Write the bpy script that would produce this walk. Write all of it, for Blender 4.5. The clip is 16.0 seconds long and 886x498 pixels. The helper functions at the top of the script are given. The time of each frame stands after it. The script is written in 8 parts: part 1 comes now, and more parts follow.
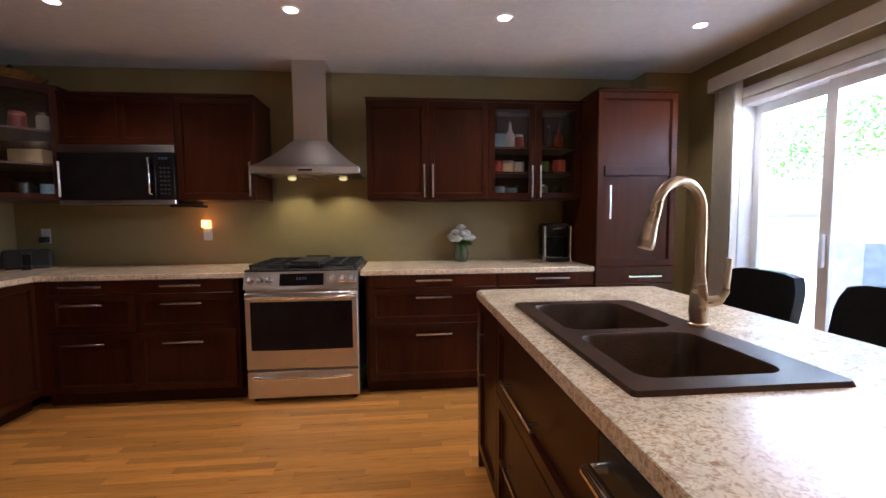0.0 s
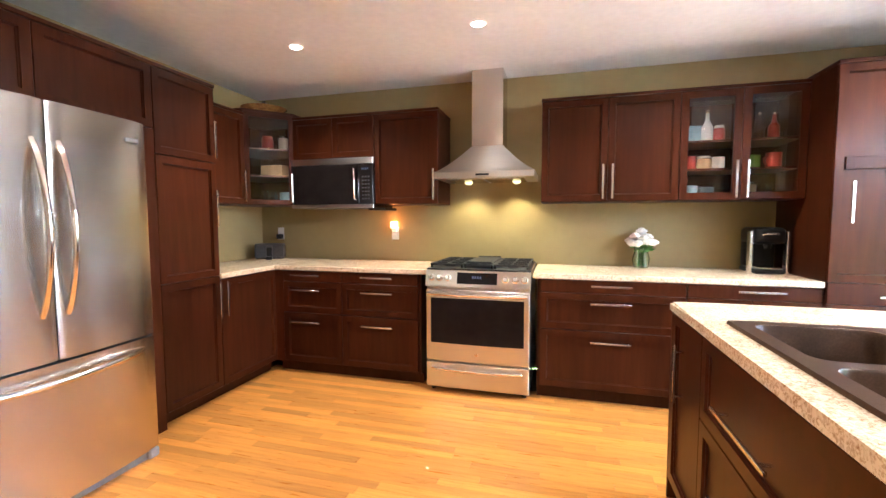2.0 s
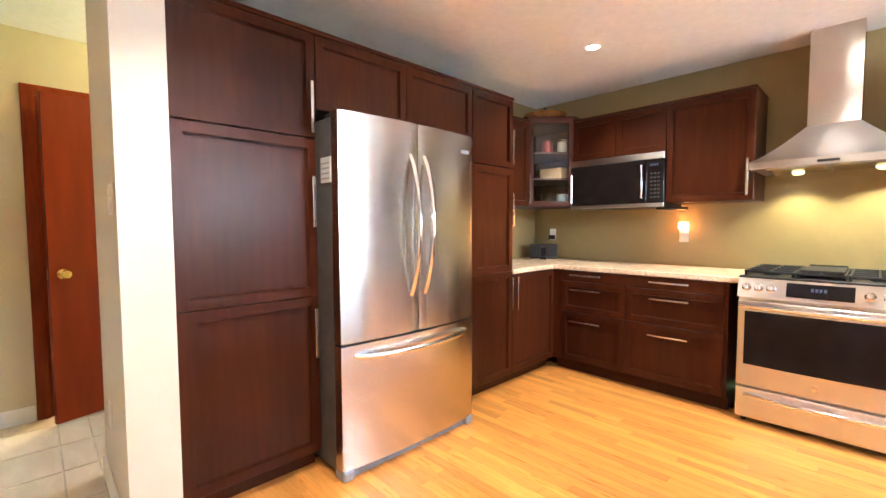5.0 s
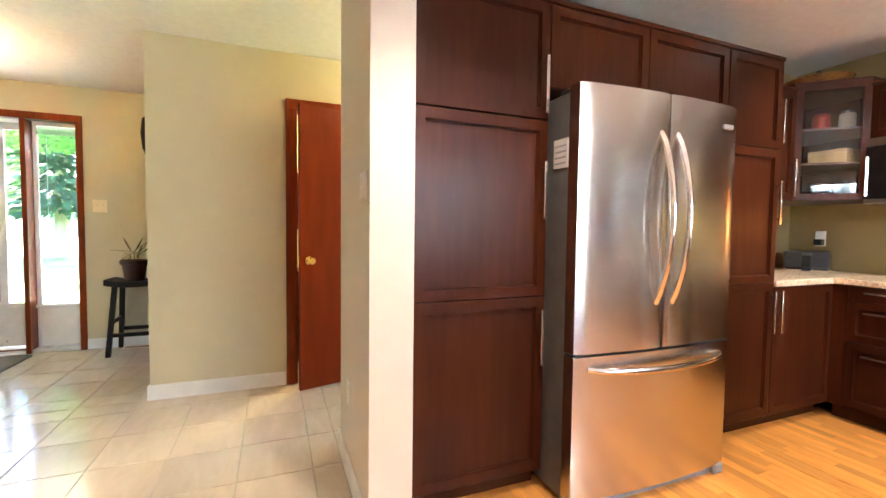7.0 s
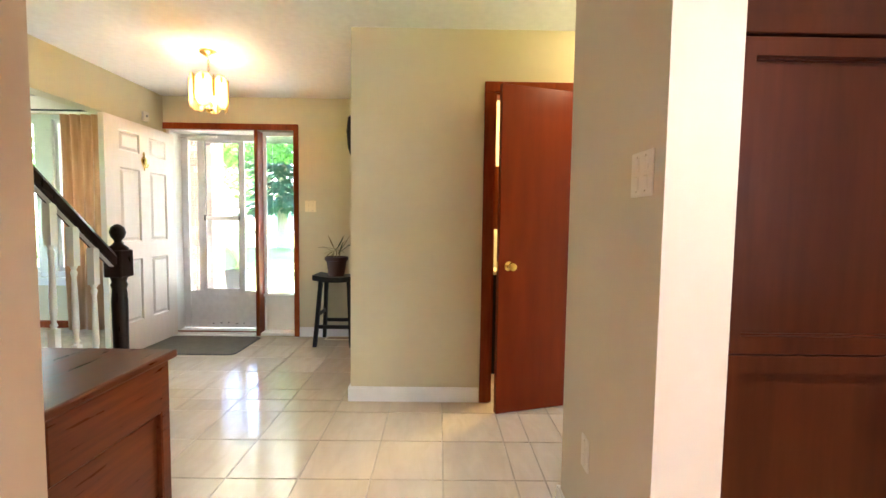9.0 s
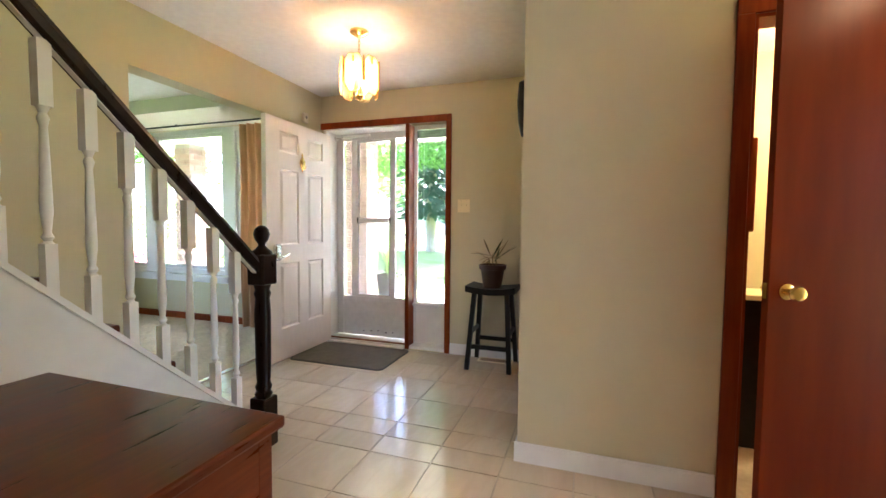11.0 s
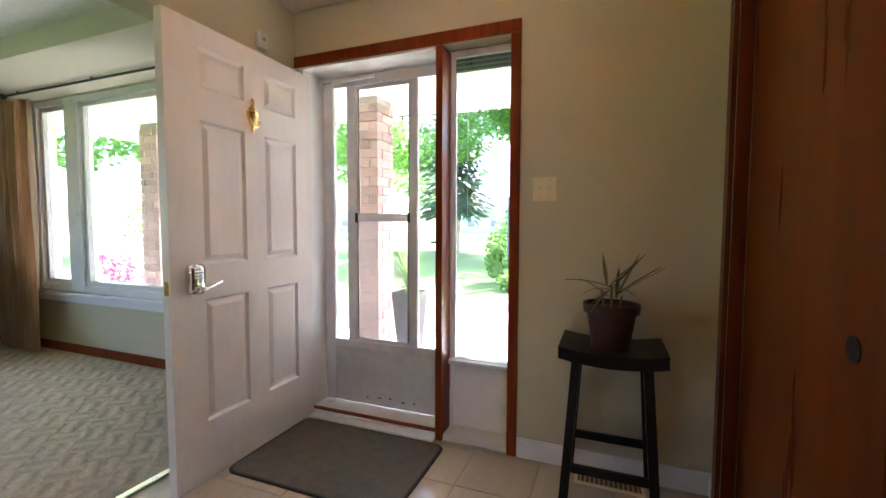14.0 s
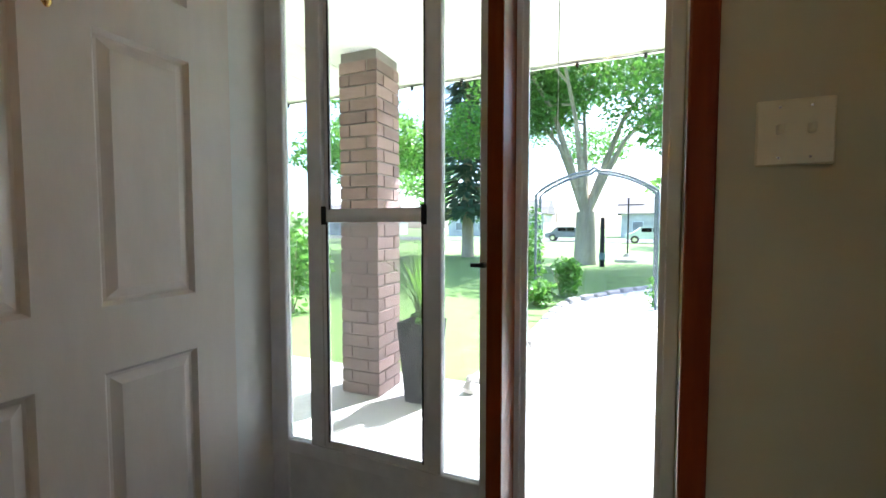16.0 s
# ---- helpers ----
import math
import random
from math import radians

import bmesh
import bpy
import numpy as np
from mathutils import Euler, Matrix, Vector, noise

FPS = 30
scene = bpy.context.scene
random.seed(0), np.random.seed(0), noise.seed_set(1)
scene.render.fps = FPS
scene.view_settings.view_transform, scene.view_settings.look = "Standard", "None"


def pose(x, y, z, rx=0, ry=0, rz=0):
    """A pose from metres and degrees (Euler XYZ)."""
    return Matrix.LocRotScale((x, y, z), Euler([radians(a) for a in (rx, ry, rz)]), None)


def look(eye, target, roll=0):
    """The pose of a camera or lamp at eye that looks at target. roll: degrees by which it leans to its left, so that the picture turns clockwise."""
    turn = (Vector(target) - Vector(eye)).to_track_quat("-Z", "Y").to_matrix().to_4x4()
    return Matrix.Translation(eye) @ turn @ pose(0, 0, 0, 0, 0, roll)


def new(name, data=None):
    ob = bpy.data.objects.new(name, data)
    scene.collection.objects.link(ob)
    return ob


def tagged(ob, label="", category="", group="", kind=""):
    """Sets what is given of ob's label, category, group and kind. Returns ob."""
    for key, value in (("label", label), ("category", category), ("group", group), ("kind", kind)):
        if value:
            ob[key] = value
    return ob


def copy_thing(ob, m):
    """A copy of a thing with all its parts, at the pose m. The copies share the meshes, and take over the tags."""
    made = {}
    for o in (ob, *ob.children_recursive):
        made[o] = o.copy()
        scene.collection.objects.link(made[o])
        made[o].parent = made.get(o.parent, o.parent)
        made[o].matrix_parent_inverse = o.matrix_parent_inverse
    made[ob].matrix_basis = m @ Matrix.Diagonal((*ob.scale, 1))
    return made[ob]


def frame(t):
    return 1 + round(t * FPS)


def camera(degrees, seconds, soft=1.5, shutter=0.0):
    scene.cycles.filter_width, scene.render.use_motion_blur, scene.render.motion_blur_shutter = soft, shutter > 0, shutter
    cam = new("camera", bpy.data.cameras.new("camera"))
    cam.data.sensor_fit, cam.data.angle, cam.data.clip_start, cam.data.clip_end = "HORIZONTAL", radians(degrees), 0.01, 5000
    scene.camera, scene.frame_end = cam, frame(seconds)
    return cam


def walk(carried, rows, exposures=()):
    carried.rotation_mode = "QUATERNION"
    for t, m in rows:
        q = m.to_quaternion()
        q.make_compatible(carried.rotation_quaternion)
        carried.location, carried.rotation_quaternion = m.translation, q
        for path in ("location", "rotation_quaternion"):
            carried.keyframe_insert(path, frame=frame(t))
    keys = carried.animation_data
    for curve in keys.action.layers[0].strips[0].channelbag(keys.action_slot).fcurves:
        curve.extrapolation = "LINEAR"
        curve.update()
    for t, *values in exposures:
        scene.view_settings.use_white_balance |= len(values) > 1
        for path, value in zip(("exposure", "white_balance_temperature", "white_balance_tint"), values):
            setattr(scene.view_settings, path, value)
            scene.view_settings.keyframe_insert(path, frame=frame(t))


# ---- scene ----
# ---- camera and walk ----
cam = camera(92.7, 16.0)
PATH = [
    (0, (0.357, -0.007, 1.255), (0.541, 1.979, 1.112), -0.4),
    (0.5, (0.326, -0.011, 1.256), (0.337, 1.984, 1.117), -0.2),
    (1, (0.287, -0.031, 1.265), (0.124, 1.957, 1.122), -0.2),
    (1.5, (0.274, -0.02, 1.264), (-0.085, 1.943, 1.127), -0.2),
    (2, (0.228, -0.035, 1.266), (-0.303, 1.888, 1.131), -0.1),
    (2.5, (0.187, -0.053, 1.269), (-0.514, 1.815, 1.134), 0.1),
    (3, (0.154, -0.068, 1.271), (-0.717, 1.727, 1.135), 0.1),
    (3.5, (0.123, -0.084, 1.259), (-0.912, 1.623, 1.129), 0.2),
    (4, (0.047, -0.13, 1.26), (-1.126, 1.485, 1.129), 0.3),
    (4.2, (0.003, -0.154, 1.26), (-1.218, 1.425, 1.131), 0.2),
    (6.3, (-0.319, -0.303, 1.169), (-2.067, 0.665, 1.085), 0.2),
    (6.5, (-0.375, -0.304, 1.176), (-2.158, 0.597, 1.09), 0.4),
    (7, (-0.48, -0.344, 1.175), (-2.335, 0.396, 1.083), 0.7),
    (7.5, (-0.613, -0.396, 1.196), (-2.529, 0.168, 1.084), 0.5),
    (8, (-0.727, -0.457, 1.194), (-2.686, -0.071, 1.08), 0.7),
    (8.5, (-0.866, -0.507, 1.204), (-2.852, -0.3, 1.085), 0.7),
    (9, (-1.027, -0.546, 1.2), (-3.024, -0.528, 1.079), 0.8),
    (9.5, (-1.174, -0.601, 1.204), (-3.162, -0.775, 1.079), 0.7),
    (10, (-1.327, -0.694, 1.217), (-3.292, -1.042, 1.083), 0.7),
    (10.2, (-1.387, -0.725, 1.213), (-3.337, -1.149, 1.081), 0.7),
    (12.3, (-2.377, -1.097, 1.124), (-4.234, -1.833, 1.04), 0.5),
    (12.5, (-2.459, -1.159, 1.162), (-4.322, -1.878, 1.058), 0.5),
    (13, (-2.734, -1.283, 1.179), (-4.593, -2.014, 1.072), 0.4),
    (13.2, (-2.843, -1.314, 1.172), (-4.697, -2.059, 1.082), 0.7),
    (13.5, (-3.01, -1.422, 1.188), (-4.868, -2.152, 1.077), 0.3),
    (14, (-3.298, -1.579, 1.185), (-5.158, -2.306, 1.069), 0.2),
    (14.5, (-3.602, -1.734, 1.188), (-5.456, -2.474, 1.067), 0.1),
    (15, (-3.91, -1.881, 1.188), (-5.763, -2.624, 1.073), 0.2),
    (15.5, (-4.182, -2.035, 1.183), (-6.033, -2.785, 1.079), -0.0),
    (16, (-4.448, -2.157, 1.187), (-6.291, -2.927, 1.084), 0.0),
]
EXPOSURES = [(0, 2.9, 5350, 18), (0.5, 3.25, 5400, 16), (1, 3.95, 5450, 13), (1.5, 4.5, 5500, 12), (2, 4.75, 5450, 11), (3, 5.15, 5400, 10), (4.2, 5.15, 5450, 10), (6.5, 5.0, 5700, 12), (9, 4.75, 5750, 14), (10, 4.45, 5700, 17), (12.5, 3.95, 5800, 25), (14, 3.6, 5700, 26), (15, 2.95, 5600, 18), (16, 2.35, 5450, 11)]
walk(cam, [(t, look(eye, target, roll)) for t, eye, target, roll in PATH], EXPOSURES)

# ---- world, sun, lamps ----
SUN_ELEV, SUN_AZ = 54.0, -62.0   # degrees; azimuth from +y towards +x
world = bpy.data.worlds.new("sky")
scene.world = world
world.use_nodes = True
wn = world.node_tree.nodes
sky = wn.new("ShaderNodeTexSky")
sky.sky_type = "NISHITA"
sky.sun_disc = False
sky.sun_elevation, sky.sun_rotation = radians(SUN_ELEV), radians(SUN_AZ)
sky.dust_density = 2.5
wn["Background"].inputs["Strength"].default_value = 0.15
world.node_tree.links.new(sky.outputs["Color"], wn["Background"].inputs["Color"])


def lamp(name, kind, m, power, colour=(1, 1, 1), size=0.1, **more):
    data = bpy.data.lights.new(name, kind)
    data.energy, data.color = power, colour
    if kind == "AREA":
        data.shape = "DISK"
        data.size = size
    elif kind == "SUN":
        data.angle = size
    else:
        data.shadow_soft_size = size
    if kind == "SPOT":
        data.spot_size, data.spot_blend = more["cone"], 0.6
    ob = new(name, data)
    ob.matrix_world = m
    return ob


ce, se = math.cos(radians(SUN_ELEV)), math.sin(radians(SUN_ELEV))
sun_from = Vector((ce * math.sin(radians(SUN_AZ)), ce * math.cos(radians(SUN_AZ)), se))
lamp("sun", "SUN", look(sun_from * 50, (0, 0, 0)), 5.0, (1.0, 0.95, 0.86), radians(0.5))
WARM = (1.0, 0.86, 0.68)
# last three are added out of view to brighten the near half
POTS = [(-1.52, 2.55), (-0.264, 2.55), (0.969, 2.55), (2.21, 2.55),
        (-1.2, 0.35), (0.4, -0.55), (2.0, 0.2)]
for px, py in POTS:
    lamp("pot_lamp", "SPOT", look((px, py, 2.425), (px, py, 0)), 3.8 if py > 1 else 5.0, WARM, 0.04, cone=radians(125))
for px in (-0.5, -0.11):
    lamp("hood_lamp", "SPOT", look((px, 3.40, 1.550), (px, 3.47, 0.9)), 0.65, (1.0, 0.84, 0.42), 0.015, cone=radians(120))
lamp("night_lamp", "POINT", pose(-1.225, 3.535, 1.235), 0.12, (1.0, 0.35, 0.08), 0.02)
LAMP_X, LAMP_Y, CEIL_Z = -4.25, -2.275, 2.445
for k in range(3):
    a = (k + 0.35) * math.tau / 3
    lamp("candle_lamp", "POINT", pose(LAMP_X + 0.055 * math.cos(a), LAMP_Y + 0.055 * math.sin(a), CEIL_Z - 0.292), 0.21, (1.0, 0.72, 0.40), 0.002)
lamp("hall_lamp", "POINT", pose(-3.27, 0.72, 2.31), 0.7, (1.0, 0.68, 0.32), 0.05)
lamp("bath_lamp", "POINT", pose(-4.6, 0.6, 2.1), 5, (1.0, 0.7, 0.3), 0.08)

# strip lamp added in the head of the patio door, standing in for sky light
data = bpy.data.lights.new("patio_fill", "AREA")
data.shape, data.size, data.size_y, data.energy, data.color = "RECTANGLE", 2.1, 0.16, 9.0, (0.93, 0.97, 1.0)
new("patio_fill", data).matrix_world = look((2.90, 1.72, 1.99), (1.6, 1.72, 1.0))

# ---- materials ----
def surface(name, c1, c2, scale=8.0, rough=0.5, metal=0.0, bump=0.0, stretch=(1, 1, 1), big=0.25, rough_var=0.08,
            coat=0.0, object_var=0.0, island_var=0.0, bump_scale=None, distort=0.0, spec=0.5, ramp=(0.3, 0.7), trans=0.0):
    """A noise-grained surface: two tones at a fine scale, a slow drift at a large one, bump and uneven gloss."""
    m = bpy.data.materials.new(name)
    m.use_nodes = True
    n, l = m.node_tree.nodes, m.node_tree.links
    b = n["Principled BSDF"]
    co = n.new("ShaderNodeTexCoord")
    mp = n.new("ShaderNodeMapping")
    mp.inputs["Scale"].default_value = stretch
    l.new(co.outputs["Object"], mp.inputs["Vector"])
    vec = mp.outputs["Vector"]
    if object_var or island_var:
        src = n.new("ShaderNodeObjectInfo") if object_var else n.new("ShaderNodeNewGeometry")
        rnd = src.outputs["Random"] if object_var else src.outputs["Random Per Island"]
        add = n.new("ShaderNodeVectorMath")
        mul = n.new("ShaderNodeMath")
        mul.operation, mul.inputs[1].default_value = "MULTIPLY", 37.0
        l.new(rnd, mul.inputs[0])
        l.new(vec, add.inputs[0])
        l.new(mul.outputs[0], add.inputs[1])
        vec = add.outputs[0]
    no = n.new("ShaderNodeTexNoise")
    no.inputs["Scale"].default_value, no.inputs["Detail"].default_value, no.inputs["Distortion"].default_value = scale, 7, distort
    l.new(vec, no.inputs["Vector"])
    cr = n.new("ShaderNodeValToRGB")
    cr.color_ramp.elements[0].position, cr.color_ramp.elements[1].position = ramp
    cr.color_ramp.elements[0].color, cr.color_ramp.elements[1].color = (*c1, 1), (*c2, 1)
    l.new(no.outputs["Fac"], cr.inputs["Fac"])
    nb = n.new("ShaderNodeTexNoise")
    nb.inputs["Scale"].default_value, nb.inputs["Detail"].default_value = max(0.6, scale * 0.09), 3
    l.new(vec, nb.inputs["Vector"])
    mr = n.new("ShaderNodeMapRange")
    mr.inputs["From Min"].default_value, mr.inputs["From Max"].default_value = 0.25, 0.75
    mr.inputs["To Min"].default_value, mr.inputs["To Max"].default_value = 1 - big, 1 + big
    l.new(nb.outputs["Fac"], mr.inputs["Value"])
    val = mr.outputs["Result"]
    if object_var or island_var:
        vr = n.new("ShaderNodeMapRange")
        amount = object_var or island_var
        vr.inputs["To Min"].default_value, vr.inputs["To Max"].default_value = 1 - amount, 1 + amount
        l.new(rnd, vr.inputs["Value"])
        mm = n.new("ShaderNodeMath")
        mm.operation = "MULTIPLY"
        l.new(val, mm.inputs[0])
        l.new(vr.outputs["Result"], mm.inputs[1])
        val = mm.outputs[0]
    hs = n.new("ShaderNodeVectorMath")
    hs.operation = "SCALE"
    l.new(cr.outputs["Color"], hs.inputs[0])
    l.new(val, hs.inputs["Scale"])
    l.new(hs.outputs["Vector"], b.inputs["Base Color"])
    rr = n.new("ShaderNodeMapRange")
    rr.inputs["To Min"].default_value, rr.inputs["To Max"].default_value = max(0.02, rough - rough_var), min(1, rough + rough_var)
    l.new(no.outputs["Fac"], rr.inputs["Value"])
    l.new(rr.outputs["Result"], b.inputs["Roughness"])
    b.inputs["Metallic"].default_value = metal
    b.inputs["Specular IOR Level"].default_value = spec
    b.inputs["Coat Weight"].default_value = coat
    b.inputs["Coat Roughness"].default_value = 0.12
    b.inputs["Transmission Weight"].default_value = trans
    if bump:
        bu = n.new("ShaderNodeBump")
        bu.inputs["Strength"].default_value, bu.inputs["Distance"].default_value = bump, 0.004
        if bump_scale:
            n2 = n.new("ShaderNodeTexNoise")
            n2.inputs["Scale"].default_value, n2.inputs["Detail"].default_value = bump_scale, 4
            l.new(vec, n2.inputs["Vector"])
            l.new(n2.outputs["Fac"], bu.inputs["Height"])
        else:
            l.new(no.outputs["Fac"], bu.inputs["Height"])
        l.new(bu.outputs["Normal"], b.inputs["Normal"])
    return m


def glowing(name, colour, strength):
    m = bpy.data.materials.new(name)
    m.use_nodes = True
    b = m.node_tree.nodes["Principled BSDF"]
    b.inputs["Base Color"].default_value = (*colour, 1)
    b.inputs["Emission Color"].default_value = (*colour, 1)
    b.inputs["Emission Strength"].default_value = strength
    return m


def clear(name, tint=(1, 1, 1), rough=0.0, ior=1.45, alpha=None):
    m = bpy.data.materials.new(name)
    m.use_nodes = True
    b = m.node_tree.nodes["Principled BSDF"]
    b.inputs["Base Color"].default_value = (*tint, 1)
    b.inputs["Roughness"].default_value = rough
    b.inputs["IOR"].default_value = ior
    b.inputs["Transmission Weight"].default_value = 1.0
    return m


M_OLIVE = surface("olive wall paint", (0.295, 0.222, 0.092), (0.315, 0.238, 0.10), 14, 0.62, bump=0.12, big=0.05, bump_scale=190)
M_SAGE = surface("sage wall paint", (0.565, 0.505, 0.325), (0.58, 0.52, 0.338), 12, 0.6, bump=0.1, big=0.04, bump_scale=190)
M_CREAM = surface("cream wall paint", (0.595, 0.545, 0.445), (0.61, 0.56, 0.458), 12, 0.6, bump=0.08, big=0.03, bump_scale=190)
M_TANW = surface("tan wall paint", (0.465, 0.365, 0.26), (0.478, 0.378, 0.27), 12, 0.6, bump=0.08, big=0.03, bump_scale=190)
M_CEIL = surface("white ceiling paint", (0.76, 0.75, 0.73), (0.82, 0.81, 0.79), 20, 0.8, bump=0.1, big=0.03, bump_scale=240)
M_WHITE = surface("white trim paint", (0.76, 0.75, 0.72), (0.82, 0.81, 0.78), 9, 0.35, bump=0.04, big=0.04)
M_DOORW = surface("white door paint", (0.75, 0.675, 0.61), (0.79, 0.715, 0.65), 9, 0.38, bump=0.05, big=0.03, stretch=(3, 3, 0.8), bump_scale=40)
M_VINYL = surface("white vinyl frame", (0.74, 0.74, 0.74), (0.80, 0.80, 0.80), 6, 0.3, big=0.04)
M_ALU = surface("off-white aluminium storm door", (0.60, 0.59, 0.58), (0.68, 0.67, 0.66), 18, 0.38, big=0.08, bump=0.05)
M_CAB = surface("dark stained cabinet wood", (0.034, 0.0078, 0.0021), (0.052, 0.0122, 0.0036), 5, 0.33, bump=0.03, stretch=(7, 7, 0.6), big=0.3, coat=0.0, spec=0.14, rough_var=0.05, object_var=0.12)
M_CABIN = surface("cabinet inside", (0.05, 0.02, 0.012), (0.08, 0.03, 0.018), 9, 0.5, stretch=(9, 9, 0.7))
M_NICKEL = surface("brushed nickel", (0.66, 0.64, 0.61), (0.69, 0.67, 0.635), 12, 0.26, 1.0, big=0.03, rough_var=0.02)
# faucet nickel: the room's warm reflection is put into the base colour
M_FAUCET = surface("satin nickel, warm reflection in its colour", (0.56, 0.43, 0.29), (0.62, 0.48, 0.33), 12, 0.28, 1.0, big=0.05, rough_var=0.03)
M_CHROME = surface("polished chrome", (0.75, 0.74, 0.72), (0.82, 0.81, 0.79), 30, 0.1, 1.0, rough_var=0.03)
M_STEEL = surface("brushed stainless steel", (0.57, 0.54, 0.505), (0.576, 0.546, 0.511), 30, 0.22, 1.0, stretch=(0.1, 0.1, 12), big=0.006, rough_var=0.004)
M_STEELH = surface("brushed stainless steel, level grain", (0.61, 0.585, 0.555), (0.63, 0.605, 0.575), 6, 0.29, 1.0, stretch=(0.3, 0.3, 20), big=0.02, rough_var=0.015)
M_FRSIDE = surface("grey appliance side", (0.065, 0.062, 0.058), (0.085, 0.08, 0.075), 120, 0.5, bump=0.15)
M_BLACKG = surface("black oven glass", (0.008, 0.006, 0.006), (0.014, 0.011, 0.010), 10, 0.08, rough_var=0.02, spec=0.1)
M_IRON = surface("cast iron grate", (0.012, 0.012, 0.012), (0.022, 0.021, 0.02), 60, 0.55, bump=0.2, spec=0.3)
M_BLACK = surface("black plastic", (0.008, 0.008, 0.008), (0.014, 0.014, 0.014), 40, 0.38, spec=0.3)
M_KEYS = surface("dark grey keys", (0.024, 0.024, 0.025), (0.036, 0.036, 0.038), 30, 0.5)
M_GREYP = surface("grey plastic", (0.22, 0.22, 0.23), (0.3, 0.3, 0.31), 40, 0.45)
M_WHITEP = surface("white plastic", (0.74, 0.73, 0.69), (0.8, 0.79, 0.75), 20, 0.35, big=0.03)
M_IVORY = surface("ivory plastic", (0.76, 0.65, 0.40), (0.82, 0.71, 0.45), 20, 0.35, big=0.03)
M_COUNTER = surface("speckled beige laminate", (0.33, 0.18, 0.08), (0.77, 0.63, 0.44), 85, 0.22, big=0.16, distort=1.2, ramp=(0.28, 0.56), rough_var=0.05)
M_SINK = surface("brown composite sink", (0.040, 0.019, 0.0095), (0.062, 0.033, 0.018), 160, 0.36, bump=0.08, spec=0.18)
M_OAK = surface("varnished oak strip", (0.53, 0.203, 0.034), (0.65, 0.285, 0.056), 5, 0.3, bump=0.05, stretch=(1.2, 16, 16), big=0.2, object_var=0.24, coat=0.25, distort=0.8)
M_OAKJ = surface("varnished oak strips", (0.53, 0.203, 0.034), (0.65, 0.285, 0.056), 5, 0.3, bump=0.05, stretch=(1.2, 16, 16), big=0.2, island_var=0.24, coat=0.25, distort=0.8)
def anisotropic(m, amount, turn):
    b = m.node_tree.nodes["Principled BSDF"]
    b.inputs["Anisotropic"].default_value, b.inputs["Anisotropic Rotation"].default_value = amount, turn
    t = m.node_tree.nodes.new("ShaderNodeTangent")
    t.direction_type, t.axis = "RADIAL", "Z"
    m.node_tree.links.new(t.outputs["Tangent"], b.inputs["Tangent"])


def leafy(m, amount, colour):
    """Lets light through thin leaves."""
    n, l = m.node_tree.nodes, m.node_tree.links
    tr, mx = n.new("ShaderNodeBsdfTranslucent"), n.new("ShaderNodeMixShader")
    tr.inputs["Color"].default_value = (*colour, 1)
    mx.inputs["Fac"].default_value = amount
    l.new(n["Principled BSDF"].outputs["BSDF"], mx.inputs[1])
    l.new(tr.outputs["BSDF"], mx.inputs[2])
    l.new(mx.outputs["Shader"], n["Material Output"].inputs["Surface"])


anisotropic(M_STEEL, 0.86, 0.25)
anisotropic(M_STEELH, 0.6, 0.25)


def amber_glass():
    """Thin amber glass: mostly clear, a little milky, glossy on the surface."""
    m = bpy.data.materials.new("amber bevelled glass")
    m.use_nodes = True
    n, l = m.node_tree.nodes, m.node_tree.links
    clear_, milk, gloss = n.new("ShaderNodeBsdfTransparent"), n.new("ShaderNodeBsdfTranslucent"), n.new("ShaderNodeBsdfGlossy")
    clear_.inputs["Color"].default_value = (1.0, 0.84, 0.56, 1)
    milk.inputs["Color"].default_value = (1.0, 0.72, 0.36, 1)
    gloss.inputs["Roughness"].default_value = 0.08
    m1, m2 = n.new("ShaderNodeMixShader"), n.new("ShaderNodeMixShader")
    m1.inputs["Fac"].default_value, m2.inputs["Fac"].default_value = 0.40, 0.06
    l.new(clear_.outputs[0], m1.inputs[1])
    l.new(milk.outputs[0], m1.inputs[2])
    l.new(m1.outputs[0], m2.inputs[1])
    l.new(gloss.outputs[0], m2.inputs[2])
    l.new(m2.outputs[0], n["Material Output"].inputs["Surface"])
    return m


M_AMBER = amber_glass()
M_GAP = surface("dark joint", (0.10, 0.05, 0.02), (0.14, 0.07, 0.03), 20, 0.8)
M_TILE = surface("beige ceramic tile", (0.565, 0.47, 0.35), (0.635, 0.54, 0.415), 4, 0.16, bump=0.03, stretch=(1.0, 3.0, 1), big=0.08, object_var=0.05, rough_var=0.06, distort=1.0)
M_GROUT = surface("grey grout", (0.40, 0.345, 0.27), (0.48, 0.42, 0.34), 60, 0.85, bump=0.2)
M_CARPET = surface("beige loop carpet", (0.55, 0.445, 0.33), (0.70, 0.59, 0.455), 70, 0.95, bump=0.7, big=0.1)
M_TRIM = surface("orange-brown stained trim", (0.17, 0.028, 0.0045), (0.24, 0.047, 0.008), 7, 0.34, stretch=(7, 7, 0.6), bump=0.03, spec=0.12)
M_CLOSET = surface("dark red-brown veneer", (0.115, 0.024, 0.0035), (0.175, 0.040, 0.0065), 3, 0.3, stretch=(5, 5, 0.4), big=0.3, spec=0.15)
M_SLAB = surface("red-brown veneer door", (0.125, 0.0125, 0.0009), (0.175, 0.021, 0.0018), 3, 0.3, stretch=(4, 4, 0.5), bump=0.0, rough_var=0.02, coat=0.0, big=0.15, spec=0.16)
M_DRESS = surface("old reddish dresser wood", (0.07, 0.0135, 0.003), (0.125, 0.027, 0.0065), 6, 0.3, stretch=(0.8, 9, 9), bump=0.06, spec=0.25, big=0.3)
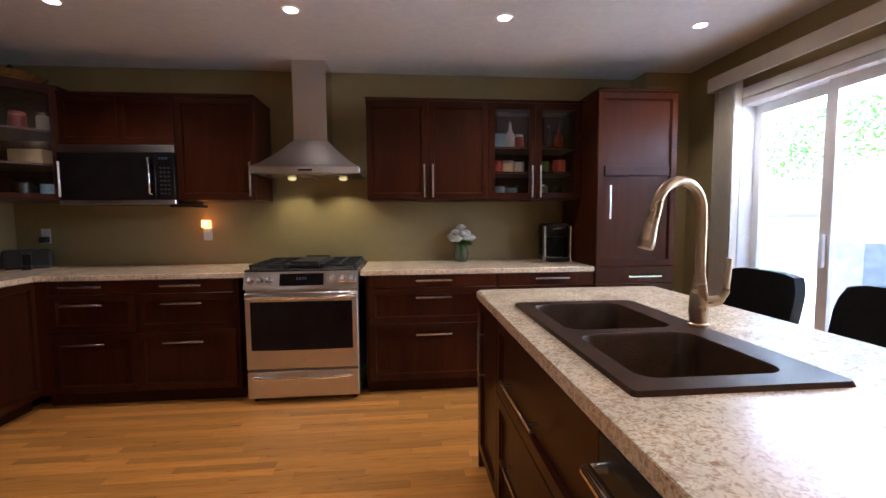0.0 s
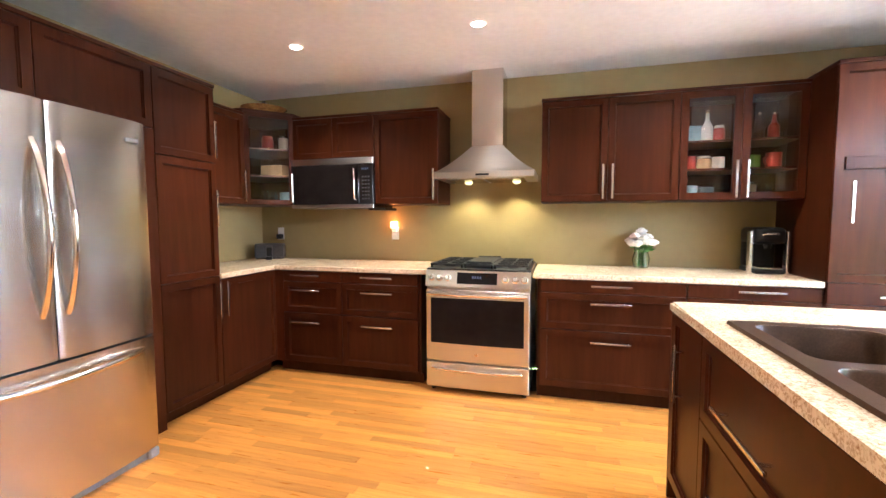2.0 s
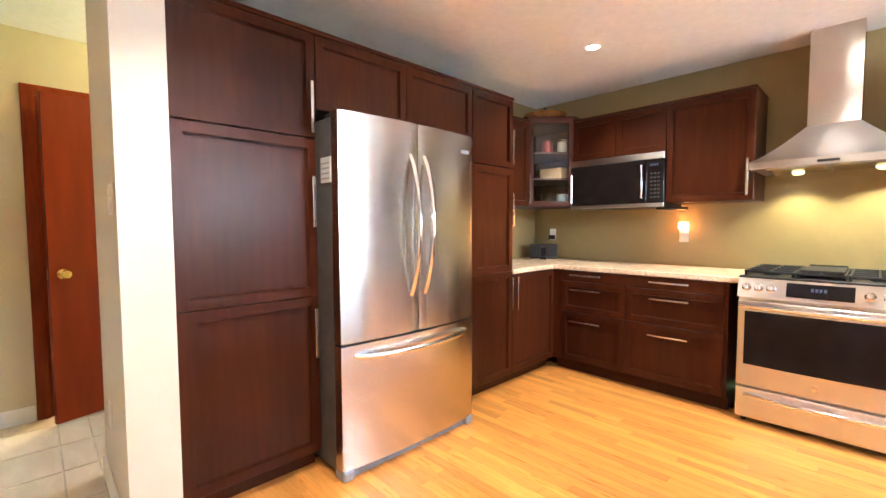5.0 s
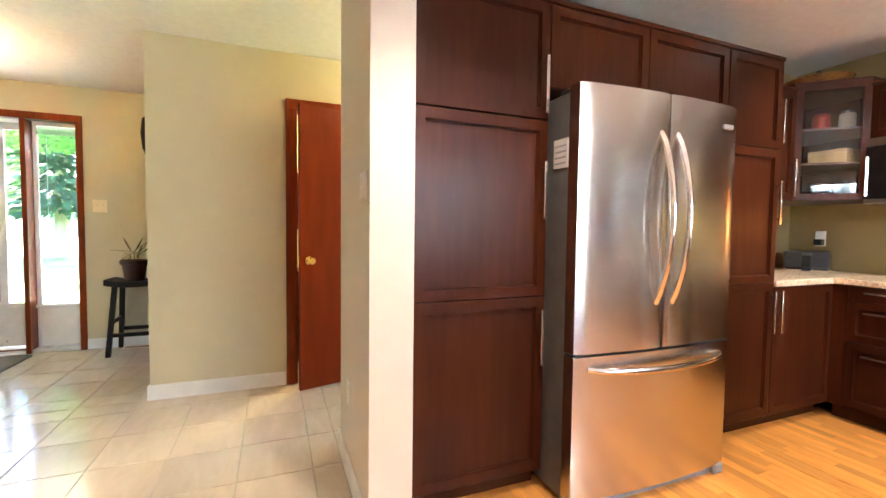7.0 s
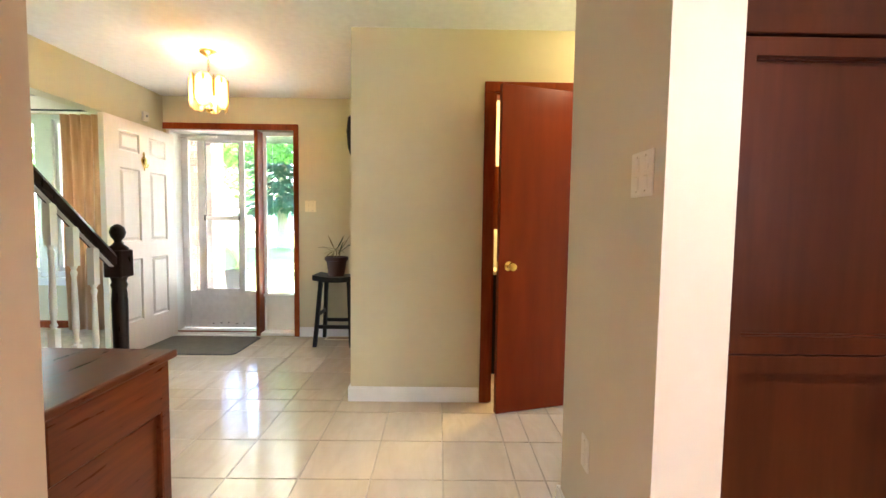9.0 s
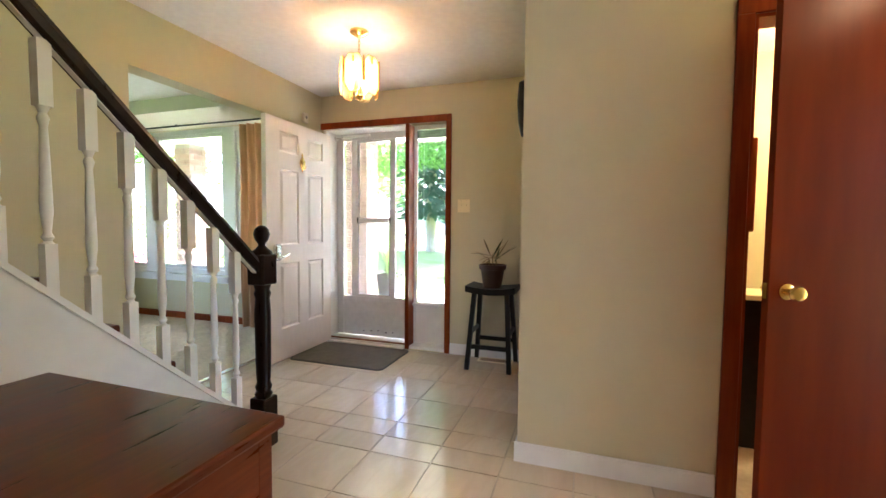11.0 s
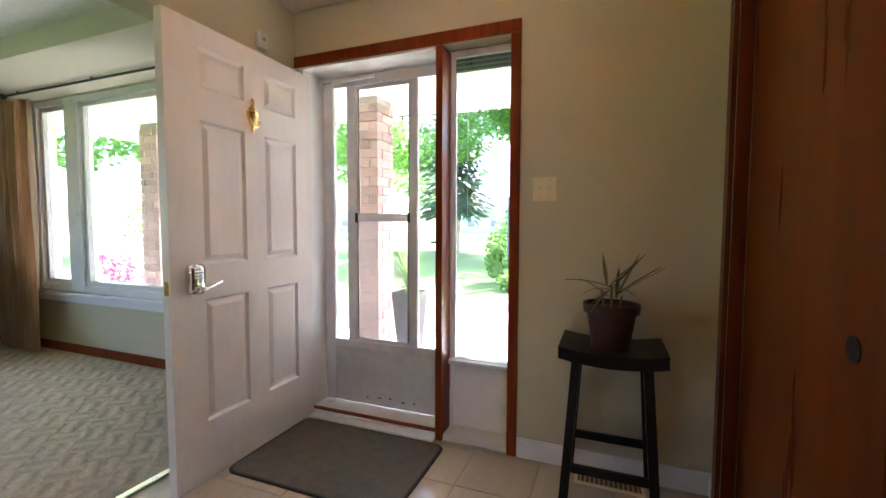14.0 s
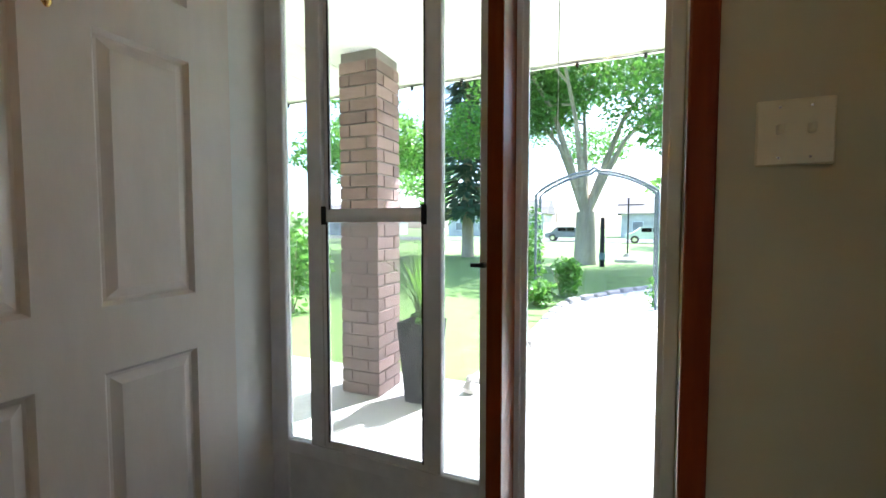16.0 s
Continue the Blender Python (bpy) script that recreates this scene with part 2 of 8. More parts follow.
M_NEWEL = surface("dark brown rail wood", (0.009, 0.004, 0.0025), (0.016, 0.007, 0.004), 8, 0.3, stretch=(6, 6, 1), spec=0.18)
M_STOOL = surface("black-brown painted stool", (0.006, 0.005, 0.0042), (0.012, 0.010, 0.008), 20, 0.4, bump=0.06, spec=0.25)
M_LEATHER = surface("black leather", (0.005, 0.0045, 0.004), (0.010, 0.009, 0.008), 60, 0.45, bump=0.3, spec=0.15)
M_MAT = surface("grey-brown door mat", (0.105, 0.088, 0.07), (0.155, 0.132, 0.105), 160, 0.8, bump=0.5, big=0.15)
M_TERRA = surface("brown plastic plant pot", (0.036, 0.011, 0.006), (0.058, 0.018, 0.010), 12, 0.45)
M_BRASS = surface("polished brass", (0.72, 0.45, 0.12), (0.82, 0.54, 0.18), 20, 0.18, 1.0)
M_BULB = glowing("lit candle bulb", (1.0, 0.74, 0.36), 3)
M_POT = glowing("lit downlight", (1.0, 0.88, 0.68), 3)
M_HOODL = glowing("lit hood lamp", (1.0, 0.82, 0.32), 0.09)
M_NIGHT = glowing("lit night light", (1.0, 0.33, 0.06), 0.8)
M_CLOCK = glowing("blue clock digits", (0.03, 0.05, 0.09), 0.02)
M_GLASS = clear("window glass")
M_SCREEN = surface("fine insect screen", (0.5, 0.5, 0.52), (0.56, 0.56, 0.58), 300, 0.8)
M_SCREEN.node_tree.nodes["Principled BSDF"].inputs["Alpha"].default_value = 0.27
M_VASE = clear("vase glass", (0.85, 0.95, 0.9), 0.02)
M_CURTAIN = surface("taupe satin curtain", (0.48, 0.28, 0.155), (0.64, 0.42, 0.27), 6, 0.33, stretch=(6, 6, 0.5), big=0.1)
M_BRICK = surface("pinkish brick", (0.20, 0.128, 0.114), (0.29, 0.20, 0.178), 22, 0.85, bump=0.4, object_var=0.26, big=0.2)
M_MORTAR = surface("light mortar", (0.20, 0.18, 0.165), (0.27, 0.25, 0.23), 50, 0.9, bump=0.4)
M_CONC = surface("pale concrete", (0.60, 0.58, 0.54), (0.70, 0.68, 0.63), 30, 0.85, bump=0.25, big=0.1)
M_GRASS = surface("lawn", (0.085, 0.155, 0.026), (0.14, 0.225, 0.05), 40, 0.9, bump=0.5, big=0.25)
M_BLADE = surface("grass blades", (0.09, 0.22, 0.025), (0.19, 0.34, 0.06), 8, 0.7)
M_ASPH = surface("asphalt", (0.045, 0.045, 0.046), (0.075, 0.075, 0.076), 90, 0.85, bump=0.4)
M_LEAF = surface("maple leaves", (0.06, 0.165, 0.022), (0.14, 0.30, 0.05), 3, 0.5, island_var=0.3)
M_NEEDLE = surface("spruce needles", (0.045, 0.10, 0.06), (0.09, 0.16, 0.10), 4, 0.6, island_var=0.3)
M_INDOOR = surface("dark houseplant leaves", (0.018, 0.045, 0.014), (0.04, 0.085, 0.028), 6, 0.4, island_var=0.3)
M_BARK = surface("grey-brown bark", (0.30, 0.255, 0.19), (0.46, 0.40, 0.31), 14, 0.9, bump=0.8, stretch=(3, 3, 0.6))
M_SOFFIT = surface("white soffit", (0.77, 0.76, 0.70), (0.82, 0.81, 0.75), 12, 0.5, big=0.03)
M_SIDING = surface("pale house siding", (0.55, 0.54, 0.50), (0.63, 0.62, 0.58), 10, 0.7)
M_ROOF = surface("dark shingle roof", (0.09, 0.08, 0.075), (0.15, 0.135, 0.125), 20, 0.9)
M_RED = surface("red cloth", (0.50, 0.02, 0.012), (0.62, 0.035, 0.02), 14, 0.8)
M_PINK = surface("pink flowers", (0.70, 0.10, 0.22), (0.85, 0.22, 0.36), 14, 0.7, island_var=0.2)
M_PETAL = surface("white petals", (0.78, 0.76, 0.68), (0.86, 0.84, 0.78), 10, 0.6, island_var=0.06)
M_MUGR = surface("dark red glaze", (0.28, 0.022, 0.012), (0.38, 0.035, 0.02), 12, 0.3)
M_BLUEW = surface("pale blue ware", (0.14, 0.21, 0.24), (0.22, 0.29, 0.32), 10, 0.3)
M_GREENW = surface("green mug glaze", (0.13, 0.23, 0.035), (0.19, 0.29, 0.06), 10, 0.25)
M_TAN = surface("tan ware", (0.36, 0.25, 0.13), (0.46, 0.33, 0.19), 10, 0.5)
M_BOWL = surface("burnt orange glazed bowl", (0.14, 0.04, 0.012), (0.46, 0.22, 0.06), 14, 0.18, big=0.3, distort=1.5)
M_TWIG = surface("pale brown leaf", (0.16, 0.12, 0.05), (0.26, 0.2, 0.09), 10, 0.6)
M_PAPER = surface("printed label", (0.5, 0.47, 0.42), (0.6, 0.57, 0.52), 20, 0.6)
M_STONE = surface("grey stone", (0.3, 0.28, 0.26), (0.42, 0.4, 0.37), 18, 0.85, bump=0.4)


def carpet_weave(m):
    """Adds a sculpted basket-weave relief to the carpet."""
    n, l = m.node_tree.nodes, m.node_tree.links
    co, mp, ck = n.new("ShaderNodeTexCoord"), n.new("ShaderNodeMapping"), n.new("ShaderNodeTexChecker")
    mp.inputs["Rotation"].default_value = (0, 0, radians(45))
    ck.inputs["Scale"].default_value = 7.0
    l.new(co.outputs["Object"], mp.inputs["Vector"])
    l.new(mp.outputs["Vector"], ck.inputs["Vector"])
    waves = []
    for d in ("X", "Y"):
        w = n.new("ShaderNodeTexWave")
        w.bands_direction, w.inputs["Scale"].default_value, w.inputs["Distortion"].default_value = d, 3.7, 1.6
        w.inputs["Detail Scale"].default_value = 3.0
        l.new(mp.outputs["Vector"], w.inputs["Vector"])
        waves.append(w)
    mx = n.new("ShaderNodeMix")
    l.new(ck.outputs["Fac"], mx.inputs["Factor"])
    l.new(waves[0].outputs["Fac"], mx.inputs["A"])
    l.new(waves[1].outputs["Fac"], mx.inputs["B"])
    old = next(x for x in n if x.bl_idname == "ShaderNodeBump")
    bu = n.new("ShaderNodeBump")
    bu.inputs["Strength"].default_value, bu.inputs["Distance"].default_value = 0.9, 0.009
    l.new(mx.outputs["Result"], bu.inputs["Height"])
    l.new(old.outputs["Normal"], bu.inputs["Normal"])
    l.new(bu.outputs["Normal"], n["Principled BSDF"].inputs["Normal"])


carpet_weave(M_CARPET)
leafy(M_LEAF, 0.45, (0.16, 0.34, 0.05))
leafy(M_NEEDLE, 0.25, (0.10, 0.22, 0.12))
leafy(M_BLADE, 0.4, (0.22, 0.42, 0.08))

# ---- mesh helpers ----
def box(bm, x0, x1, y0, y1, z0, z1, bev=0.0, seg=1):
    """A box between the given limits, with bevelled edges where bev is given."""
    r = bmesh.ops.create_cube(bm, size=1.0)
    vs = r["verts"]
    for v in vs:
        v.co = Vector(((x0 + x1) / 2 + v.co.x * (x1 - x0), (y0 + y1) / 2 + v.co.y * (y1 - y0), (z0 + z1) / 2 + v.co.z * (z1 - z0)))
    if bev:
        es = list({e for v in vs for e in v.link_edges})
        bmesh.ops.bevel(bm, geom=es, offset=bev, segments=seg, affect="EDGES", profile=0.5)
    return bm


def rod(bm, a, b, r0, r1=None, sides=10):
    """A round bar from a to b, tapering from r0 to r1."""
    a, b = Vector(a), Vector(b)
    r1 = r0 if r1 is None else r1
    d = b - a
    m = Matrix.Translation((a + b) / 2) @ d.to_track_quat("Z", "Y").to_matrix().to_4x4()
    bmesh.ops.create_cone(bm, cap_ends=True, segments=sides, radius1=r0, radius2=max(r1, 1e-4), depth=d.length, matrix=m)
    return bm


def lathe(bm, profile, at=(0, 0, 0), sides=20, closed=True):
    """A turned shape about z from (radius, height) pairs."""
    rings = []
    for r, z in profile:
        rings.append([bm.verts.new((at[0] + r * math.cos(k * math.tau / sides), at[1] + r * math.sin(k * math.tau / sides), at[2] + z)) for k in range(sides)])
    for p, q in zip(rings, rings[1:]):
        for k in range(sides):
            bm.faces.new((p[k], p[(k + 1) % sides], q[(k + 1) % sides], q[k]))
    if closed:
        bm.faces.new(list(reversed(rings[0])))
        bm.faces.new(rings[-1])
    return bm


def tube(bm, pts, r, sides=10, taper=None):
    """A round tube along points."""
    pts = [Vector(p) for p in pts]
    rings = []
    up = Vector((0.13, 0.27, 0.95)).normalized()
    for i, p in enumerate(pts):
        d = (pts[min(i + 1, len(pts) - 1)] - pts[max(i - 1, 0)]).normalized()
        u = d.cross(up)
        if u.length < 1e-3:
            u = d.cross(Vector((1, 0, 0)))
        u.normalize()
        w = u.cross(d)
        rr = r if taper is None else r + (taper - r) * i / (len(pts) - 1)
        rings.append([bm.verts.new(p + rr * (u * math.cos(k * math.tau / sides) + w * math.sin(k * math.tau / sides))) for k in range(sides)])
    for p, q in zip(rings, rings[1:]):
        for k in range(sides):
            bm.faces.new((p[k], p[(k + 1) % sides], q[(k + 1) % sides], q[k]))
    bm.faces.new(list(reversed(rings[0])))
    bm.faces.new(rings[-1])
    return bm


def mesh_of(name, bm, material, smooth=False):
    bmesh.ops.recalc_face_normals(bm, faces=bm.faces)
    me = bpy.data.meshes.new(name)
    bm.to_mesh(me)
    bm.free()
    me.materials.append(material)
    if smooth:
        for p in me.polygons:
            p.use_smooth = True
        me.set_sharp_from_angle(angle=radians(40))
    return me


def part(name, bm, material, parent=None, label="", smooth=False):
    """Links a bmesh as one mesh object under a thing or a part."""
    ob = new(name, mesh_of(name, bm, material, smooth))
    if parent is not None:
        ob.parent = parent
    if label:
        ob["label"] = label
    return ob


def thing(name, m, label, category, group=""):
    ob = new(name)
    ob.empty_display_size = 0.1
    ob.matrix_world = m
    return tagged(ob, label, category, group)


def solo(name, bm, material, m, label, category, group="", smooth=False):
    ob = part(name, bm, material, None, "", smooth)
    ob.matrix_world = m
    return tagged(ob, label, category, group)


def setting(name, bm, material, label="", category="", smooth=False):
    return tagged(part(name, bm, material, None, "", smooth), label, category or name.split("_")[0], "", "structure")


def B(*a, **k):
    return box(bmesh.new(), *a, **k)


def boxes(rows, bev=0.0):
    bm = bmesh.new()
    for r in rows:
        box(bm, *r, bev=bev)
    return bm


def wall_x(name, x0, x1, y0, y1, z0, z1, holes, material, label):
    """A wall that runs along y between two x faces, with openings (y0, y1, z0, z1)."""
    rows, y = [], y0
    for a, b, c, d in sorted(holes):
        rows.append((x0, x1, y, a, z0, z1))
        if c > z0:
            rows.append((x0, x1, a, b, z0, c))
        if d < z1:
            rows.append((x0, x1, a, b, d, z1))
        y = b
    rows.append((x0, x1, y, y1, z0, z1))
    return setting(name, boxes(rows), material, label, "wall")


def wall_y(name, x0, x1, y0, y1, z0, z1, holes, material, label):
    rows, x = [], x0
    for a, b, c, d in sorted(holes):
        rows.append((x, a, y0, y1, z0, z1))
        if c > z0:
            rows.append((a, b, y0, y1, z0, c))
        if d < z1:
            rows.append((a, b, y0, y1, d, z1))
        x = b
    rows.append((x, x1, y0, y1, z0, z1))
    return setting(name, boxes(rows), material, label, "wall")

# ---- large structure ----
CEIL = CEIL_Z
BACK_Y, LEFT_X, PATIO_X = 3.59, -2.66, 2.75
FRONT_X, LR_X, HALL_X, SIDE_Y = -5.40, -5.62, -3.815, -1.13
OPEN_Y = -3.36

wall_y("wall_north", LEFT_X - 0.12, PATIO_X + 0.2, BACK_Y, BACK_Y + 0.15, 0, CEIL, [], M_OLIVE, "olive green painted kitchen wall behind the range")
setting("wall_west_kitchen", B(LEFT_X - 0.06, LEFT_X, 0.155, BACK_Y, 0, CEIL), M_OLIVE, "olive green painted wall behind the refrigerator run", "wall")
setting("wall_hall_back", B(LEFT_X - 0.082, LEFT_X - 0.06, 0.152, BACK_Y, 0, CEIL), M_SAGE, "sage painted hall wall", "wall")
PD0, PD1, PDZ = 0.55, 2.88, 2.08
wall_x("wall_east", PATIO_X, PATIO_X + 0.2, -1.41, BACK_Y, 0, CEIL, [(PD0, PD1, 0.0, PDZ)], M_OLIVE, "olive green wall round the patio door")
setting("wall_stub", B(-2.742, -2.02, -0.02, 0.152, 0, CEIL), M_CREAM, "cream painted wall end beside the tall pantry", "wall")
# block round the stairwell
setting("wall_south", B(-1.94, PATIO_X + 0.2, -1.56, -1.41, 0, CEIL), M_TANW, "tan wall with a keypad beside the passage", "wall")
setting("wall_dresser", B(-1.94, -1.80, -2.40, -1.56, 0, CEIL), M_CREAM, "beige wall behind the dresser", "wall")
setting("wall_stair", B(-1.80, 0.6, -2.50, -2.40, 0, 4.4), M_SAGE, "sage wall along the upper stairs", "wall")
# hall block with washroom and closet
wall_x("wall_washroom", HALL_X - 0.12, HALL_X, SIDE_Y, BACK_Y, 0, CEIL, [(-0.20, 0.50, 0.0, 2.05)], M_SAGE, "pale sage hall wall with a washroom doorway")
wall_y("wall_closet", FRONT_X, HALL_X - 0.12, SIDE_Y, SIDE_Y + 0.12, 0, CEIL, [(-5.26, -4.245, 0.0, 2.05)], M_SAGE, "pale sage wall with the coat closet")
setting("wall_washroom_back", boxes([(FRONT_X - 0.2, HALL_X - 0.12, 1.9, 2.0, 0, CEIL), (FRONT_X - 0.2, FRONT_X, SIDE_Y, 1.9, 0, CEIL),
        (FRONT_X, HALL_X - 0.12, -0.45, -0.40, 0, CEIL)]), M_SAGE, "sage walls closing the washroom", "wall")
# front wall with entry opening
FD0, FD1, FDT = -3.33, -2.03, 2.13
wall_x("wall_front", FRONT_X - 0.24, FRONT_X, OPEN_Y - 0.14, SIDE_Y, -0.2, CEIL, [(FD0, FD1, 0.0, FDT)], M_SAGE, "sage wall round the front door")
# wall between entry and living room
OP0, OP1, OPZ = -4.85, -3.51, 2.09
wall_y("wall_living", LR_X, 0.6, OPEN_Y - 0.14, OPEN_Y, 0, CEIL, [(OP0, OP1, 0.0, OPZ)], M_SAGE, "sage wall with a wide opening to the living room")
# living room
W0, W1, WZ0, WZ1 = -6.62, -3.95, 0.56, 2.30
wall_x("wall_living_front", LR_X - 0.2, LR_X, -7.8, OPEN_Y - 0.14, -0.2, CEIL, [(W0, W1, WZ0, WZ1)], M_SAGE, "sage living room wall round the picture window")
# opening at y = -7.8 is for the added, unseen side window
setting("wall_living_side", boxes([(LR_X - 0.2, -3.7, -7.9, -7.8, 0, CEIL), (-0.5, 0.6, -7.9, -7.8, 0, CEIL), (-3.7, -0.5, -7.9, -7.8, 0, 0.5), (-3.7, -0.5, -7.9, -7.8, 2.15, CEIL), (0.5, 0.6, -7.8, OPEN_Y - 0.14, 0, CEIL)]), M_SAGE, "sage walls closing the living room", "wall")
setting("bulkhead", B(LR_X, -4.96, -7.8, OPEN_Y - 0.14, 2.305, CEIL), M_CREAM, "dropped bulkhead above the picture window", "bulkhead")
# ceilings
setting("ceiling", boxes([(FRONT_X - 0.2, PATIO_X + 0.2, OPEN_Y, -2.50, CEIL + 0.002, CEIL + 0.15), (-1.80, PATIO_X + 0.2, -2.40, -1.41, CEIL, CEIL + 0.15),
        (FRONT_X - 0.2, -1.80, -2.50, -1.41, CEIL, CEIL + 0.15), (FRONT_X - 0.2, PATIO_X + 0.2, -1.41, BACK_Y + 0.15, CEIL, CEIL + 0.15)]), M_CEIL, "white painted ceiling", "ceiling")
setting("ceiling_living", B(LR_X - 0.2, 0.6, -7.9, OPEN_Y, CEIL, CEIL + 0.15), M_CEIL, "white living room ceiling", "ceiling")
# floors: slabs; strips and tiles come last
setting("floor_kitchen", B(-2.047, PATIO_X + 0.2, -1.41, BACK_Y, -0.15, -0.004), M_GAP, "honey oak strip floor", "floor")
setting("floor_kitchen_west", B(LEFT_X, -2.047, 0.152, BACK_Y, -0.15, -0.004), M_GAP, "honey oak strip floor under the cabinets", "floor")
setting("floor_entry", boxes([(FRONT_X - 0.2, -2.047, OPEN_Y - 0.14, -0.02, -0.15, -0.004), (HALL_X - 0.12, LEFT_X - 0.082, -0.02, BACK_Y, -0.15, -0.004),
        (-2.047, 0.6, OPEN_Y - 0.14, -1.56, -0.15, -0.004), (FRONT_X - 0.2, HALL_X - 0.12, -0.02, 2.0, -0.15, -0.004)]), M_GROUT, "beige ceramic tile floor", "floor")
setting("floor_living", B(LR_X - 0.2, 0.6, -7.9, OPEN_Y - 0.14, -0.15, 0.006), M_CARPET, "beige patterned carpet", "floor")


def skirting(name, x0, x1, y0, y1, material=None, h=0.10):
    bm = B(x0, x1, y0, y1, 0, h - 0.012)
    cx = 0.004 if x1 - x0 < y1 - y0 else 0
    cy = 0.004 if cx == 0 else 0
    box(bm, x0 + cx, x1 - cx, y0 + cy, y1 - cy, h - 0.012, h)
    return setting(name, bm, material or M_WHITE, "painted baseboard" if material is None else "stained wooden baseboard", "baseboard")


skirting("baseboard", HALL_X, HALL_X + 0.014, SIDE_Y - 0.014, -0.27)
skirting("baseboard_closet", FRONT_X + 0.014, -5.32, SIDE_Y - 0.014, SIDE_Y)
skirting("baseboard_closet_east", -4.185, HALL_X, SIDE_Y - 0.014, SIDE_Y)
skirting("baseboard_front", FRONT_X, FRONT_X + 0.014, -1.99, SIDE_Y)
skirting("baseboard_stub", -2.742, -2.02, -0.034, -0.02)
skirting("baseboard_stub_end", -2.02, -2.006, -0.034, 0.150)
skirting("baseboard_stub_back", -2.756, -2.742, -0.034, 0.152)
skirting("baseboard_living", LR_X, LR_X + 0.014, -7.8, OPEN_Y - 0.14, M_TRIM, 0.085)
skirting("baseboard_living_side", LR_X + 0.014, 0.5, -7.8, -7.786, M_TRIM, 0.085)
setting("threshold", B(OP0, OP1, OPEN_Y - 0.16, OPEN_Y - 0.12, 0.0, 0.014, bev=0.004), M_NICKEL, "metal strip between tile and carpet", "trim")
# boxed-in duct in the corner
setting("wall_chase", B(2.36, PATIO_X, 3.395, BACK_Y, 0, CEIL), M_OLIVE, "olive boxed-in duct beside the pantry", "wall")

# ---- kitchen cabinets ----
FACE_Y, FACE_X, UP_Y = 2.975, -2.07, 3.22
CTOP, CBOT = 0.90, 0.862


def bar_handle(parent, x, z, length, upright, y=-0.02):
    """A flat bar pull on two posts, in the cabinet's frame (front at y = 0)."""
    bm = bmesh.new()
    yo = y - 0.032
    if upright:
        box(bm, x - 0.0075, x + 0.0075, yo - 0.005, yo + 0.005, z - length / 2, z + length / 2, bev=0.0015)
        for s in (-0.38, 0.38):
            rod(bm, (x, y + 0.001, z + s * length), (x, yo, z + s * length), 0.005, sides=8)
    else:
        box(bm, x - length / 2, x + length / 2, yo - 0.005, yo + 0.005, z - 0.0065, z + 0.0065, bev=0.0015)
        for s in (-0.38, 0.38):
            rod(bm, (x + s * length, y + 0.001, z), (x + s * length, yo, z), 0.005, sides=8)
    return part("handle", bm, M_NICKEL, parent, "brushed nickel bar handle", True)


def shaker(x0, x1, z0, z1, y=-0.02, fw=0.062, glass=False, t=0.02):
    """A framed front in one mesh: a stile-and-rail frame round a panel recessed behind a bead."""
    g = 0.0015
    bm = B(x0 + g, x1 - g, y, y + t, z0 + g, z1 - g, bev=0.002)
    bm.normal_update()
    front = [max((f for f in bm.faces if f.normal.y < -0.9), key=lambda f: f.calc_area())]
    bmesh.ops.inset_individual(bm, faces=front, thickness=fw - 0.002, depth=0)
    if glass:
        back = [max((f for f in bm.faces if f.normal.y > 0.9), key=lambda f: f.calc_area())]
        bmesh.ops.inset_individual(bm, faces=back, thickness=fw - 0.002, depth=0)
        bmesh.ops.bridge_loops(bm, edges=list(front[0].edges) + list(back[0].edges))
        bmesh.ops.delete(bm, geom=front + back, context="FACES_ONLY")
    else:
        bmesh.ops.inset_individual(bm, faces=front, thickness=0.003, depth=-0.010)
        bmesh.ops.inset_individual(bm, faces=front, thickness=0.005, depth=0)
        bmesh.ops.inset_individual(bm, faces=front, thickness=0.002, depth=-0.006)
    return bm


def carcass(cab, w, d, z0, z1, toe=0.0, top=0.0, hollow=False):
    if hollow:
        t = 0.018
        bm = boxes([(0, t, 0, d, z0, z1), (w - t, w, 0, d, z0, z1), (t, w - t, 0, d, z0, z0 + t), (t, w - t, 0, d, z1 - t, z1), (t, w - t, d - t, d, z0 + t, z1 - t)])
    else:
        bm = B(0, w, 0, d, z0 + toe, z1)
    part("body", bm, M_CAB, cab)
    if toe:
        part("toe_kick", B(0, w, 0.055, d, 0, toe), M_CAB, cab)
    if top:
        part("cornice", B(-0.004, w + 0.004, -0.026, d, z1, z1 + top, bev=0.003), M_CAB, cab)


def cab_doors(cab, fronts):
    """fronts: (x0, x1, z0, z1, handle side 'l' / 'r' / '', handle centre z)."""
    for x0, x1, z0, z1, side, hz in fronts:
        d = part("door", shaker(x0, x1, z0, z1), M_CAB, cab)
        if side:
            bar_handle(d, x0 + 0.032 if side == "l" else x1 - 0.032, hz, 0.245, True)


def cab_drawers(cab, x0, x1, hx0, hx1):
    """A plain top drawer and two framed ones below it."""
    f = part("drawer", B(x0 + 0.0015, x1 - 0.0015, -0.02, 0, 0.772, 0.858, bev=0.002), M_CAB, cab)
    bar_handle(f, (hx0 + hx1) / 2, 0.823, hx1 - hx0, False)
    for z0, z1, hz in ((0.515, 0.77, 0.703), (0.105, 0.513, 0.440)):
        f = part("drawer", shaker(x0, x1, z0, z1), M_CAB, cab)
        bar_handle(f, (hx0 + hx1) / 2, hz, hx1 - hx0, False)


def on_back(x, y=FACE_Y):
    return pose(x, y, 0)


def on_left(y, x=FACE_X):
    return pose(x, y, 0, 0, 0, 90)


DEPTH = 0.59
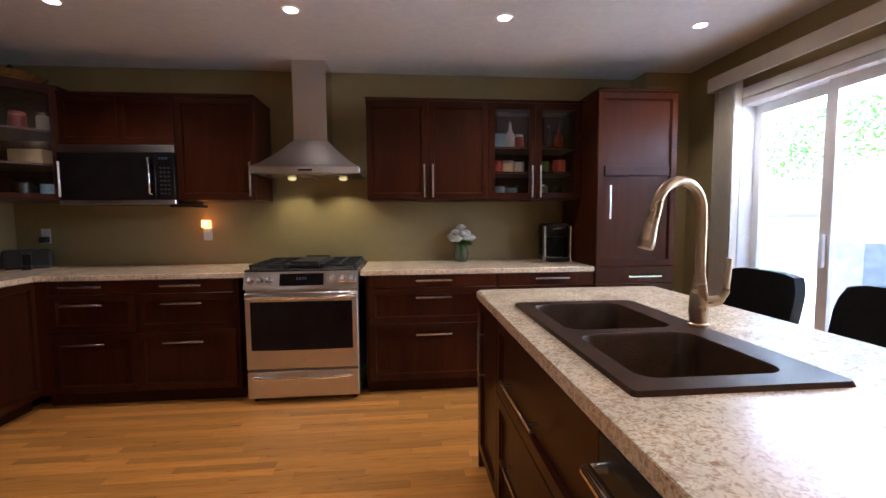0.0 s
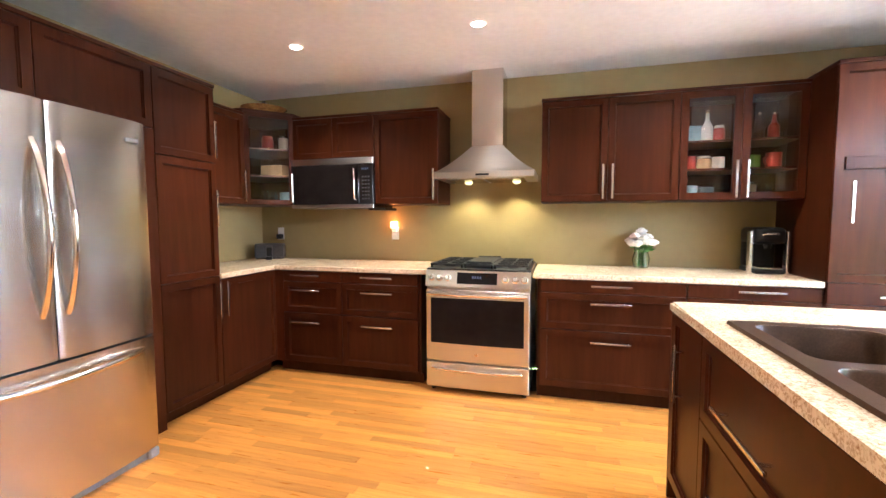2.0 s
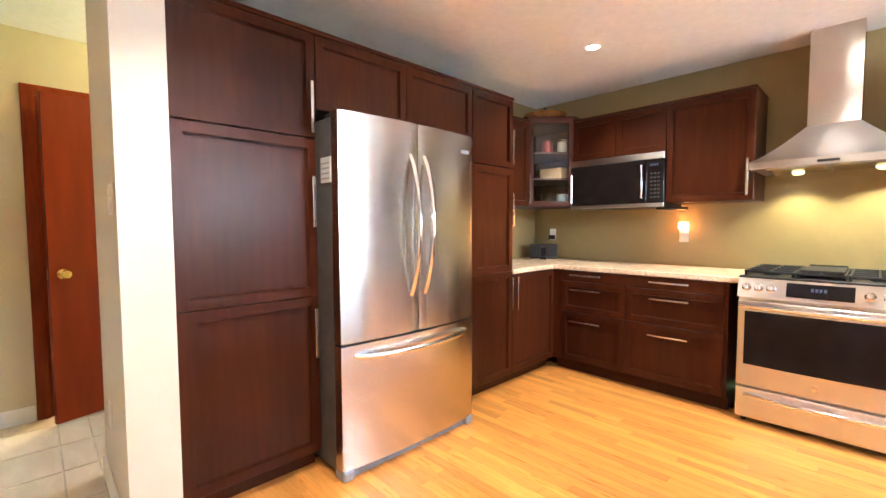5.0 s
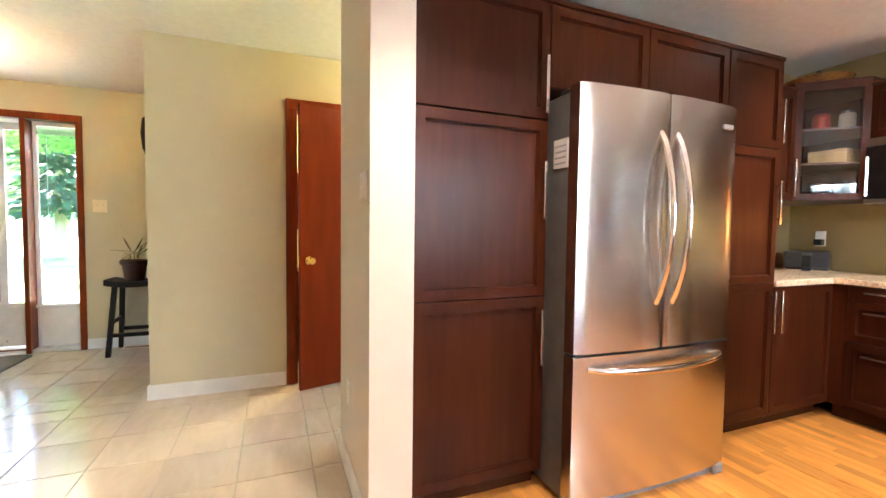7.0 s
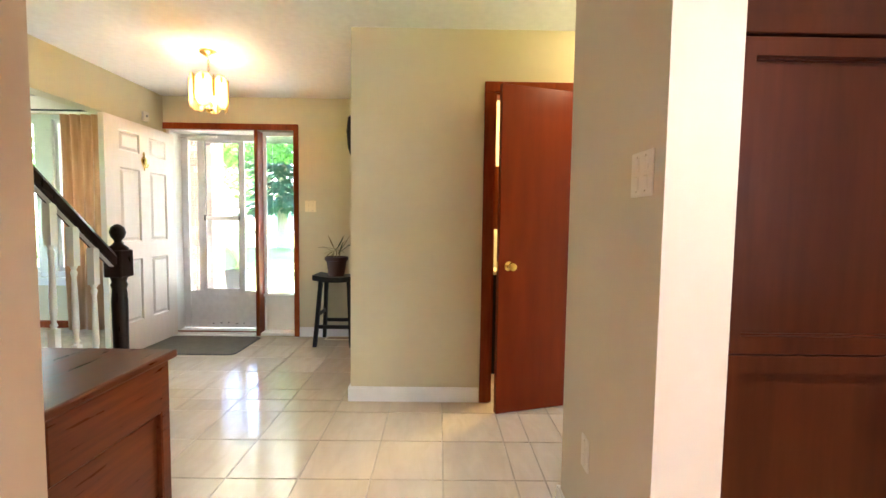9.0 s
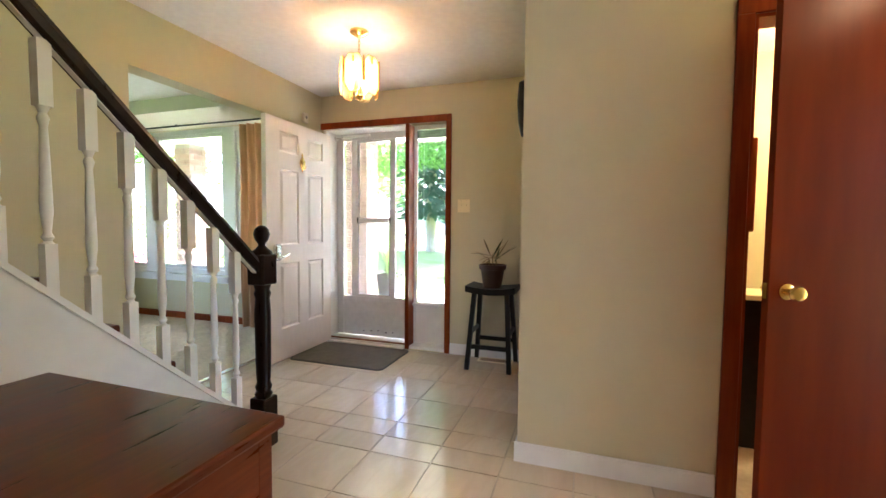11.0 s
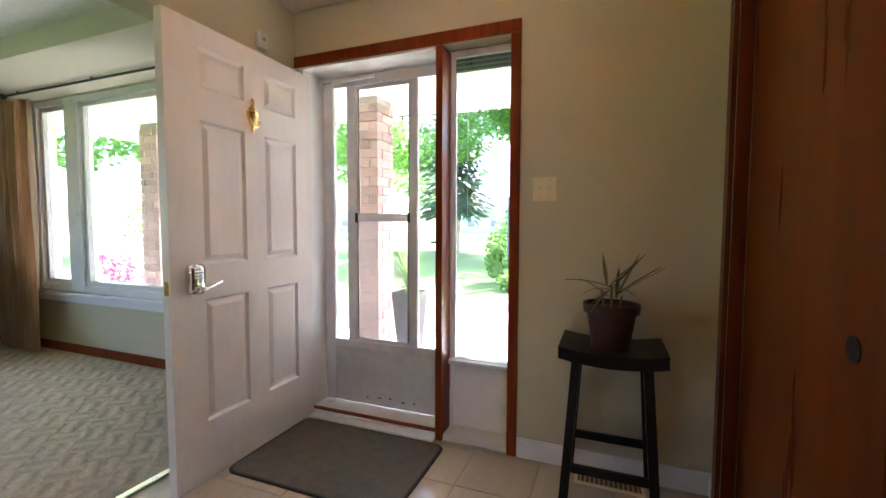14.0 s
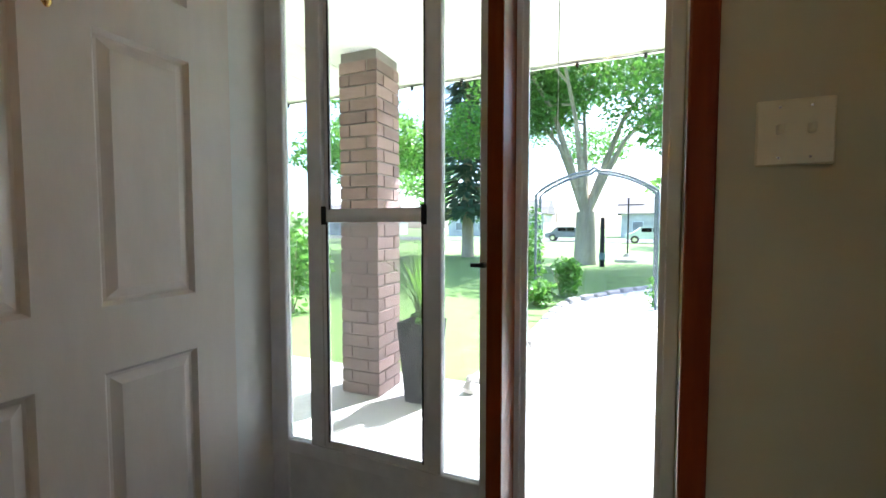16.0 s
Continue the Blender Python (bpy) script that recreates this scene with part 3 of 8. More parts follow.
# tall pantry beside the wall end, on the west run
c = thing("pantry_cabinet", on_left(0.156), "dark stained tall pantry cabinet with three framed doors", "cabinet")
carcass(c, 0.618, DEPTH, 0, 2.16, 0.09, 0.022)
cab_doors(c, [(0, 0.618, 0.095, 0.885, "r", 0.707), (0, 0.618, 0.885, 1.655, "r", 1.35), (0, 0.618, 1.66, 2.158, "r", 1.80)])
# cabinet above the refrigerator
c = thing("bridge_cabinet", on_left(0.776), "dark stained cabinet with two doors above the refrigerator", "cabinet")
carcass(c, 1.142, DEPTH, 1.80, 2.16, 0, 0.022)
cab_doors(c, [(0, 0.571, 1.80, 2.158, "", 0), (0.571, 1.142, 1.80, 2.158, "", 0)])
part("side_panel", B(0.935, 1.142, -0.02, DEPTH, 0.0, 1.798), M_CAB, c)
# narrow tall cabinet
c = thing("tall_cabinet", on_left(1.92), "dark stained narrow tall cabinet with three framed doors", "cabinet")
carcass(c, 0.455, DEPTH, 0, 2.16, 0.09, 0.022)
cab_doors(c, [(0, 0.455, 0.095, 0.885, "r", 0.717), (0, 0.455, 0.885, 1.655, "r", 1.35), (0, 0.455, 1.66, 2.158, "r", 1.81)])
# base cabinet in the corner
c = thing("base_cabinet", on_left(2.377), "dark stained base cabinet with one framed door in the corner", "cabinet")
carcass(c, 0.598, DEPTH, 0, CBOT, 0.09)
cab_doors(c, [(0, 0.598, 0.095, 0.858, "l", 0.717)])
# upper cabinet on the west wall
c = thing("wall_cabinet", on_left(2.377, -2.30), "dark stained wall cabinet with one framed door", "cabinet")
carcass(c, 0.545, 0.36, 1.40, 2.13, 0, 0.02)
cab_doors(c, [(0, 0.545, 1.402, 2.128, "r", 1.55)])


def corner_cabinet():
    c = thing("corner_cabinet", pose(-2.66, 3.59, 0), "dark stained diagonal corner cabinet with a glass door", "cabinet")
    poly = [(0.003, -0.003), (0.003, -0.662), (0.36, -0.662), (0.64, -0.37), (0.64, -0.003)]
    bm = bmesh.new()
    def prism(pts, z0, z1):
        lo, hi = [bm.verts.new((x, y, z0)) for x, y in pts], [bm.verts.new((x, y, z1)) for x, y in pts]
        bm.faces.new(lo), bm.faces.new(hi)
        for k in range(len(pts)):
            bm.faces.new((lo[k], lo[(k + 1) % len(pts)], hi[(k + 1) % len(pts)], hi[k]))
    prism(poly, 1.40, 1.418)
    prism(poly, 2.152, 2.17)
    prism([(x * 1.0, y) for x, y in poly], 2.1701, 2.19)
    box(bm, 0.003, 0.02, -0.66, -0.003, 1.418, 2.152)
    box(bm, 0.02, 0.64, -0.02, -0.003, 1.418, 2.152)
    box(bm, 0.02, 0.36, -0.662, -0.644, 1.418, 2.152)
    box(bm, 0.622, 0.64, -0.37, -0.02, 1.418, 2.152)
    part("body", bm, M_CAB, c)
    a = math.degrees(math.atan2(0.292, 0.28))
    L = math.hypot(0.28, 0.292)
    hinge = pose(0.36, -0.662, 0, 0, 0, a)
    d = part("door", shaker(0.004, L - 0.004, 1.402, 2.168, fw=0.058, glass=True), M_CAB, c)
    d.matrix_basis = hinge
    bar_handle(d, L - 0.03, 1.545, 0.245, True)
    part("pane", B(0.06, L - 0.06, -0.012, -0.008, 1.46, 2.11), M_GLASS, d).visible_shadow = False
    for z in (1.64, 1.87):
        bm2 = bmesh.new()
        s = [bm2.verts.new((x, y, z)) for x, y in ((0.022, -0.022), (0.022, -0.64), (0.35, -0.64), (0.615, -0.36), (0.615, -0.022))]
        f = bm2.faces.new(s)
        r = bmesh.ops.extrude_face_region(bm2, geom=[f])
        for v in r["geom"]:
            if isinstance(v, bmesh.types.BMVert):
                v.co.z += 0.014
        part("shelf", bm2, M_CABIN, c)
    return c


corner_cabinet()
# cabinets over the counter, west of the hood
c = thing("wall_cabinet", on_back(-2.02, UP_Y), "dark stained short wall cabinet above the microwave", "cabinet")
carcass(c, 0.77, 0.365, 1.79, 2.13, 0, 0.02)
cab_doors(c, [(0, 0.385, 1.792, 2.128, "", 0), (0.385, 0.77, 1.792, 2.128, "", 0)])
c = thing("wall_cabinet", on_back(-1.25, UP_Y), "dark stained wall cabinet with one framed door beside the hood", "cabinet")
carcass(c, 0.545, 0.365, 1.40, 2.13, 0, 0.02)
cab_doors(c, [(0, 0.545, 1.402, 2.128, "r", 1.55)])
# east of the hood
c = thing("wall_cabinet", on_back(0.09, UP_Y), "dark stained wall cabinet with a pair of framed doors", "cabinet")
carcass(c, 0.916, 0.365, 1.40, 2.13, 0, 0.02)
cab_doors(c, [(0, 0.458, 1.402, 2.128, "r", 1.54), (0.458, 0.916, 1.402, 2.128, "l", 1.54)])
c = thing("glass_cabinet", on_back(1.008, UP_Y), "dark stained wall cabinet with two glass doors and full shelves", "cabinet")
carcass(c, 0.732, 0.365, 1.40, 2.13, 0, 0.02, True)
for x0, x1, side in ((0, 0.366, 0.334), (0.366, 0.732, 0.398)):
    d = part("door", shaker(x0, x1, 1.402, 2.128, glass=True, fw=0.066), M_CAB, c)
    bar_handle(d, side, 1.535, 0.245, True)
    part("pane", B(x0 + 0.066, x1 - 0.066, -0.012, -0.008, 1.47, 2.06), M_GLASS, d).visible_shadow = False
for z in (1.60, 1.79):
    part("shelf", B(0.019, 0.713, 0.02, 0.345, z, z + 0.016), M_CAB, c)
# pantry by the patio door
c = thing("pantry_cabinet", on_back(1.745, 2.955), "dark stained tall pantry cabinet near the patio door", "cabinet")
carcass(c, 0.60, 0.635, 0, 2.15, 0.09, 0.022)
d = part("door", shaker(0, 0.60, 0.90, 2.148), M_CAB, c)
part("mid_rail", B(0.056, 0.544, -0.0197, -0.004, 1.555, 1.625, bev=0.001), M_CAB, d)
bar_handle(d, 0.085, 1.365, 0.24, True)
f = part("drawer", B(0.002, 0.598, -0.02, 0, 0.772, 0.897, bev=0.002), M_CAB, c)
bar_handle(f, 0.36, 0.825, 0.25, False)
part("door", shaker(0, 0.60, 0.095, 0.77), M_CAB, c)
# drawer bases
c = thing("drawer_cabinet", on_back(-2.05), "dark stained base cabinet with two stacks of drawers", "cabinet")
carcass(c, 1.275, 0.61, 0, CBOT, 0.09)
cab_drawers(c, 0.08, 0.615, 0.17, 0.432)
cab_drawers(c, 0.615, 1.255, 0.794, 1.054)
part("filler", B(0.0, 0.079, -0.012, 0, 0.095, 0.858), M_CAB, c)
c = thing("drawer_cabinet", on_back(0.085), "dark stained base cabinet with three wide drawers", "cabinet")
carcass(c, 0.933, 0.61, 0, CBOT, 0.09)
cab_drawers(c, 0.02, 0.93, 0.35, 0.605)
c = thing("base_cabinet", on_back(1.02), "dark stained base cabinet with a drawer above two doors", "cabinet")
carcass(c, 0.723, 0.61, 0, CBOT, 0.09)
f = part("drawer", B(0.002, 0.721, -0.02, 0, 0.772, 0.858, bev=0.002), M_CAB, c)
bar_handle(f, 0.40, 0.823, 0.255, False)
cab_doors(c, [(0, 0.361, 0.095, 0.77, "r", 0.62), (0.361, 0.723, 0.095, 0.77, "l", 0.62)])


def countertop():
    c = thing("countertop", pose(0, 0, 0), "speckled beige laminate worktop on the base cabinets", "worktop")
    bm = bmesh.new()
    box(bm, LEFT_X + 0.002, -2.04, 2.377, BACK_Y - 0.002, CBOT, CTOP, bev=0.006, seg=2)
    part("west_slab", bm, M_COUNTER, c)
    part("north_west_slab", B(-2.0405, -0.722, 2.945, BACK_Y - 0.002, CBOT, CTOP, bev=0.006, seg=2), M_COUNTER, c)
    part("north_east_slab", B(0.052, 1.743, 2.945, BACK_Y - 0.002, CBOT, CTOP, bev=0.006, seg=2), M_COUNTER, c)
    return c


countertop()


# ---- range, hood, microwave, refrigerator ----
def gas_range():
    r = thing("gas_range", pose(-0.715, 2.895, 0), "stainless steel gas range with a black oven window", "stove")
    w = 0.757
    part("body", B(0.004, w - 0.004, 0.03, 0.68, 0.03, 0.905), M_STEELH, r)
    part("kick", B(0.03, w - 0.03, 0.06, 0.6, 0.012, 0.03), M_BLACK, r)
    for x in (0.04, w - 0.04):
        part("foot", rod(bmesh.new(), (x, 0.07, 0), (x, 0.07, 0.03), 0.016), M_BLACK, r)
    # drawer with a curved pull
    d = part("warming_drawer", B(0.006, w - 0.006, 0.0, 0.03, 0.045, 0.225, bev=0.004), M_STEELH, r)
    pts = [(0.05 + (w - 0.1) * k / 16, -0.012 - 0.022 * math.sin(math.pi * k / 16), 0.188 - 0.006 * math.sin(math.pi * k / 16)) for k in range(17)]
    part("handle", tube(bmesh.new(), pts, 0.011), M_CHROME, d, "polished drawer pull", True)
    # oven door
    d = part("oven_door", B(0.006, w - 0.006, -0.002, 0.03, 0.24, 0.765, bev=0.004), M_STEELH, r)
    bm = bmesh.new()
    n = 14
    top, bot = [], []
    x0, x1 = 0.042, w - 0.042
    for k in range(n + 1):
        x = x0 + (x1 - x0) * k / n
        bow = 0.004 * (1 - (2 * k / n - 1) ** 2)
        top.append((x, 0.705))
        bot.append((x, 0.375 - bow))
    lo = [bm.verts.new((x, -0.006, z)) for x, z in top + bot[::-1]]
    f = bm.faces.new(lo)
    ext = bmesh.ops.extrude_face_region(bm, geom=[f])
    for v in ext["geom"]:
        if isinstance(v, bmesh.types.BMVert):
            v.co.y += 0.006
    part("oven_window", bm, M_BLACKG, d, "black glass oven window")
    pts = [(0.022 + (w - 0.044) * k / 16, -0.030 - 0.012 * math.sin(math.pi * k / 16), 0.738 - 0.003 * math.sin(math.pi * k / 16)) for k in range(17)]
    part("handle", tube(bmesh.new(), pts, 0.0125), M_CHROME, d, "polished oven door handle", True)
    for x in (0.035, w - 0.035):
        part("handle_mount", B(x - 0.012, x + 0.012, -0.032, 0.0, 0.73, 0.752, bev=0.003), M_CHROME, d)
    part("badge", lathe(bmesh.new(), [(0.013, 0), (0.013, 0.002), (0.009, 0.003)]), M_NICKEL, d, "round maker's badge").matrix_basis = pose(w / 2, -0.002, 0.30, 90, 0, 0)
    # slanted control panel
    bm = bmesh.new()
    prof = [(-0.004, 0.79), (0.03, 0.905), (0.12, 0.905), (0.12, 0.79)]
    a, b = [bm.verts.new((0.0, y, z)) for y, z in prof], [bm.verts.new((w, y, z)) for y, z in prof]
    bm.faces.new(a), bm.faces.new(b)
    for k in range(4):
        bm.faces.new((a[k], a[(k + 1) % 4], b[(k + 1) % 4], b[k]))
    p = part("control_panel", bm, M_STEELH, r)
    tilt = math.degrees(math.atan2(0.115, 0.034))
    base = Matrix.Translation((0, -0.004, 0.79)) @ Euler((radians(tilt), 0, 0)).to_matrix().to_4x4()
    s = part("display", B(0.235, 0.525, 0.022, 0.105, 0.0, 0.004), M_BLACKG, p, "black touch display")
    s.matrix_basis = base
    g = part("digits", boxes([(0.345 + 0.018 * k, 0.357 + 0.018 * k, 0.062, 0.080, 0.0042, 0.0048) for k in range(4)]), M_CLOCK, s, "small blue clock digits")
    for x in (0.045, 0.105, 0.165, w - 0.175, w - 0.105, w - 0.042):
        k = part("knob", lathe(bmesh.new(), [(0.024, 0.0), (0.024, 0.006), (0.019, 0.010), (0.017, 0.032), (0.014, 0.036)], sides=24), M_CHROME, p, "metal burner knob", True)
        k.matrix_basis = base @ pose(x, 0.062, 0.0)
        part("pointer", B(-0.003, 0.003, -0.016, 0.016, 0.034, 0.041, bev=0.001), M_NICKEL, k)
    # cooktop and grates
    part("cooktop", B(0.0, w, 0.028, 0.69, 0.905, 0.918, bev=0.004), M_BLACK, r, "black enamel cooktop")
    for gx0, gx1 in ((0.02, 0.265), (0.272, 0.485), (0.492, w - 0.02)):
        bm = bmesh.new()
        z0, z1 = 0.936, 0.950
        y0, y1 = 0.07, 0.62
        for y in (y0, (y0 + y1) / 2, y1):
            box(bm, gx0, gx1, y - 0.006, y + 0.006, z0, z1, bev=0.002)
        for x in (gx0 + 0.006, gx1 - 0.006):
            box(bm, x - 0.006, x + 0.006, y0, y1, z0, z1, bev=0.002)
        for y in (y0 + 0.137, y1 - 0.137):
            box(bm, gx0 + 0.012, gx1 - 0.012, y - 0.005, y + 0.005, z0, z1, bev=0.002)
        xm = (gx0 + gx1) / 2
        box(bm, xm - 0.005, xm + 0.005, y0, y1, z0, z1, bev=0.002)
        for x in (gx0 + 0.008, gx1 - 0.008):
            for y in (y0 + 0.01, y1 - 0.01):
                box(bm, x - 0.007, x + 0.007, y - 0.007, y + 0.007, 0.918, z0)
        part("grate", bm, M_IRON, r, "black cast iron grate")
    for x, y, rr in ((0.14, 0.21, 0.045), (0.14, 0.48, 0.036), (0.378, 0.345, 0.05), (0.615, 0.21, 0.04), (0.615, 0.48, 0.05)):
        part("burner", lathe(bmesh.new(), [(rr, 0.918), (rr, 0.926), (rr * 0.75, 0.927), (rr * 0.75, 0.933), (rr * 0.2, 0.935)], (x, y, 0)), M_IRON, r, "", True)
    part("griddle", boxes([(0.285, 0.472, 0.10, 0.60, 0.951, 0.957), (0.285, 0.472, 0.10, 0.106, 0.957, 0.966), (0.285, 0.472, 0.594, 0.60, 0.957, 0.966)], 0.001), M_IRON, r, "black griddle plate")
    return r


gas_range()


def range_hood():
    h = thing("range_hood", pose(-0.335, 3.59, 0), "stainless steel pyramid chimney hood with two lit lamps", "range hood")
    w = 0.381
    part("rim", B(-w, w, -0.49, -0.002, 1.585, 1.632, bev=0.002), M_STEELH, h)
    bm = bmesh.new()
    cx, d0 = 0.123, 0.27
    lo = [(-w, -0.49), (w, -0.49), (w, -0.002), (-w, -0.002)]
    hi = [(-cx, -d0), (cx, -d0), (cx, -0.002), (-cx, -0.002)]
    rings = []
    for k in range(7):
        s = k / 6
        e = s ** 0.72
        rings.append([bm.verts.new((a[0] + (b[0] - a[0]) * s, a[1] + (b[1] - a[1]) * s, 1.632 + 0.222 * (0.25 * s + 0.75 * s ** 1.35))) for a, b in zip(lo, hi)])
    for p, q in zip(rings, rings[1:]):
        for k in range(4):
            bm.faces.new((p[k], p[(k + 1) % 4], q[(k + 1) % 4], q[k]))
    part("canopy", bm, M_STEELH, h)
    part("chimney", B(-cx, cx, -d0, -0.002, 1.854, CEIL - 0.001), M_STEEL, h)
    for fx in (-0.3, 0.005):
        part("filter", B(fx, fx + 0.295, -0.42, -0.08, 1.578, 1.586), M_NICKEL, h, "mesh grease filter")
    for x in (-0.165, 0.225):
        part("lamp", lathe(bmesh.new(), [(0.004, 1.556), (0.022, 1.560), (0.030, 1.568), (0.034, 1.578)], (x, -0.19, 0)), M_HOODL, h, "lit round hood lamp")
    part("switch_strip", B(-0.05, 0.05, -0.4925, -0.489, 1.60, 1.615), M_BLACK, h)
    return h


range_hood()


def microwave():
    m = thing("microwave", pose(-2.018, 3.175, 0), "black and stainless microwave under the wall cabinet", "microwave")
    w = 0.766
    part("body", B(0, w, 0.02, 0.41, 1.372, 1.788), M_BLACK, m)
    part("top_grille", B(0, w, 0.0, 0.02, 1.735, 1.786, bev=0.003), M_STEELH, m, "stainless vent strip")
    part("bottom_trim", B(0, w, 0.0, 0.02, 1.372, 1.402, bev=0.003), M_STEELH, m, "stainless lower trim")
    d = part("door", B(0.0, 0.64, -0.004, 0.02, 1.404, 1.733, bev=0.004), M_BLACKG, m, "black glass door")
    part("handle", tube(bmesh.new(), [(0.612, -0.004, 1.44), (0.612, -0.034, 1.45), (0.612, -0.038, 1.57), (0.612, -0.034, 1.69), (0.612, -0.004, 1.70)], 0.0105), M_CHROME, d, "chrome bar handle", True)
    p = part("keypad", B(0.643, w, -0.002, 0.02, 1.404, 1.733, bev=0.003), M_BLACKG, m)
    part("digits", boxes([(0.665 + 0.016 * k, 0.676 + 0.016 * k, -0.0035, -0.0025, 1.685, 1.70) for k in range(4)]), M_CLOCK, p, "blue clock digits")
    part("buttons", boxes([(0.668 + 0.026 * i, 0.685 + 0.026 * i, -0.0032, -0.0022, 1.44 + 0.03 * j, 1.452 + 0.03 * j) for i in range(3) for j in range(7)]), M_KEYS, p)
    part("vent_box", B(0.70, 0.85, 0.05, 0.30, 1.352, 1.3715), M_BLACK, m)
    return m


microwave()


def refrigerator():
    """French-door refrigerator with a bottom freezer; front towards +x."""
    f = thing("refrigerator", pose(-1.848, 0.778, 0, 0, 0, 90), "stainless steel french-door refrigerator with a bottom freezer", "refrigerator")
    w, bow = 0.915, 0.027
    part("case", B(0.006, w - 0.006, 0.07, 0.70, 0.03, 1.745, bev=0.006), M_FRSIDE, f, "dark grey textured case")
    for hx in (0.02, w - 0.10):
        part("hinge_cover", B(hx, hx + 0.08, 0.03, 0.16, 1.745, 1.768, bev=0.004), M_BLACK, f)

    def bowed(x0, x1, z0, z1):
        bm = bmesh.new()
        n, fr = 14, []
        for k in range(n + 1):
            x = x0 + (x1 - x0) * k / n
            y = -bow * (1 - (2 * x / w - 1) ** 2)
            if k in (0, n):
                y += 0.005
            fr.append((x, y))
        pts = fr + [(x1, 0.066), (x0, 0.066)]
        lo = [bm.verts.new((x, y, z0)) for x, y in pts]
        hi = [bm.verts.new((x, y, z1)) for x, y in pts]
        bm.faces.new(lo), bm.faces.new(hi)
        for k in range(len(pts)):
            bm.faces.new((lo[k], lo[(k + 1) % len(pts)], hi[(k + 1) % len(pts)], hi[k]))
        es = [e for e in bm.edges if abs(e.verts[0].co.z - e.verts[1].co.z) < 1e-6 and max(e.verts[0].co.y, e.verts[1].co.y) < 0.02]
        bmesh.ops.bevel(bm, geom=es, offset=0.004, segments=2, affect="EDGES")
        return bm
    for x0, x1, hx, bend in ((0.0, 0.455, 0.408, -1), (0.460, w, 0.503, 1)):
        d = part("door", bowed(x0, x1, 0.672, 1.765), M_STEEL, f, "", True)
        pts = []
        for k in range(25):
            s = k / 24
            pts.append((hx, -bow + 0.008 - 0.078 * math.sin(math.pi * s) ** 0.75, 0.868 + 0.732 * s))
        part("handle", tube(bmesh.new(), pts, 0.0135, 12), M_CHROME, d, "long bowed chrome handle", True)
    d = part("freezer_drawer", bowed(0.0, w, 0.055, 0.660), M_STEEL, f, "", True)
    pts = []
    for k in range(19):
        s = k / 18
        x = 0.07 + (w - 0.14) * s
        y = -bow * (1 - (2 * x / w - 1) ** 2)
        pts.append((x, y + 0.006 - 0.058 * math.sin(math.pi * s) ** 0.35, 0.606 - 0.012 * math.sin(math.pi * s)))
    part("handle", tube(bmesh.new(), pts, 0.0145, 12), M_CHROME, d, "wide chrome drawer handle", True)
    part("badge", B(0.80, 0.865, -0.018, -0.006, 1.655, 1.675, bev=0.001), M_GREYP, f, "small maker's plate")
    part("gasket", B(0.01, w - 0.01, 0.0, 0.07, 0.659, 0.673), M_BLACK, f)
    part("kick_grille", B(0.05, w - 0.05, 0.02, 0.08, 0.0, 0.05), M_GREYP, f)
    for x in (0.03, w - 0.03):
        part("foot", B(x - 0.03, x + 0.03, -0.005, 0.08, 0.0, 0.052, bev=0.008), M_GREYP, f, "grey roller cover")
    l = part("label", B(-0.0015, 0.0065, 0.075, 0.165, 1.44, 1.56), M_PAPER, f, "paper energy label")
    part("print", boxes([(-0.0022, -0.0014, 0.082, 0.158, 1.455 + 0.024 * k, 1.463 + 0.024 * k) for k in range(4)]), M_GREYP, l)
    return f


refrigerator()

# ---- island ----
IX0, IX1, IY0, IY1 = 0.715, 1.645, -0.35, 2.06


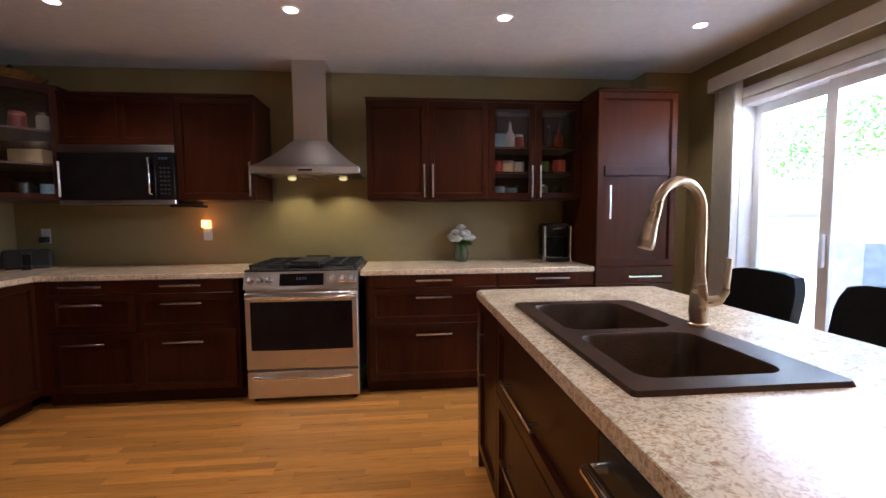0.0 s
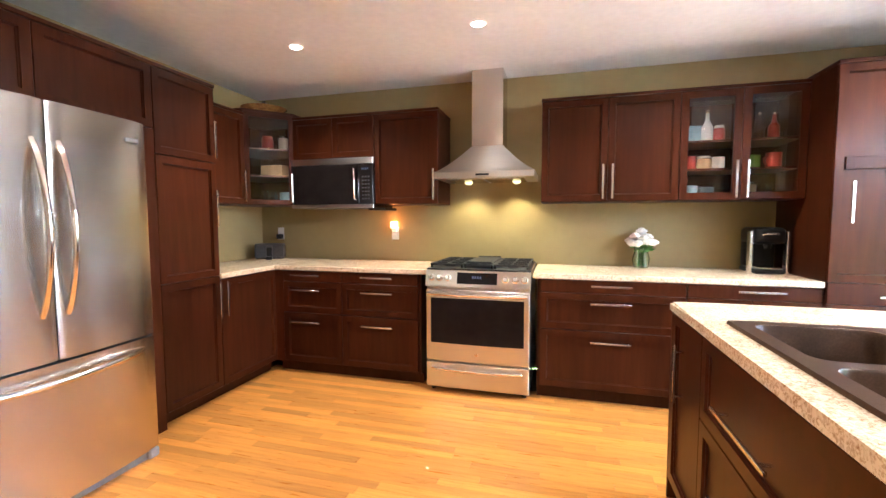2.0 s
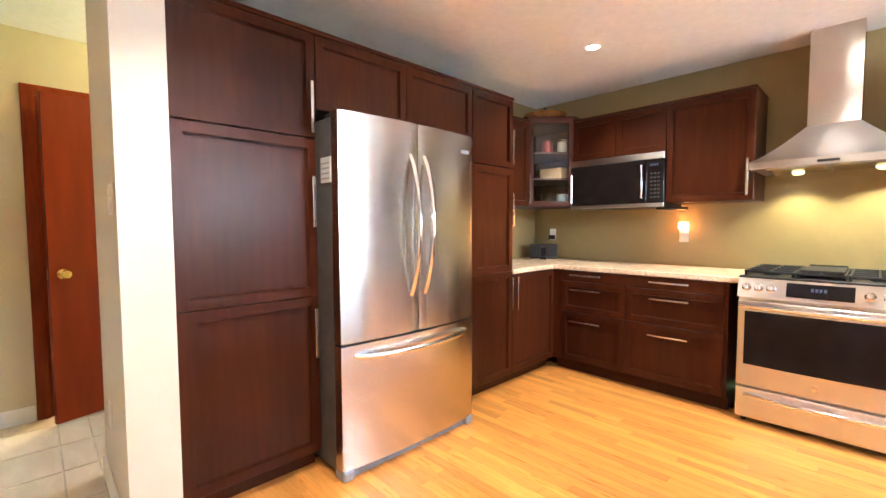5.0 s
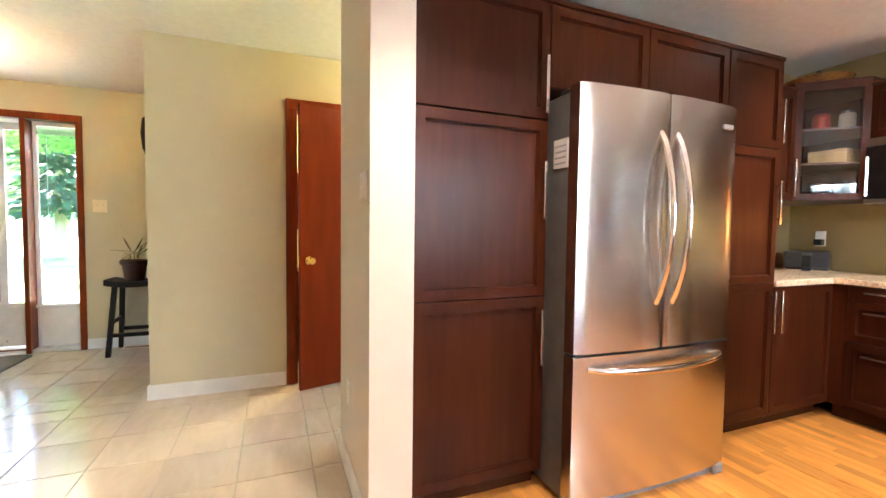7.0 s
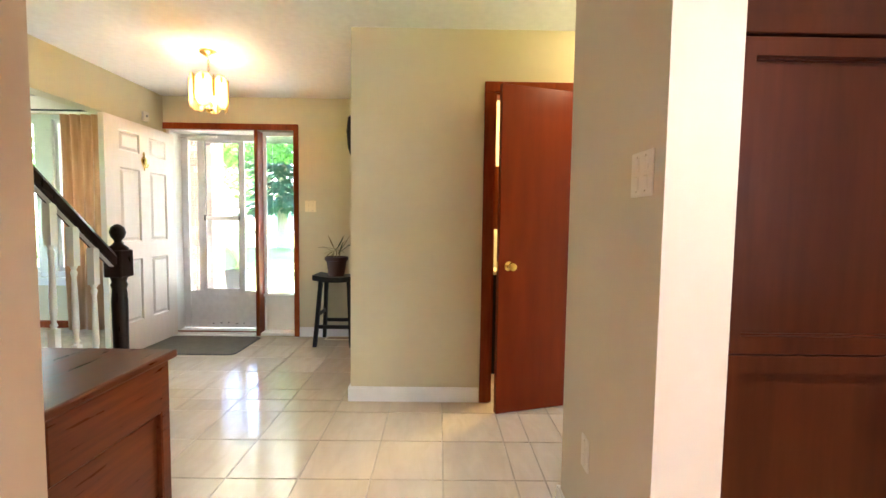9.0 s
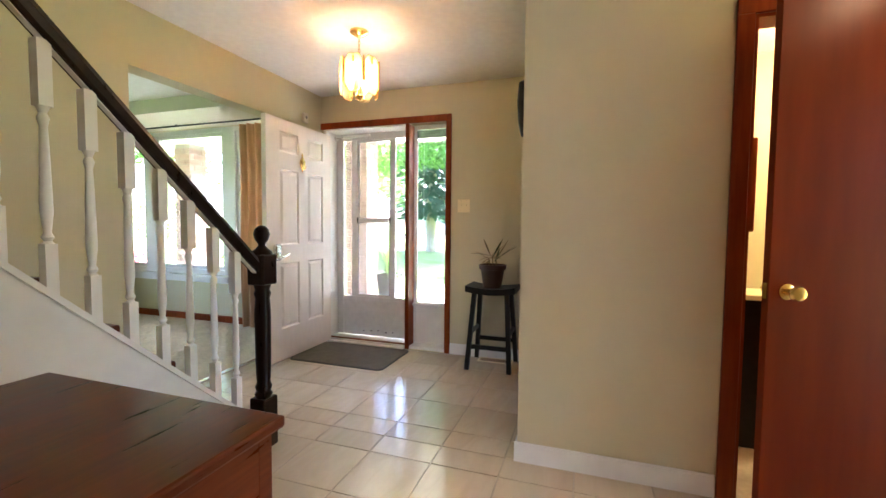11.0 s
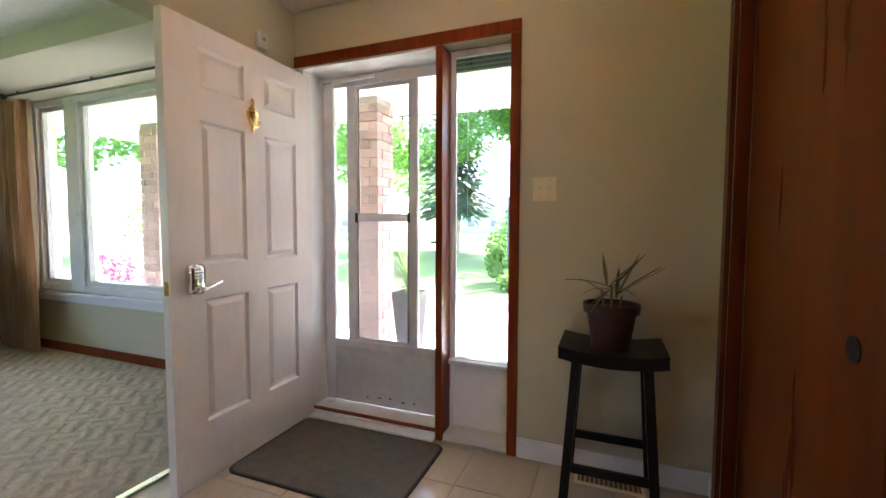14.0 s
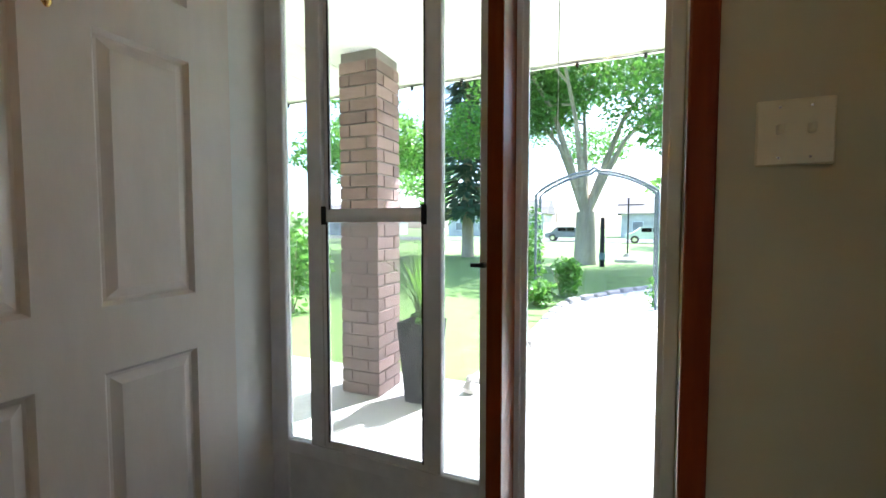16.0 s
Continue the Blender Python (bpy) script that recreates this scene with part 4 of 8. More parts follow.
def island():
    # local frame: x runs from the far end towards -y, y runs into the island (+x)
    m = pose(0.74, 2.025, 0, 0, 0, -90)
    length = 2.025 - (IY0 + 0.03)
    c = thing("island_cabinet", m, "dark stained island cabinet with doors and drawers", "cabinet")
    cut = 2.025 - 0.735   # dishwasher starts here
    part("body", boxes([(0.0, cut, 0, 0.58, 0.09, 0.70), (0.0, 0.34, 0, 0.58, 0.70, CBOT), (0.34, cut, 0, 0.03, 0.70, CBOT), (0.34, cut, 0.56, 0.58, 0.70, CBOT), (cut + 0.605, length, 0, 0.58, 0.09, CBOT), (cut, cut + 0.605, 0.56, 0.58, 0.0, CBOT)]), M_CAB, c)
    part("toe_kick", boxes([(0.0, cut, 0.06, 0.58, 0, 0.09), (cut + 0.605, length, 0.06, 0.58, 0, 0.09)]), M_CAB, c)
    part("end_panel", B(-0.018, 0.0, -0.02, 0.58, 0.0, CBOT), M_CAB, c)
    d = part("door", shaker(0.0, 0.40, 0.095, 0.858), M_CAB, c)
    bar_handle(d, 0.175, 0.635, 0.245, True)
    f = part("drawer", shaker(0.40, cut, 0.56, 0.858), M_CAB, c)
    bar_handle(f, 0.79, 0.685, 0.36, False)
    f = part("drawer", shaker(0.40, cut, 0.095, 0.558), M_CAB, c)
    bar_handle(f, 0.79, 0.395, 0.36, False)
    w = thing("dishwasher", pose(0.735, 0.733, 0, 0, 0, -90), "black and steel dishwasher in the island", "dishwasher")
    part("door", B(0.002, 0.598, -0.018, 0.02, 0.10, 0.75, bev=0.004), M_BLACK, w)
    part("control_strip", B(0.002, 0.598, -0.018, 0.02, 0.752, 0.856, bev=0.004), M_BLACK, w)
    part("body", B(0.004, 0.596, 0.02, 0.56, 0.02, 0.856), M_GREYP, w)
    part("handle", tube(bmesh.new(), [(0.03, -0.018, 0.80), (0.035, -0.055, 0.80), (0.30, -0.062, 0.80), (0.565, -0.055, 0.80), (0.57, -0.018, 0.80)], 0.013, 12), M_CHROME, w, "polished bar handle", True)


island()


def island_top():
    c = thing("island_worktop", pose(0, 0, 0), "speckled beige laminate island worktop with an overhang", "worktop")
    sx0, sx1, sy0, sy1 = 0.835, 1.265, 0.795, 1.635
    bm = bmesh.new()
    xs, ys = [IX0, sx0, sx1, IX1], [IY0, sy0, sy1, IY1]
    lo = [[bm.verts.new((x, y, CBOT)) for y in ys] for x in xs]
    hi = [[bm.verts.new((x, y, CTOP)) for y in ys] for x in xs]
    for i in range(3):
        for j in range(3):
            if i == 1 and j == 1:
                continue
            bm.faces.new((hi[i][j], hi[i + 1][j], hi[i + 1][j + 1], hi[i][j + 1]))
            bm.faces.new((lo[i][j], lo[i][j + 1], lo[i + 1][j + 1], lo[i + 1][j]))
    for k in range(3):
        bm.faces.new((lo[k][0], lo[k + 1][0], hi[k + 1][0], hi[k][0]))
        bm.faces.new((lo[k][3], hi[k][3], hi[k + 1][3], lo[k + 1][3]))
        bm.faces.new((lo[0][k], hi[0][k], hi[0][k + 1], lo[0][k + 1]))
        bm.faces.new((lo[3][k], lo[3][k + 1], hi[3][k + 1], hi[3][k]))
    for a, b in (((1, 1), (2, 1)), ((2, 1), (2, 2)), ((2, 2), (1, 2)), ((1, 2), (1, 1))):
        bm.faces.new((lo[a[0]][a[1]], lo[b[0]][b[1]], hi[b[0]][b[1]], hi[a[0]][a[1]]))
    rim = []
    for e in bm.edges:
        a, b = e.verts[0].co, e.verts[1].co
        if min(a.z, b.z) > CTOP - 1e-4:
            if (abs(a.x - b.x) < 1e-5 and min(abs(a.x - IX0), abs(a.x - IX1)) < 1e-4) or (abs(a.y - b.y) < 1e-5 and min(abs(a.y - IY0), abs(a.y - IY1)) < 1e-4):
                rim.append(e)
    bmesh.ops.bevel(bm, geom=rim, offset=0.009, segments=3, affect="EDGES")
    part("slab", bm, M_COUNTER, c)
    for y in (0.1, 1.75):
        part("bracket", B(1.34, 1.60, y, y + 0.03, 0.70, CBOT, bev=0.003), M_CAB, c)
    return c


island_top()


def ring_basin(bm, x0, x1, y0, y1, z, depth, r):
    """An open rounded basin hung from height z."""
    def loop(inset, zz, rr):
        pts = []
        a0, a1, b0, b1 = x0 + inset, x1 - inset, y0 + inset, y1 - inset
        for cx, cy, st in ((a1 - rr, b1 - rr, 0), (a0 + rr, b1 - rr, 90), (a0 + rr, b0 + rr, 180), (a1 - rr, b0 + rr, 270)):
            for k in range(7):
                a = radians(st + 15 * k)
                pts.append(bm.verts.new((cx + rr * math.cos(a), cy + rr * math.sin(a), zz)))
        return pts
    rings = [loop(0, z, r), loop(0.004, z - 0.006, r), loop(0.012, z - depth + 0.03, r), loop(0.022, z - depth + 0.008, r), loop(0.045, z - depth, r)]
    for p, q in zip(rings, rings[1:]):
        for k in range(len(p)):
            bm.faces.new((p[k], q[k], q[(k + 1) % len(p)], p[(k + 1) % len(p)]))
    bm.faces.new(rings[-1])
    return rings[0]


def kitchen_sink():
    s = thing("kitchen_sink", pose(0, 0, 0), "brown composite double-bowl sink set into the island", "sink")
    x0, x1, y0, y1 = 0.806, 1.292, 0.768, 1.662
    z = 0.912
    for name, by0, by1 in (("near_bowl", 0.828, 1.175), ("far_bowl", 1.225, 1.615)):
        bm = bmesh.new()
        ring_basin(bm, 0.858, 1.205, by0, by1, z - 0.001, 0.19, 0.05)
        b = part(name, bm, M_SINK, s, "deep rounded bowl", True)
        part("drain", lathe(bmesh.new(), [(0.042, 0), (0.042, 0.004), (0.03, 0.001)], (1.03, (by0 + by1) / 2, z - 0.191)), M_NICKEL, b)
    # deck with two rounded holes
    bm = bmesh.new()
    def rr_loop(a0, a1, b0, b1, r, zz):
        pts = []
        for cx, cy, st in ((a1 - r, b1 - r, 0), (a0 + r, b1 - r, 90), (a0 + r, b0 + r, 180), (a1 - r, b0 + r, 270)):
            for k in range(7):
                a = radians(st + 15 * k)
                pts.append(bm.verts.new((cx + r * math.cos(a), cy + r * math.sin(a), zz)))
        return [bm.edges.new((pts[k], pts[(k + 1) % len(pts)])) for k in range(len(pts))], pts
    e0, outer = rr_loop(x0, x1, y0, y1, 0.012, z)
    e1, _ = rr_loop(0.858, 1.205, 0.828, 1.175, 0.05, z)
    e2, _ = rr_loop(0.858, 1.205, 1.225, 1.615, 0.05, z)
    bmesh.ops.triangle_fill(bm, use_beauty=True, use_dissolve=False, edges=e0 + e1 + e2)
    low = [bm.verts.new((v.co.x + (0.004 if v.co.x > 1 else -0.004), v.co.y + (0.004 if v.co.y > 1.2 else -0.004), CTOP + 0.0005)) for v in outer]
    for k in range(len(outer)):
        bm.faces.new((outer[k], outer[(k + 1) % len(outer)], low[(k + 1) % len(outer)], low[k]))
    part("rim", bm, M_SINK, s)


kitchen_sink()


def kitchen_faucet():
    f = thing("kitchen_faucet", pose(1.285, 1.235, 0.912), "satin nickel gooseneck pull-down faucet with warm reflections in its colour", "faucet")
    part("body", lathe(bmesh.new(), [(0.031, 0), (0.031, 0.006), (0.026, 0.010), (0.029, 0.05), (0.027, 0.09), (0.021, 0.12), (0.0165, 0.16)]), M_FAUCET, f, "", True)
    pts = [(0, 0, 0.15), (0, 0, 0.33)]
    R = 0.092
    for k in range(1, 13):
        a = math.pi * k / 12 * 0.94
        pts.append((-R + R * math.cos(a), -0.026 * (1 - math.cos(a)), 0.36 + R * math.sin(a)))
    part("spout", tube(bmesh.new(), pts, 0.0150, 14), M_FAUCET, f, "", True)
    e, e0 = Vector(pts[-1]), Vector(pts[-2])
    d = (e - e0).normalized()
    h = bmesh.new()
    rod(h, e, e + d * 0.055, 0.0165, 0.0175, 16)
    rod(h, e + d * 0.056, e + d * 0.112, 0.0175, 0.024, 16)
    rod(h, e + d * 0.113, e + d * 0.132, 0.025, 0.022, 16)
    part("spray_head", h, M_FAUCET, f, "flared spray head", True)
    lv = bmesh.new()
    rod(lv, (0.012, -0.012, 0.075), (0.05, -0.03, 0.085), 0.018, 0.016, 14)
    tube(lv, [(0.045, -0.03, 0.085), (0.06, -0.034, 0.11), (0.064, -0.035, 0.16), (0.068, -0.036, 0.215)], 0.013, 12, 0.009)
    part("lever", lv, M_FAUCET, f, "side lever", True)


kitchen_faucet()


def counter_chair(m):
    c = thing("counter_chair", m, "black leather counter chair at the island", "chair", "chairs at the island")
    # local: back towards +x, seat towards -x
    part("seat", B(-0.42, 0.02, -0.24, 0.24, 0.58, 0.66, bev=0.025, seg=3), M_LEATHER, c, "", True)
    bm = bmesh.new()
    n = 8
    rows = []
    for i in range(n + 1):
        z = 0.60 + 0.40 * i / n
        rows.append([(0.03 + 0.07 * (i / n) ** 1.3 - 0.012 * math.cos(math.pi * (j / 8 - 0.5)), (-0.205 + 0.41 * j / 8) * (1 - 0.14 * max(0, i / n - 0.75) ** 2 * 16), z - 0.018 * (2 * j / 8 - 1) ** 4 * (i / n)) for j in range(9)])
    fr = [[bm.verts.new(p) for p in r] for r in rows]
    bk = [[bm.verts.new((p[0] + 0.05, p[1], p[2])) for p in r] for r in rows]
    for i in range(n):
        for j in range(8):
            bm.faces.new((fr[i][j], fr[i][j + 1], fr[i + 1][j + 1], fr[i + 1][j]))
            bm.faces.new((bk[i][j], bk[i + 1][j], bk[i + 1][j + 1], bk[i][j + 1]))
    for i in range(n):
        bm.faces.new((fr[i][0], fr[i + 1][0], bk[i + 1][0], bk[i][0]))
        bm.faces.new((fr[i][8], bk[i][8], bk[i + 1][8], fr[i + 1][8]))
    for j in range(8):
        bm.faces.new((fr[0][j], bk[0][j], bk[0][j + 1], fr[0][j + 1]))
        bm.faces.new((fr[n][j], fr[n][j + 1], bk[n][j + 1], bk[n][j]))
    part("backrest", bm, M_LEATHER, c, "", True)
    for x in (-0.39, 0.03):
        for y in (-0.21, 0.21):
            part("leg", rod(bmesh.new(), (x, y, 0), (x * 0.97, y * 0.97, 0.585), 0.016, 0.022, 8), M_STOOL, c)
    for y in (-0.205, 0.205):
        part("rail", rod(bmesh.new(), (-0.385, y, 0.22), (0.028, y, 0.22), 0.011, sides=8), M_STOOL, c)
    part("foot_rest", rod(bmesh.new(), (-0.387, -0.2, 0.25), (-0.387, 0.2, 0.25), 0.012, sides=8), M_STOOL, c)
    return c


chair = counter_chair(pose(1.97, 1.87, 0))
copy_thing(chair, pose(1.965, 1.275, 0, 0, 0, 3))

# ---- entry ----
def panelled_door(w, h, t, xs, zs):
    """A moulded six-panel door in one mesh: x along the width, face towards -y."""
    bm = bmesh.new()
    gx = sorted({0, w, *[v for p in xs for v in p]})
    gz = sorted({0, h, *[v for p in zs for v in p]})
    fr = [[bm.verts.new((x, 0, z)) for z in gz] for x in gx]
    bk = [[bm.verts.new((x, t, z)) for z in gz] for x in gx]
    cells = []
    for side, v in ((0, fr), (1, bk)):
        for i in range(len(gx) - 1):
            for j in range(len(gz) - 1):
                q = (v[i][j], v[i + 1][j], v[i + 1][j + 1], v[i][j + 1])
                f = bm.faces.new(q if side == 0 else q[::-1])
                if (gx[i], gx[i + 1]) in xs and (gz[j], gz[j + 1]) in zs:
                    cells.append(f)
    for i in range(len(gx) - 1):
        bm.faces.new((fr[i][0], bk[i][0], bk[i + 1][0], fr[i + 1][0]))
        bm.faces.new((fr[i][-1], fr[i + 1][-1], bk[i + 1][-1], bk[i][-1]))
    for j in range(len(gz) - 1):
        bm.faces.new((fr[0][j], fr[0][j + 1], bk[0][j + 1], bk[0][j]))
        bm.faces.new((fr[-1][j], bk[-1][j], bk[-1][j + 1], fr[-1][j + 1]))
    bm.normal_update()
    bmesh.ops.inset_individual(bm, faces=cells, thickness=0.014, depth=-0.013)
    bmesh.ops.inset_individual(bm, faces=cells, thickness=0.010, depth=0)
    bmesh.ops.inset_individual(bm, faces=cells, thickness=0.030, depth=0.010)
    return bm


def entry_door():
    # stands open along the living room wall; local x from the free edge to the hinge, panelled face to +y
    d = tagged(new("door_1"), "white six-panel front door standing wide open", "door", "", "structure")
    d.matrix_world = pose(-4.505, -3.262, 0.012, 0, 0, 180)
    w, h, t = 0.90, 2.045, 0.045
    bm = panelled_door(w, h, t, [(0.16, 0.407), (0.535, 0.77)], [(0.27, 0.833), (0.99, 1.628), (1.772, 1.945)])
    leaf = part("leaf", bm, M_DOORW, d)
    # keypad lock and lever, knocker, edge plate
    k = part("keypad_lock", B(0.062, 0.148, -0.03, 0.0, 0.862, 0.998, bev=0.024, seg=3), M_CHROME, leaf, "satin chrome keypad lock", True)
    part("buttons", boxes([(0.088 + 0.013 * i, 0.096 + 0.013 * i, -0.033, -0.03, 0.935 + 0.014 * j, 0.943 + 0.014 * j) for i in range(3) for j in range(4)]), M_WHITEP, k)
    lv = bmesh.new()
    rod(lv, (0.105, 0, 0.89), (0.105, -0.055, 0.89), 0.016, 0.012, 14)
    tube(lv, [(0.105, -0.052, 0.89), (0.13, -0.056, 0.89), (0.17, -0.05, 0.90), (0.215, -0.045, 0.913)], 0.010, 10, 0.006)
    part("lever", lv, M_CHROME, leaf, "curved chrome lever", True)
    kn = lathe(bmesh.new(), [(0.004, -0.085), (0.010, -0.075), (0.008, -0.06), (0.018, -0.045), (0.034, -0.012), (0.036, 0.018), (0.022, 0.028), (0.024, 0.036), (0.010, 0.045), (0.014, 0.065), (0.006, 0.085)], sides=20)
    kk = part("knocker", kn, M_BRASS, leaf, "brass urn-shaped door knocker", True)
    kk.matrix_basis = Matrix.Translation((0.455, -0.004, 1.715)) @ Matrix.Diagonal((1, 0.5, 1, 1))
    part("knocker_ring", tube(bmesh.new(), [(0.03 * math.cos(a), -0.03, -0.02 + 0.034 * math.sin(a)) for a in [math.pi + k * math.pi / 10 for k in range(11)]], 0.006, 8), M_BRASS, kk, "", True)
    part("latch_plate", B(-0.0015, 0.004, 0.010, 0.035, 0.87, 0.93), M_BRASS, leaf)
    for z in (0.25, 1.02, 1.80):
        part("hinge", rod(bmesh.new(), (w + 0.004, 0.02, z - 0.05), (w + 0.004, 0.02, z + 0.05), 0.007), M_WHITE, d)
    return d


entry_door()


def storm_door():
    s = tagged(new("door_2"), "off-white aluminium storm door with clear panes, closed", "door", "", "structure")
    s.matrix_world = pose(-5.60, 0, 0)
    y0, y1, z0, z1 = -3.300, -2.455, 0.035, 2.105
    g0, g1 = 0.440, 2.040
    rails = (("stile", y0, -3.225, z0, z1), ("stile", -3.125, -3.065, g0, g1), ("stile", -2.683, -2.637, g0, g1), ("stile", -2.52, y1, z0, z1),
             ("top_rail", -3.225, -2.52, g1, z1), ("bottom_rail", -3.225, -2.52, g0 - 0.05, g0))
    for name, a, b, c, d in rails:
        part(name, B(-0.016, 0.016, a, b, c, d, bev=0.003), M_ALU, s)
    part("kick_panel", B(-0.010, 0.008, -3.225, -2.52, z0, g0 - 0.05), M_ALU, s, "scuffed off-white kick panel")
    part("scuffs", boxes([(0.0081, 0.0088, -3.00 + 0.083 * k, -2.985 + 0.083 * k + 0.01 * (k % 2), 0.075 + 0.006 * (k % 3), 0.083 + 0.006 * (k % 3)) for k in range(5)]), M_BLACK, s)
    for a, b in ((-3.225, -3.125), (-2.637, -2.52)):
        part("pane", B(-0.003, 0.003, a, b, g0, g1), M_GLASS, s).visible_shadow = False
    for nm, c, d, off in (("upper_sash", 1.225, g1, -0.010), ("lower_sash", g0, 1.225, 0.006)):
        sash = part(nm, boxes([(off - 0.006, off + 0.006, -3.065, -3.048, c, d), (off - 0.006, off + 0.006, -2.700, -2.683, c, d),
                               (off - 0.006, off + 0.006, -3.048, -2.700, c, c + 0.022), (off - 0.006, off + 0.006, -3.048, -2.700, d - 0.022, d)]), M_ALU, s)
        part("pane", B(off - 0.002, off + 0.002, -3.048, -2.700, c + 0.022, d - 0.022), M_GLASS, sash).visible_shadow = False
        if nm == "lower_sash":
            part("insect_screen", B(off - 0.012, off - 0.011, -3.048, -2.700, c + 0.022, d - 0.022), M_SCREEN, sash, "fine grey insect screen")
        part("seal", boxes([(off + 0.006, off + 0.0085, -3.051, -3.046, c + 0.02, d - 0.02), (off + 0.006, off + 0.0085, -2.702, -2.697, c + 0.02, d - 0.02)]), M_BLACK, sash)
    for y in (-3.056, -2.692):
        part("slider_latch", B(0.014, 0.024, y - 0.008, y + 0.008, 1.195, 1.255, bev=0.002), M_BLACK, s)
    part("closer", rod(bmesh.new(), (0.05, -3.20, 2.065), (0.05, -2.90, 2.075), 0.014), M_WHITEP, s, "white door closer tube", True)
    part("closer_rod", rod(bmesh.new(), (0.05, -3.29, 2.06), (0.05, -3.20, 2.065), 0.005), M_NICKEL, s, "", True)
    part("closer_bracket", B(0.016, 0.056, -3.299, -3.28, 2.045, 2.08), M_WHITEP, s)
    part("handle", boxes([(0.016, 0.05, -2.51, -2.496, 1.075, 1.09), (0.04, 0.055, -2.535, -2.496, 1.077, 1.088)], 0.002), M_BLACK, s, "black thumb latch", False)


storm_door()


def entry_frame():
    # white jambs, oak-stained casing and centre post, sidelight
    f = tagged(new("window_1"), "narrow sidelight beside the front door with a raised blind", "window", "", "structure")
    f.matrix_world = pose(-5.55, 0, 0)
    part("window_frame", boxes([(-0.03, 0.03, -2.454, -2.389, 0.03, 2.128), (-0.03, 0.03, -2.06, -2.032, 0.03, 2.128),
                                (-0.03, 0.03, -2.389, -2.06, 2.085, 2.128), (-0.03, 0.03, -2.389, -2.06, 0.39, 0.43)], 0.002), M_VINYL, f)
    part("bead", boxes([(0.004, 0.02, -2.389, -2.375, 0.43, 2.085), (0.004, 0.02, -2.072, -2.06, 0.43, 2.085)]), M_VINYL, f)
    part("panel", B(-0.012, 0.012, -2.389, -2.06, 0.03, 0.39), M_WHITE, f, "white painted panel below the glass")
    part("window_sill", B(0.03, 0.06, -2.445, -2.035, 0.40, 0.425, bev=0.004), M_VINYL, f)
    part("pane", B(-0.003, 0.003, -2.389, -2.06, 0.43, 2.085), M_GLASS, f).visible_shadow = False
    for k in range(9):
        part("blind_slat", B(0.022, 0.047, -2.37, -2.065, 2.005 + 0.0085 * k, 2.008 + 0.0085 * k), M_NEWEL if k % 3 else M_INDOOR, f)
    part("blind_head", B(0.018, 0.05, -2.372, -2.062, 2.083, 2.11), M_VINYL, f)
    part("cord", rod(bmesh.new(), (0.04, -2.30, 1.2), (0.04, -2.30, 1.98), 0.0012, sides=5), M_WHITEP, f)
    setting("door_jamb", boxes([(FRONT_X - 0.24, FRONT_X + 0.002, FD0 + 0.001, -3.302, 0.03, FDT - 0.001), (FRONT_X - 0.24, FRONT_X + 0.002, -3.302, -2.455, 2.107, FDT - 0.001)]), M_WHITE, "white painted door jamb", "trim")
    setting("casing", boxes([(FRONT_X, FRONT_X + 0.02, -3.358, FD1 + 0.038, FDT - 0.012, FDT + 0.050), (FRONT_X, FRONT_X + 0.02, FD1 - 0.012, FD1 + 0.038, 0, FDT - 0.012)], 0.004), M_TRIM, "orange-brown stained wood casing round the entry", "trim")
    setting("mullion_post", B(FRONT_X - 0.119, FRONT_X + 0.012, -2.441, -2.403, 0.0, FDT - 0.012, bev=0.003), M_TRIM, "orange-brown stained post between door and sidelight", "trim")
    setting("sill_plate", boxes([(FRONT_X - 0.26, FRONT_X - 0.01, FD0, FD1, -0.01, 0.028), (FRONT_X - 0.009, FRONT_X + 0.045, FD0, -2.445, -0.003, 0.014)], 0.005), M_VINYL, "white metal threshold", "trim")
    setting("sill_strip", B(FRONT_X - 0.05, FRONT_X - 0.02, FD0 + 0.01, -2.45, 0.029, 0.036), M_TRIM, "brown threshold strip", "trim")


entry_frame()


def rounded_slab(x0, x1, y0, y1, z0, z1, r, edge=0.003):
    bm = bmesh.new()
    pts = []
    for cx, cy, st in ((x1 - r, y1 - r, 0), (x0 + r, y1 - r, 90), (x0 + r, y0 + r, 180), (x1 - r, y0 + r, 270)):
        for k in range(7):
            a = radians(st + 15 * k)
            pts.append((cx + r * math.cos(a), cy + r * math.sin(a)))
    mx, my = (x0 + x1) / 2, (y0 + y1) / 2
    lo = [bm.verts.new((x, y, z0)) for x, y in pts]
    mid = [bm.verts.new((x, y, z1 - edge)) for x, y in pts]
    hi = [bm.verts.new((mx + (x - mx) * (1 - edge / (x1 - mx)), my + (y - my) * (1 - edge / (y1 - my)), z1)) for x, y in pts]
    for a, b in ((lo, mid), (mid, hi)):
        for k in range(len(pts)):
            bm.faces.new((a[k], a[(k + 1) % len(pts)], b[(k + 1) % len(pts)], b[k]))
    bm.faces.new(hi), bm.faces.new(lo[::-1])
    return bm


m = thing("door_mat", pose(-5.045, -2.815, 0.001), "grey-brown rubber-backed door mat on the tiles", "door mat")
part("pad", rounded_slab(-0.292, 0.292, -0.44, 0.44, 0.0, 0.009, 0.05), M_MAT, m)
part("border", rounded_slab(-0.305, 0.305, -0.455, 0.455, 0.0, 0.005, 0.06), M_BLACK, m)


